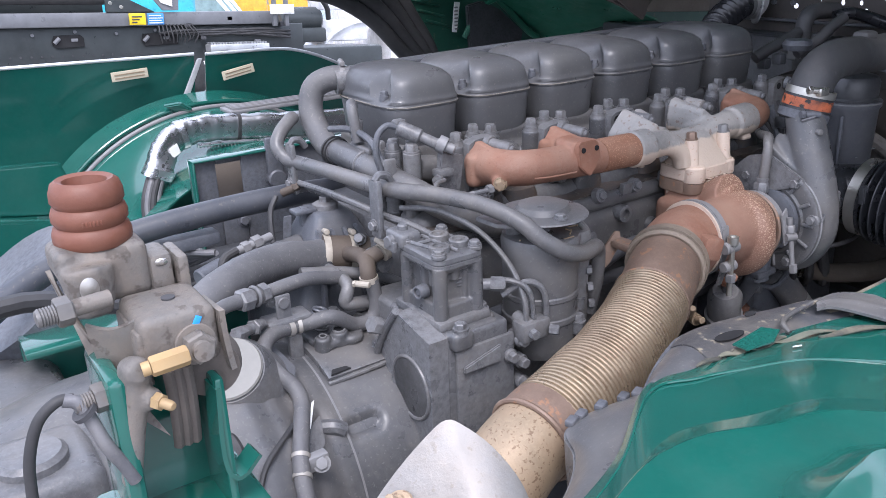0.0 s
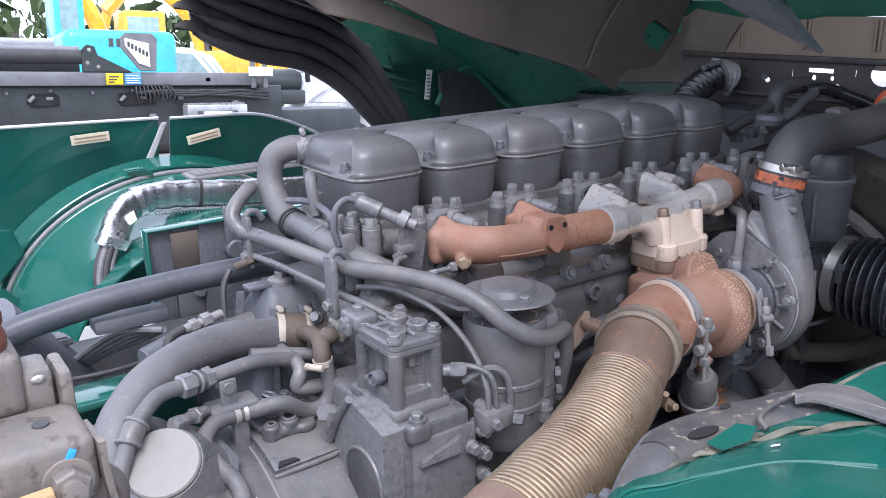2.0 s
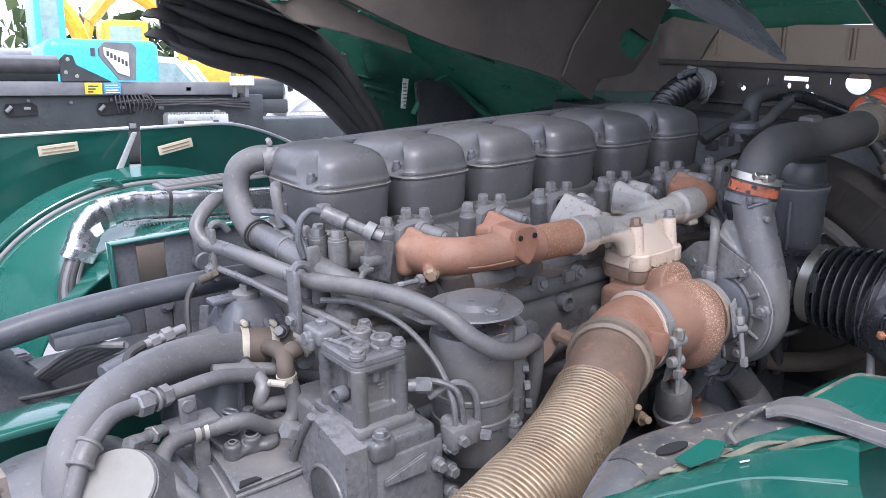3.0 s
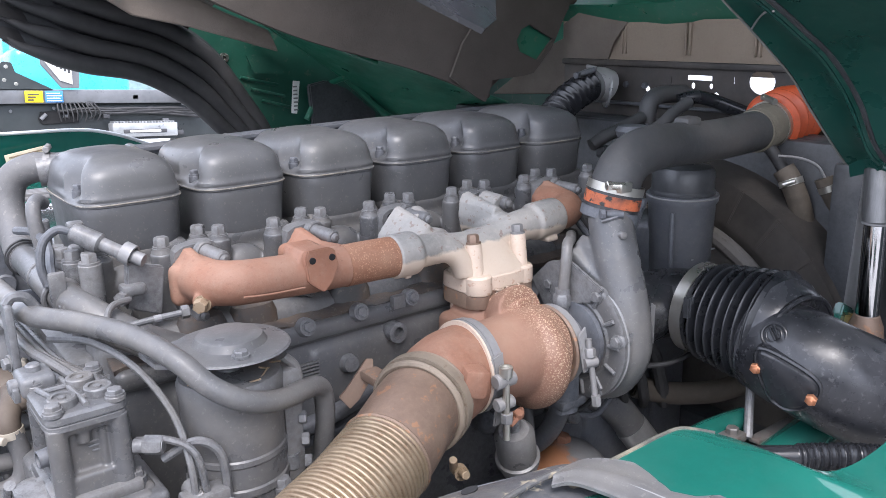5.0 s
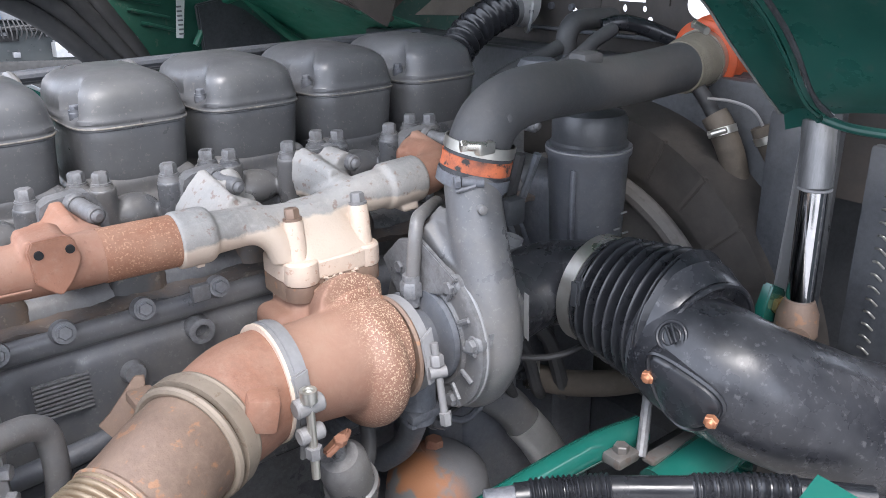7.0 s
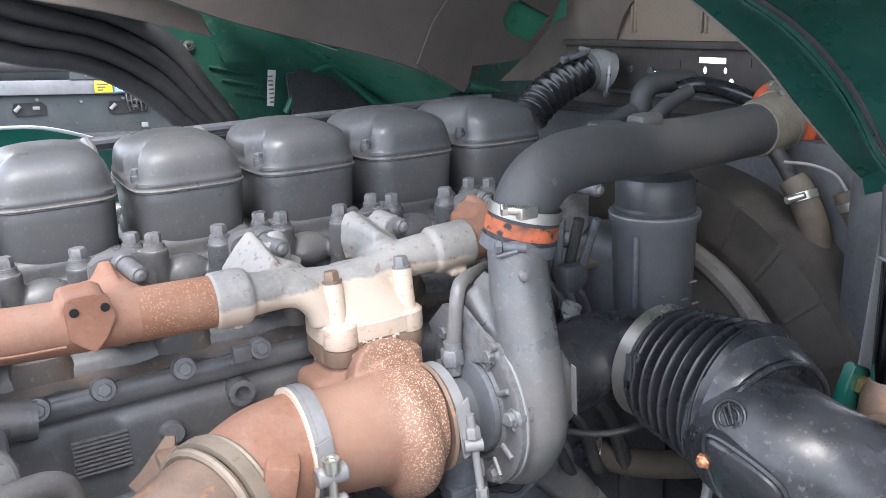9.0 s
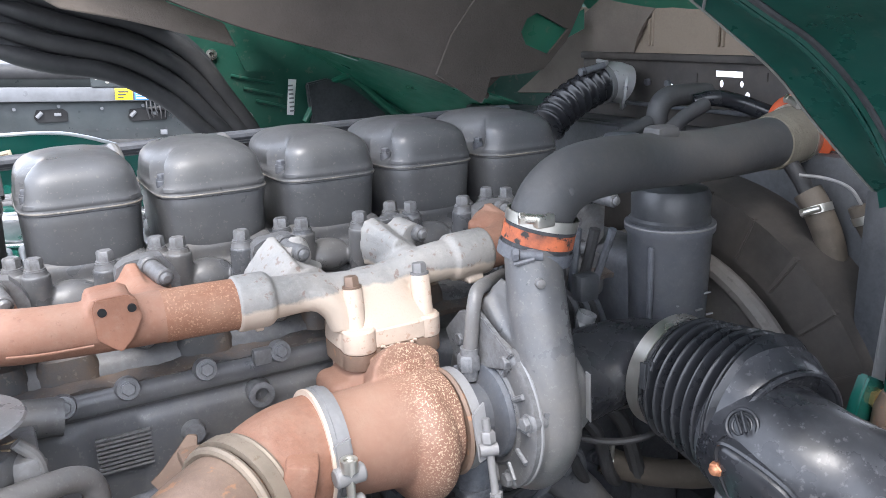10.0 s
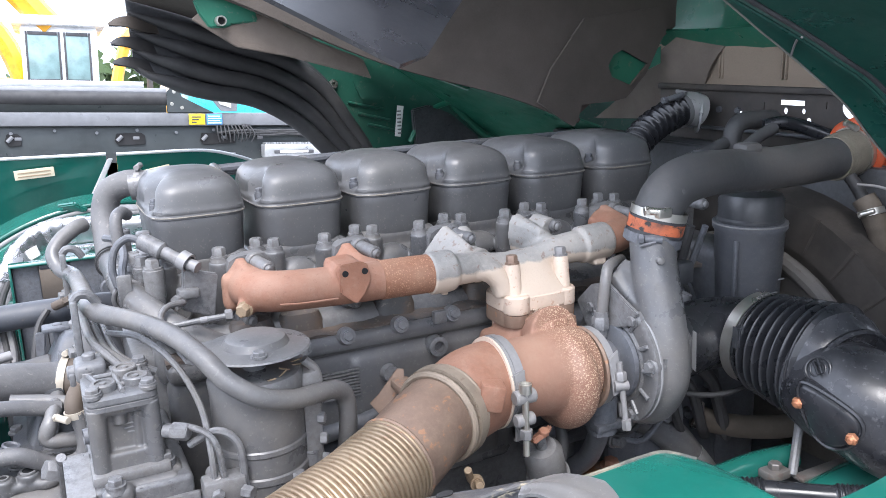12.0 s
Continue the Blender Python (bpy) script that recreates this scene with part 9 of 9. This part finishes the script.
# ---- front cross member with its holes ----
bulkhead_brown = shader("dusty_black_bulkhead", (0.045, 0.041, 0.039), 0.6, 0.0, (0.11, 0.09, 0.075), 0.5, 8.0, 100, 0.2)
cross = thing("front_bulkhead", (1.28, 0.3, 1.2), "dark bulkhead plate with bright open holes", "bulkhead")
HOLES = [(0.335, 1.362, 0.008, 0.9), (0.241, 1.362, 0.009, 0.5), (0.202, 1.376, 0.006, 1.2), (0.153, 1.377, 0.0055, 1.1), (0.167, 1.355, 0.008, 0.7), (0.138, 1.358, 0.007, 0.8), (0.025, 1.392, 0.032, 0.85)]
part("plate", holed([(-0.42, 1.1), (0.62, 1.1), (0.62, 1.425), (-0.42, 1.425)], HOLES, [(0.151, 0.219, 1.389, 1.4), (0.28, 0.295, 1.357, 1.359), (0.262, 0.265, 1.375, 1.393), (0.092, 0.095, 1.385, 1.4)], x=1.252, depth=0.004), bulkhead_brown, cross)
part("dark_panel", box((1.246, 0.085, 1.325), (1.25, 0.13, 1.345), 0.001), ink, cross)
for k in range(4):
    part("louvre", box((1.243, 0.095 + 0.008 * k, 1.334 + 0.006 * (k % 2)), (1.247, 0.106 + 0.008 * k, 1.339 + 0.006 * (k % 2)), 0.001), steel if k % 2 else grey_light, cross)
part("top_rail", box((1.24, -0.42, 1.415), (1.256, 0.62, 1.43), 0.004), bulkhead_brown, cross)
part("lower_rib", box((1.236, -0.3, 1.32), (1.25, 0.6, 1.328), 0.003), grey_dark, cross)
for k, yy in enumerate((0.4, 0.48, 0.56, 0.34)):
    part("bolt", hex_bolt((1.251, yy, 1.37), (-1, 0, 0), 0.008, 0.008), grey_dark, cross)
pale_steel = shader("dusty_pale_steel", (0.4, 0.4, 0.4), 0.5, 0.4, (0.5, 0.49, 0.47), 0.5, 25.0, 120, 0.3, 0.0, (0.1, 0.1, 0.1), 0.15, 60)
inlet = thing("inlet_bellows", (1.1, 0.45, 1.3), "black ribbed inlet bellows with bright steel flange", "bellows")
part("bellows", tube([(0.985, 0.4, 1.3), (1.03, 0.412, 1.33), (1.08, 0.42, 1.352), (1.135, 0.425, 1.37), (1.15, 0.425, 1.372)], 0.038, 32, 30, radius_at=lambda u, s: 0.034 + 0.0055 * math.sin(2 * math.pi * s / 0.021)), black_gloss, inlet)
part("flange_pipe", tube([(1.145, 0.425, 1.372), (1.175, 0.423, 1.375), (1.2, 0.42, 1.368)], 0.041, 28), pale_steel, inlet)
part("steel_flange", lathe([(0.03, 0.0), (0.047, 0.0), (0.047, 0.005), (0.03, 0.005)], (1.196, 0.418, 1.362), (0.8, -0.6, -0.1), 32), pale_steel, inlet, "dusty bright steel flange")
for a in (0.3, 1.7, 3.1, 4.4):
    part("bolt", hex_bolt(V(1.197, 0.414, 1.362) + V(0.023 * math.cos(a), 0.03 * math.cos(a), 0.038 * math.sin(a)), (-0.7, -0.6, 0), 0.0055, 0.006), grey_dark, inlet)
part("clamp", hose_clamp((1.145, 0.425, 1.372), (1, 0.05, 0.2), 0.041, 0.012, (-0.6, -0.2, 1)), grey_light, inlet)
part("clamp_screw", joined(rod((1.09, 0.41, 1.402), (1.13, 0.4, 1.412), 0.007, 12), hex_bolt((1.085, 0.41, 1.401), (-1, 0, -0.1), 0.009, 0.01)), grey_dark, inlet)
fr = thing("front_hoses", (1.1, 0.2, 1.25), "dark hoses and pipes at the engine front", "hoses")
part("hose", tube([(1.1, 0.2, 1.2), (1.095, 0.2, 1.27), (1.09, 0.2, 1.33), (1.105, 0.2, 1.356), (1.14, 0.2, 1.363), (1.215, 0.2, 1.36)], 0.02, 18), pipe_dark, fr)
part("hose", tube([(0.92, 0.21, 1.27), (0.957, 0.2, 1.288), (1.0, 0.2, 1.298), (1.07, 0.2, 1.318)], 0.014, 14), pipe_dark, fr)
part("hose", tube([(0.98, 0.14, 1.28), (1.039, 0.12, 1.313), (1.08, 0.12, 1.335), (1.128, 0.12, 1.353)], 0.013, 14), pipe_dark, fr)
part("hose", tube([(1.12, 0.14, 1.355), (1.15, 0.12, 1.362), (1.19, 0.1, 1.352), (1.23, 0.06, 1.33), (1.25, 0.03, 1.315)], 0.015, 14), black_gloss, fr)
part("cap", joined(lathe([(0, 0), (0.03, 0), (0.034, 0.012), (0.028, 0.022), (0, 0.026)], (0.92, 0.1, 1.3), (0, 0, 1), 20)), grey_dark, fr)
for k in range(6):
    part("clip", joined(box((0.95 + 0.03 * k, 0.2 - 0.02 * (k % 3), 1.24 + 0.01 * k), (0.975 + 0.03 * k, 0.225 - 0.02 * (k % 3), 1.265 + 0.01 * k), 0.004)), grey_light if k == 2 else grey_dark, fr)
part("cover_rail", joined(tube([(-0.08, 0.39, 1.335), (0.2, 0.395, 1.34), (0.5, 0.4, 1.342), (0.9, 0.41, 1.34)], 0.0085, 10), tube([(-0.1, 0.42, 1.33), (0.3, 0.43, 1.335), (0.9, 0.44, 1.335)], 0.011, 10)), grey_dark, fr)
for k in range(6):
    part("overflow_hose", tube([(0.0 + PITCH * k, 0.395, 1.337), (0.003 + PITCH * k, 0.37, 1.346), (0.006 + PITCH * k, 0.34, 1.335), (0.007 + PITCH * k, 0.31, 1.3)], 0.0075, 10), grey, fr)

# ---- cab rear mount in the foreground ----
tan_brass = shader("dull_brass", (0.4, 0.27, 0.13), 0.6, 0.2, (0.35, 0.3, 0.22), 0.4, 20.0, 100, 0.15)
spring_brown = shader("dusty_spring_steel", (0.11, 0.095, 0.085), 0.7, 0.1, (0.2, 0.17, 0.14), 0.4, 18.0, 100, 0.3)
mount = thing("cab_mount", (-0.73, -0.6, 1.0), "worn grey cab mount with brick red bump stop", "cab mount")
NIPPLE = V(-0.7525, -0.6060, 1.3370)
dirty_mount = shader("dirty_cast_mount", (0.15, 0.14, 0.128), 0.6, 0.15, (0.25, 0.205, 0.165), 0.7, 30.0, 150, 0.5, 0.0, (0.07, 0.055, 0.045), 0.3, 90, 0.16)
bare_worn = shader("rubbed_bare_metal", (0.5, 0.48, 0.45), 0.35, 0.8, (0.3, 0.26, 0.22), 0.4, 60.0, 120, 0.3)
part("bump_stop", lathe([(0.0, 0.012), (0.008, 0.014), (0.0105, 0.028), (0.013, 0.0368), (0.0165, 0.0382), (0.0195, 0.036), (0.0212, 0.031), (0.0214, 0.0255), (0.0202, 0.0235), (0.0196, 0.0225), (0.0212, 0.021), (0.0223, 0.0175), (0.0222, 0.0135), (0.0208, 0.0115), (0.0203, 0.0105), (0.022, 0.009), (0.0232, 0.005), (0.023, 0.0005), (0.0215, -0.002), (0.0, -0.002)], (-0.7485, -0.526, 1.4085), (0.03, 0.0, 1), 48), brick_rubber, mount, "brick red rubber bump stop")
for k in range(6):
    a_ = -1.95 + 0.09 * k
    q = V(-0.748 + 0.0222 * math.cos(a_), -0.526 + 0.0222 * math.sin(a_), 1.424)
    part("moulded_mark", box(q + V(-0.0006, -0.0006, -0.0016), q + V(0.0006, 0.0006, 0.0016), 0.0004), brick_rubber, mount)
seat = part("seat", joined(box((-0.7705, -0.548, 1.372), (-0.722, -0.508, 1.408), 0.005, 2), lathe([(0, 0), (0.01, 0.0), (0.014, 0.012), (0.0155, 0.03), (0, 0.032)], (-0.76, -0.554, 1.37), (0, 0.2, 1), 20), box((-0.776, -0.55, 1.392), (-0.765, -0.515, 1.41), 0.003)), dirty_mount, mount, blend=0.002)
part("side_lug", joined(box((-0.7235, -0.549, 1.364), (-0.709, -0.52, 1.397), 0.004), box((-0.7075, -0.552, 1.361), (-0.7, -0.518, 1.394), 0.003), box((-0.72, -0.54, 1.366), (-0.7, -0.525, 1.378), 0.002)), dirty_mount, mount)
for q, rx_, rz_ in ((V(-0.7625, -0.566, 1.3915), 0.0055, 0.0075), (V(-0.7165, -0.5495, 1.392), 0.004, 0.0025)):
    bm = lathe([(0, 0.0012), (0.6, 0.001), (1.0, 0), (0, -0.001)], (0, 0, 0), (0, -1, 0), 16)
    bmesh.ops.scale(bm, verts=bm.verts, vec=(rx_, 1, rz_))
    bmesh.ops.translate(bm, verts=bm.verts, vec=q)
    part("rubbed_spot", bm, bare_worn, seat)
head = part("clevis", joined(box((-0.747, -0.6, 1.341), (-0.7015, -0.549, 1.3775), 0.006, 3), box((-0.749, -0.598, 1.329), (-0.744, -0.552, 1.37), 0.002)), dirty_mount, mount)
part("flared_cheek", sheet(lambda u, v: V(-0.7015 + 0.002 * u + 0.003 * v * v, -0.602 + 0.03 * (1 - u), 1.373 - 0.04 * v), 8, 8, 0.0035), dirty_mount, head)
part("top_hole", lathe([(0, 0), (0.0042, 0), (0.0042, 0.001), (0, 0.001)], (-0.722, -0.574, 1.3776), (0, 0, 1), 16), ink, head)
part("blue_chalk_mark", box((-0.7165, -0.6012, 1.366), (-0.7125, -0.5998, 1.3735), 0.0006, turn=Matrix.Rotation(0.5, 3, "Y")), blue_mark, head)
part("washer", lathe([(0, 0), (0.0125, 0), (0.0125, 0.0025), (0.0118, 0.003), (0, 0.003)], (-0.7172, -0.6, 1.3565), (0.0, -1, 0.12), 28), dirty_mount, mount)
part("large_bolt", joined(lathe([(0, 0), (0.0098, 0), (0.0098, 0.008), (0.0085, 0.0095), (0, 0.0095)], (-0.7172, -0.603, 1.3565), (0.0, -1, 0.12), 6, 0.3), lathe([(0, 0), (0.0065, 0.0), (0.006, 0.012), (0, 0.0125)], (-0.7172, -0.605, 1.3562), (0.0, -1, 0.12), 20)), dirty_mount, mount)
part("brass_coupling", joined(lathe([(0.0, 0), (0.0052, 0), (0.006, 0.001), (0.006, 0.0205), (0.0052, 0.0215), (0, 0.0215)], (-0.7475, -0.6155, 1.3575), (1, -0.02, 0.06), 6, 0.2), rod((-0.752, -0.615, 1.357), (-0.7475, -0.6155, 1.3575), 0.0042, 14)), tan_brass, mount, "dull brass hexagon coupling")
part("side_lever", joined(lathe([(0, -0.009), (0.007, -0.008), (0.0085, -0.004), (0.0085, 0.006), (0.006, 0.009), (0, 0.009)], (-0.7545, -0.606, 1.3535), (0.2, -1, 0.3), 20), tube([V(-0.7539, -0.6060, 1.3592), V(-0.7563, -0.6070, 1.3389), V(-0.7607, -0.6060, 1.3178), V(-0.7667, -0.6040, 1.2825)], 0.008, 14, 6, True, lambda u, s_: 0.0085 - 0.0025 * u), lathe([(0, 0), (0.0068, 0), (0.0065, 0.01), (0, 0.011)], NIPPLE, (0.5, -0.85, -0.1), 18)), dirty_mount, mount, blend=0.0016)
part("grease_nipple", joined(hex_bolt(NIPPLE + V(0.005, -0.0085, -0.001), (0.5, -0.85, -0.1), 0.0052, 0.005), lathe([(0, 0), (0.0032, 0), (0.003, 0.006), (0.0022, 0.008), (0, 0.0085)], NIPPLE + V(0.0075, -0.0125, -0.0015), (0.5, -0.85, -0.1), 12)), tan_brass, mount)
for q in (V(-0.7844, -0.5800, 1.3878), V(-0.7773, -0.6000, 1.3404)):
    part("locknut", joined(lathe([(0, 0), (0.0078, 0), (0.0086, 0.001), (0.0086, 0.008), (0.0075, 0.009), (0, 0.009)], q, (1, 0.1, 0), 6, 0.2)), bracket_grey, mount)
    part("stud", lathe([(0, 0)] + [(0.005 + 0.0006 * (j % 2), 0.0008 * j) for j in range(15)] + [(0.0045, 0.0122), (0, 0.0126)], q + V(0.002, 0, 0), (-1, -0.1, 0), 18), bracket_grey, mount)
    part("stud_shank", rod(q, q + V(0.03, 0.004, 0), 0.005, 12), dirty_mount, mount)
for k in range(3):
    part("spring_leaf", sheet(lambda u, v: V(-0.7375 + 0.0052 * k + 0.0045 * u + 0.002 * v, -0.601 + 0.0015 * math.sin(math.pi * u) * -2 + 0.012 * v * v, 1.345 - 0.058 * v), 4, 8, 0.003), spring_brown, mount)
part("inner_drum", lathe([(0.006, 0), (0.0185, 0.0), (0.02, 0.006), (0.02, 0.014), (0.006, 0.014)], (-0.709, -0.592, 1.333), (0.3, 1, 0), 28), spring_brown, mount)
part("rear_cheek", sheet(lambda u, v: V(-0.778 + 0.012 * v + 0.004 * u, -0.53 - 0.05 * v, 1.396 - 0.012 * u * 2 - 0.07 * v) + V(0.022 * u * v, -0.02 * u, 0), 8, 10, 0.003), dirty_mount, mount)
part("front_cheek", sheet(lambda u, v: V(-0.77 + 0.024 * u, -0.575 - 0.012 * u, 1.375 - 0.045 * v - 0.004 * math.sin(math.pi * u)) + V(0.006 * v, 0.004 * v, 0), 8, 10, 0.003), dirty_mount, mount)
HOOK_LINE = smooth_line([V(-0.7099, -0.6070, 1.3258), V(-0.7123, -0.6080, 1.2874), V(-0.7106, -0.6090, 1.2674), V(-0.7026, -0.6090, 1.2609), V(-0.6899, -0.6090, 1.2720)], 5)
post = part("green_post", joined(box((-0.771, -0.612, 0.961), (-0.76, -0.55, 1.352), 0.004), box((-0.771, -0.564, 0.961), (-0.708, -0.554, 1.335), 0.003), box((-0.781, -0.625, 1.226), (-0.686, -0.537, 1.24), 0.004)), green, mount, "green painted post")
part("post_side", box((-0.7115, -0.606, 0.961), (-0.705, -0.55, 1.332), 0.0025), green, post)
part("hook", sheet(lambda u, v: V(*HOOK_LINE[int(round(u * (len(HOOK_LINE) - 1)))]) + V(-0.002 * v, 0.014 * v, 0.002 * v), 14, 4, 0.003), green, post)
part("foot", box((-0.795, -0.632, 0.519), (-0.673, -0.374, 0.982), 0.007), black, post)
part("cable", tube([V(-0.8184, -0.6000, 1.2864), V(-0.8151, -0.6000, 1.3148), V(-0.8069, -0.6000, 1.3366), V(-0.7955, -0.6000, 1.3457), V(-0.7869, -0.6000, 1.3447)], 0.0032, 12), rubber, mount)
part("conduit", tube([V(-0.7920, -0.6000, 1.3455), V(-0.7850, -0.6020, 1.3417), V(-0.7805, -0.6050, 1.3288), V(-0.7765, -0.6100, 1.3151), V(-0.7694, -0.6100, 1.2989), V(-0.7655, -0.6100, 1.2875)], 0.004, 12), braid, mount)
part("cable_tie", band(V(-0.7831, -0.6030, 1.3368), (0.5, 0, -0.8), 0.0054, 0.003), ink, mount)
tie_pipe = thing("mount_stay", (-0.75, -0.45, 1.2), "dark stay rod behind the cab mount", "stay")
part("rod", tube([(-0.9, -0.42, 1.3), (-0.8, -0.4, 1.33), (-0.72, -0.4, 1.31)], 0.008, 10), rubber, tie_pipe)
part("silver_wrap", tube([(-0.95, -0.42, 1.36), (-0.88, -0.42, 1.35), (-0.82, -0.42, 1.33)], 0.016, 14), foil, tie_pipe)
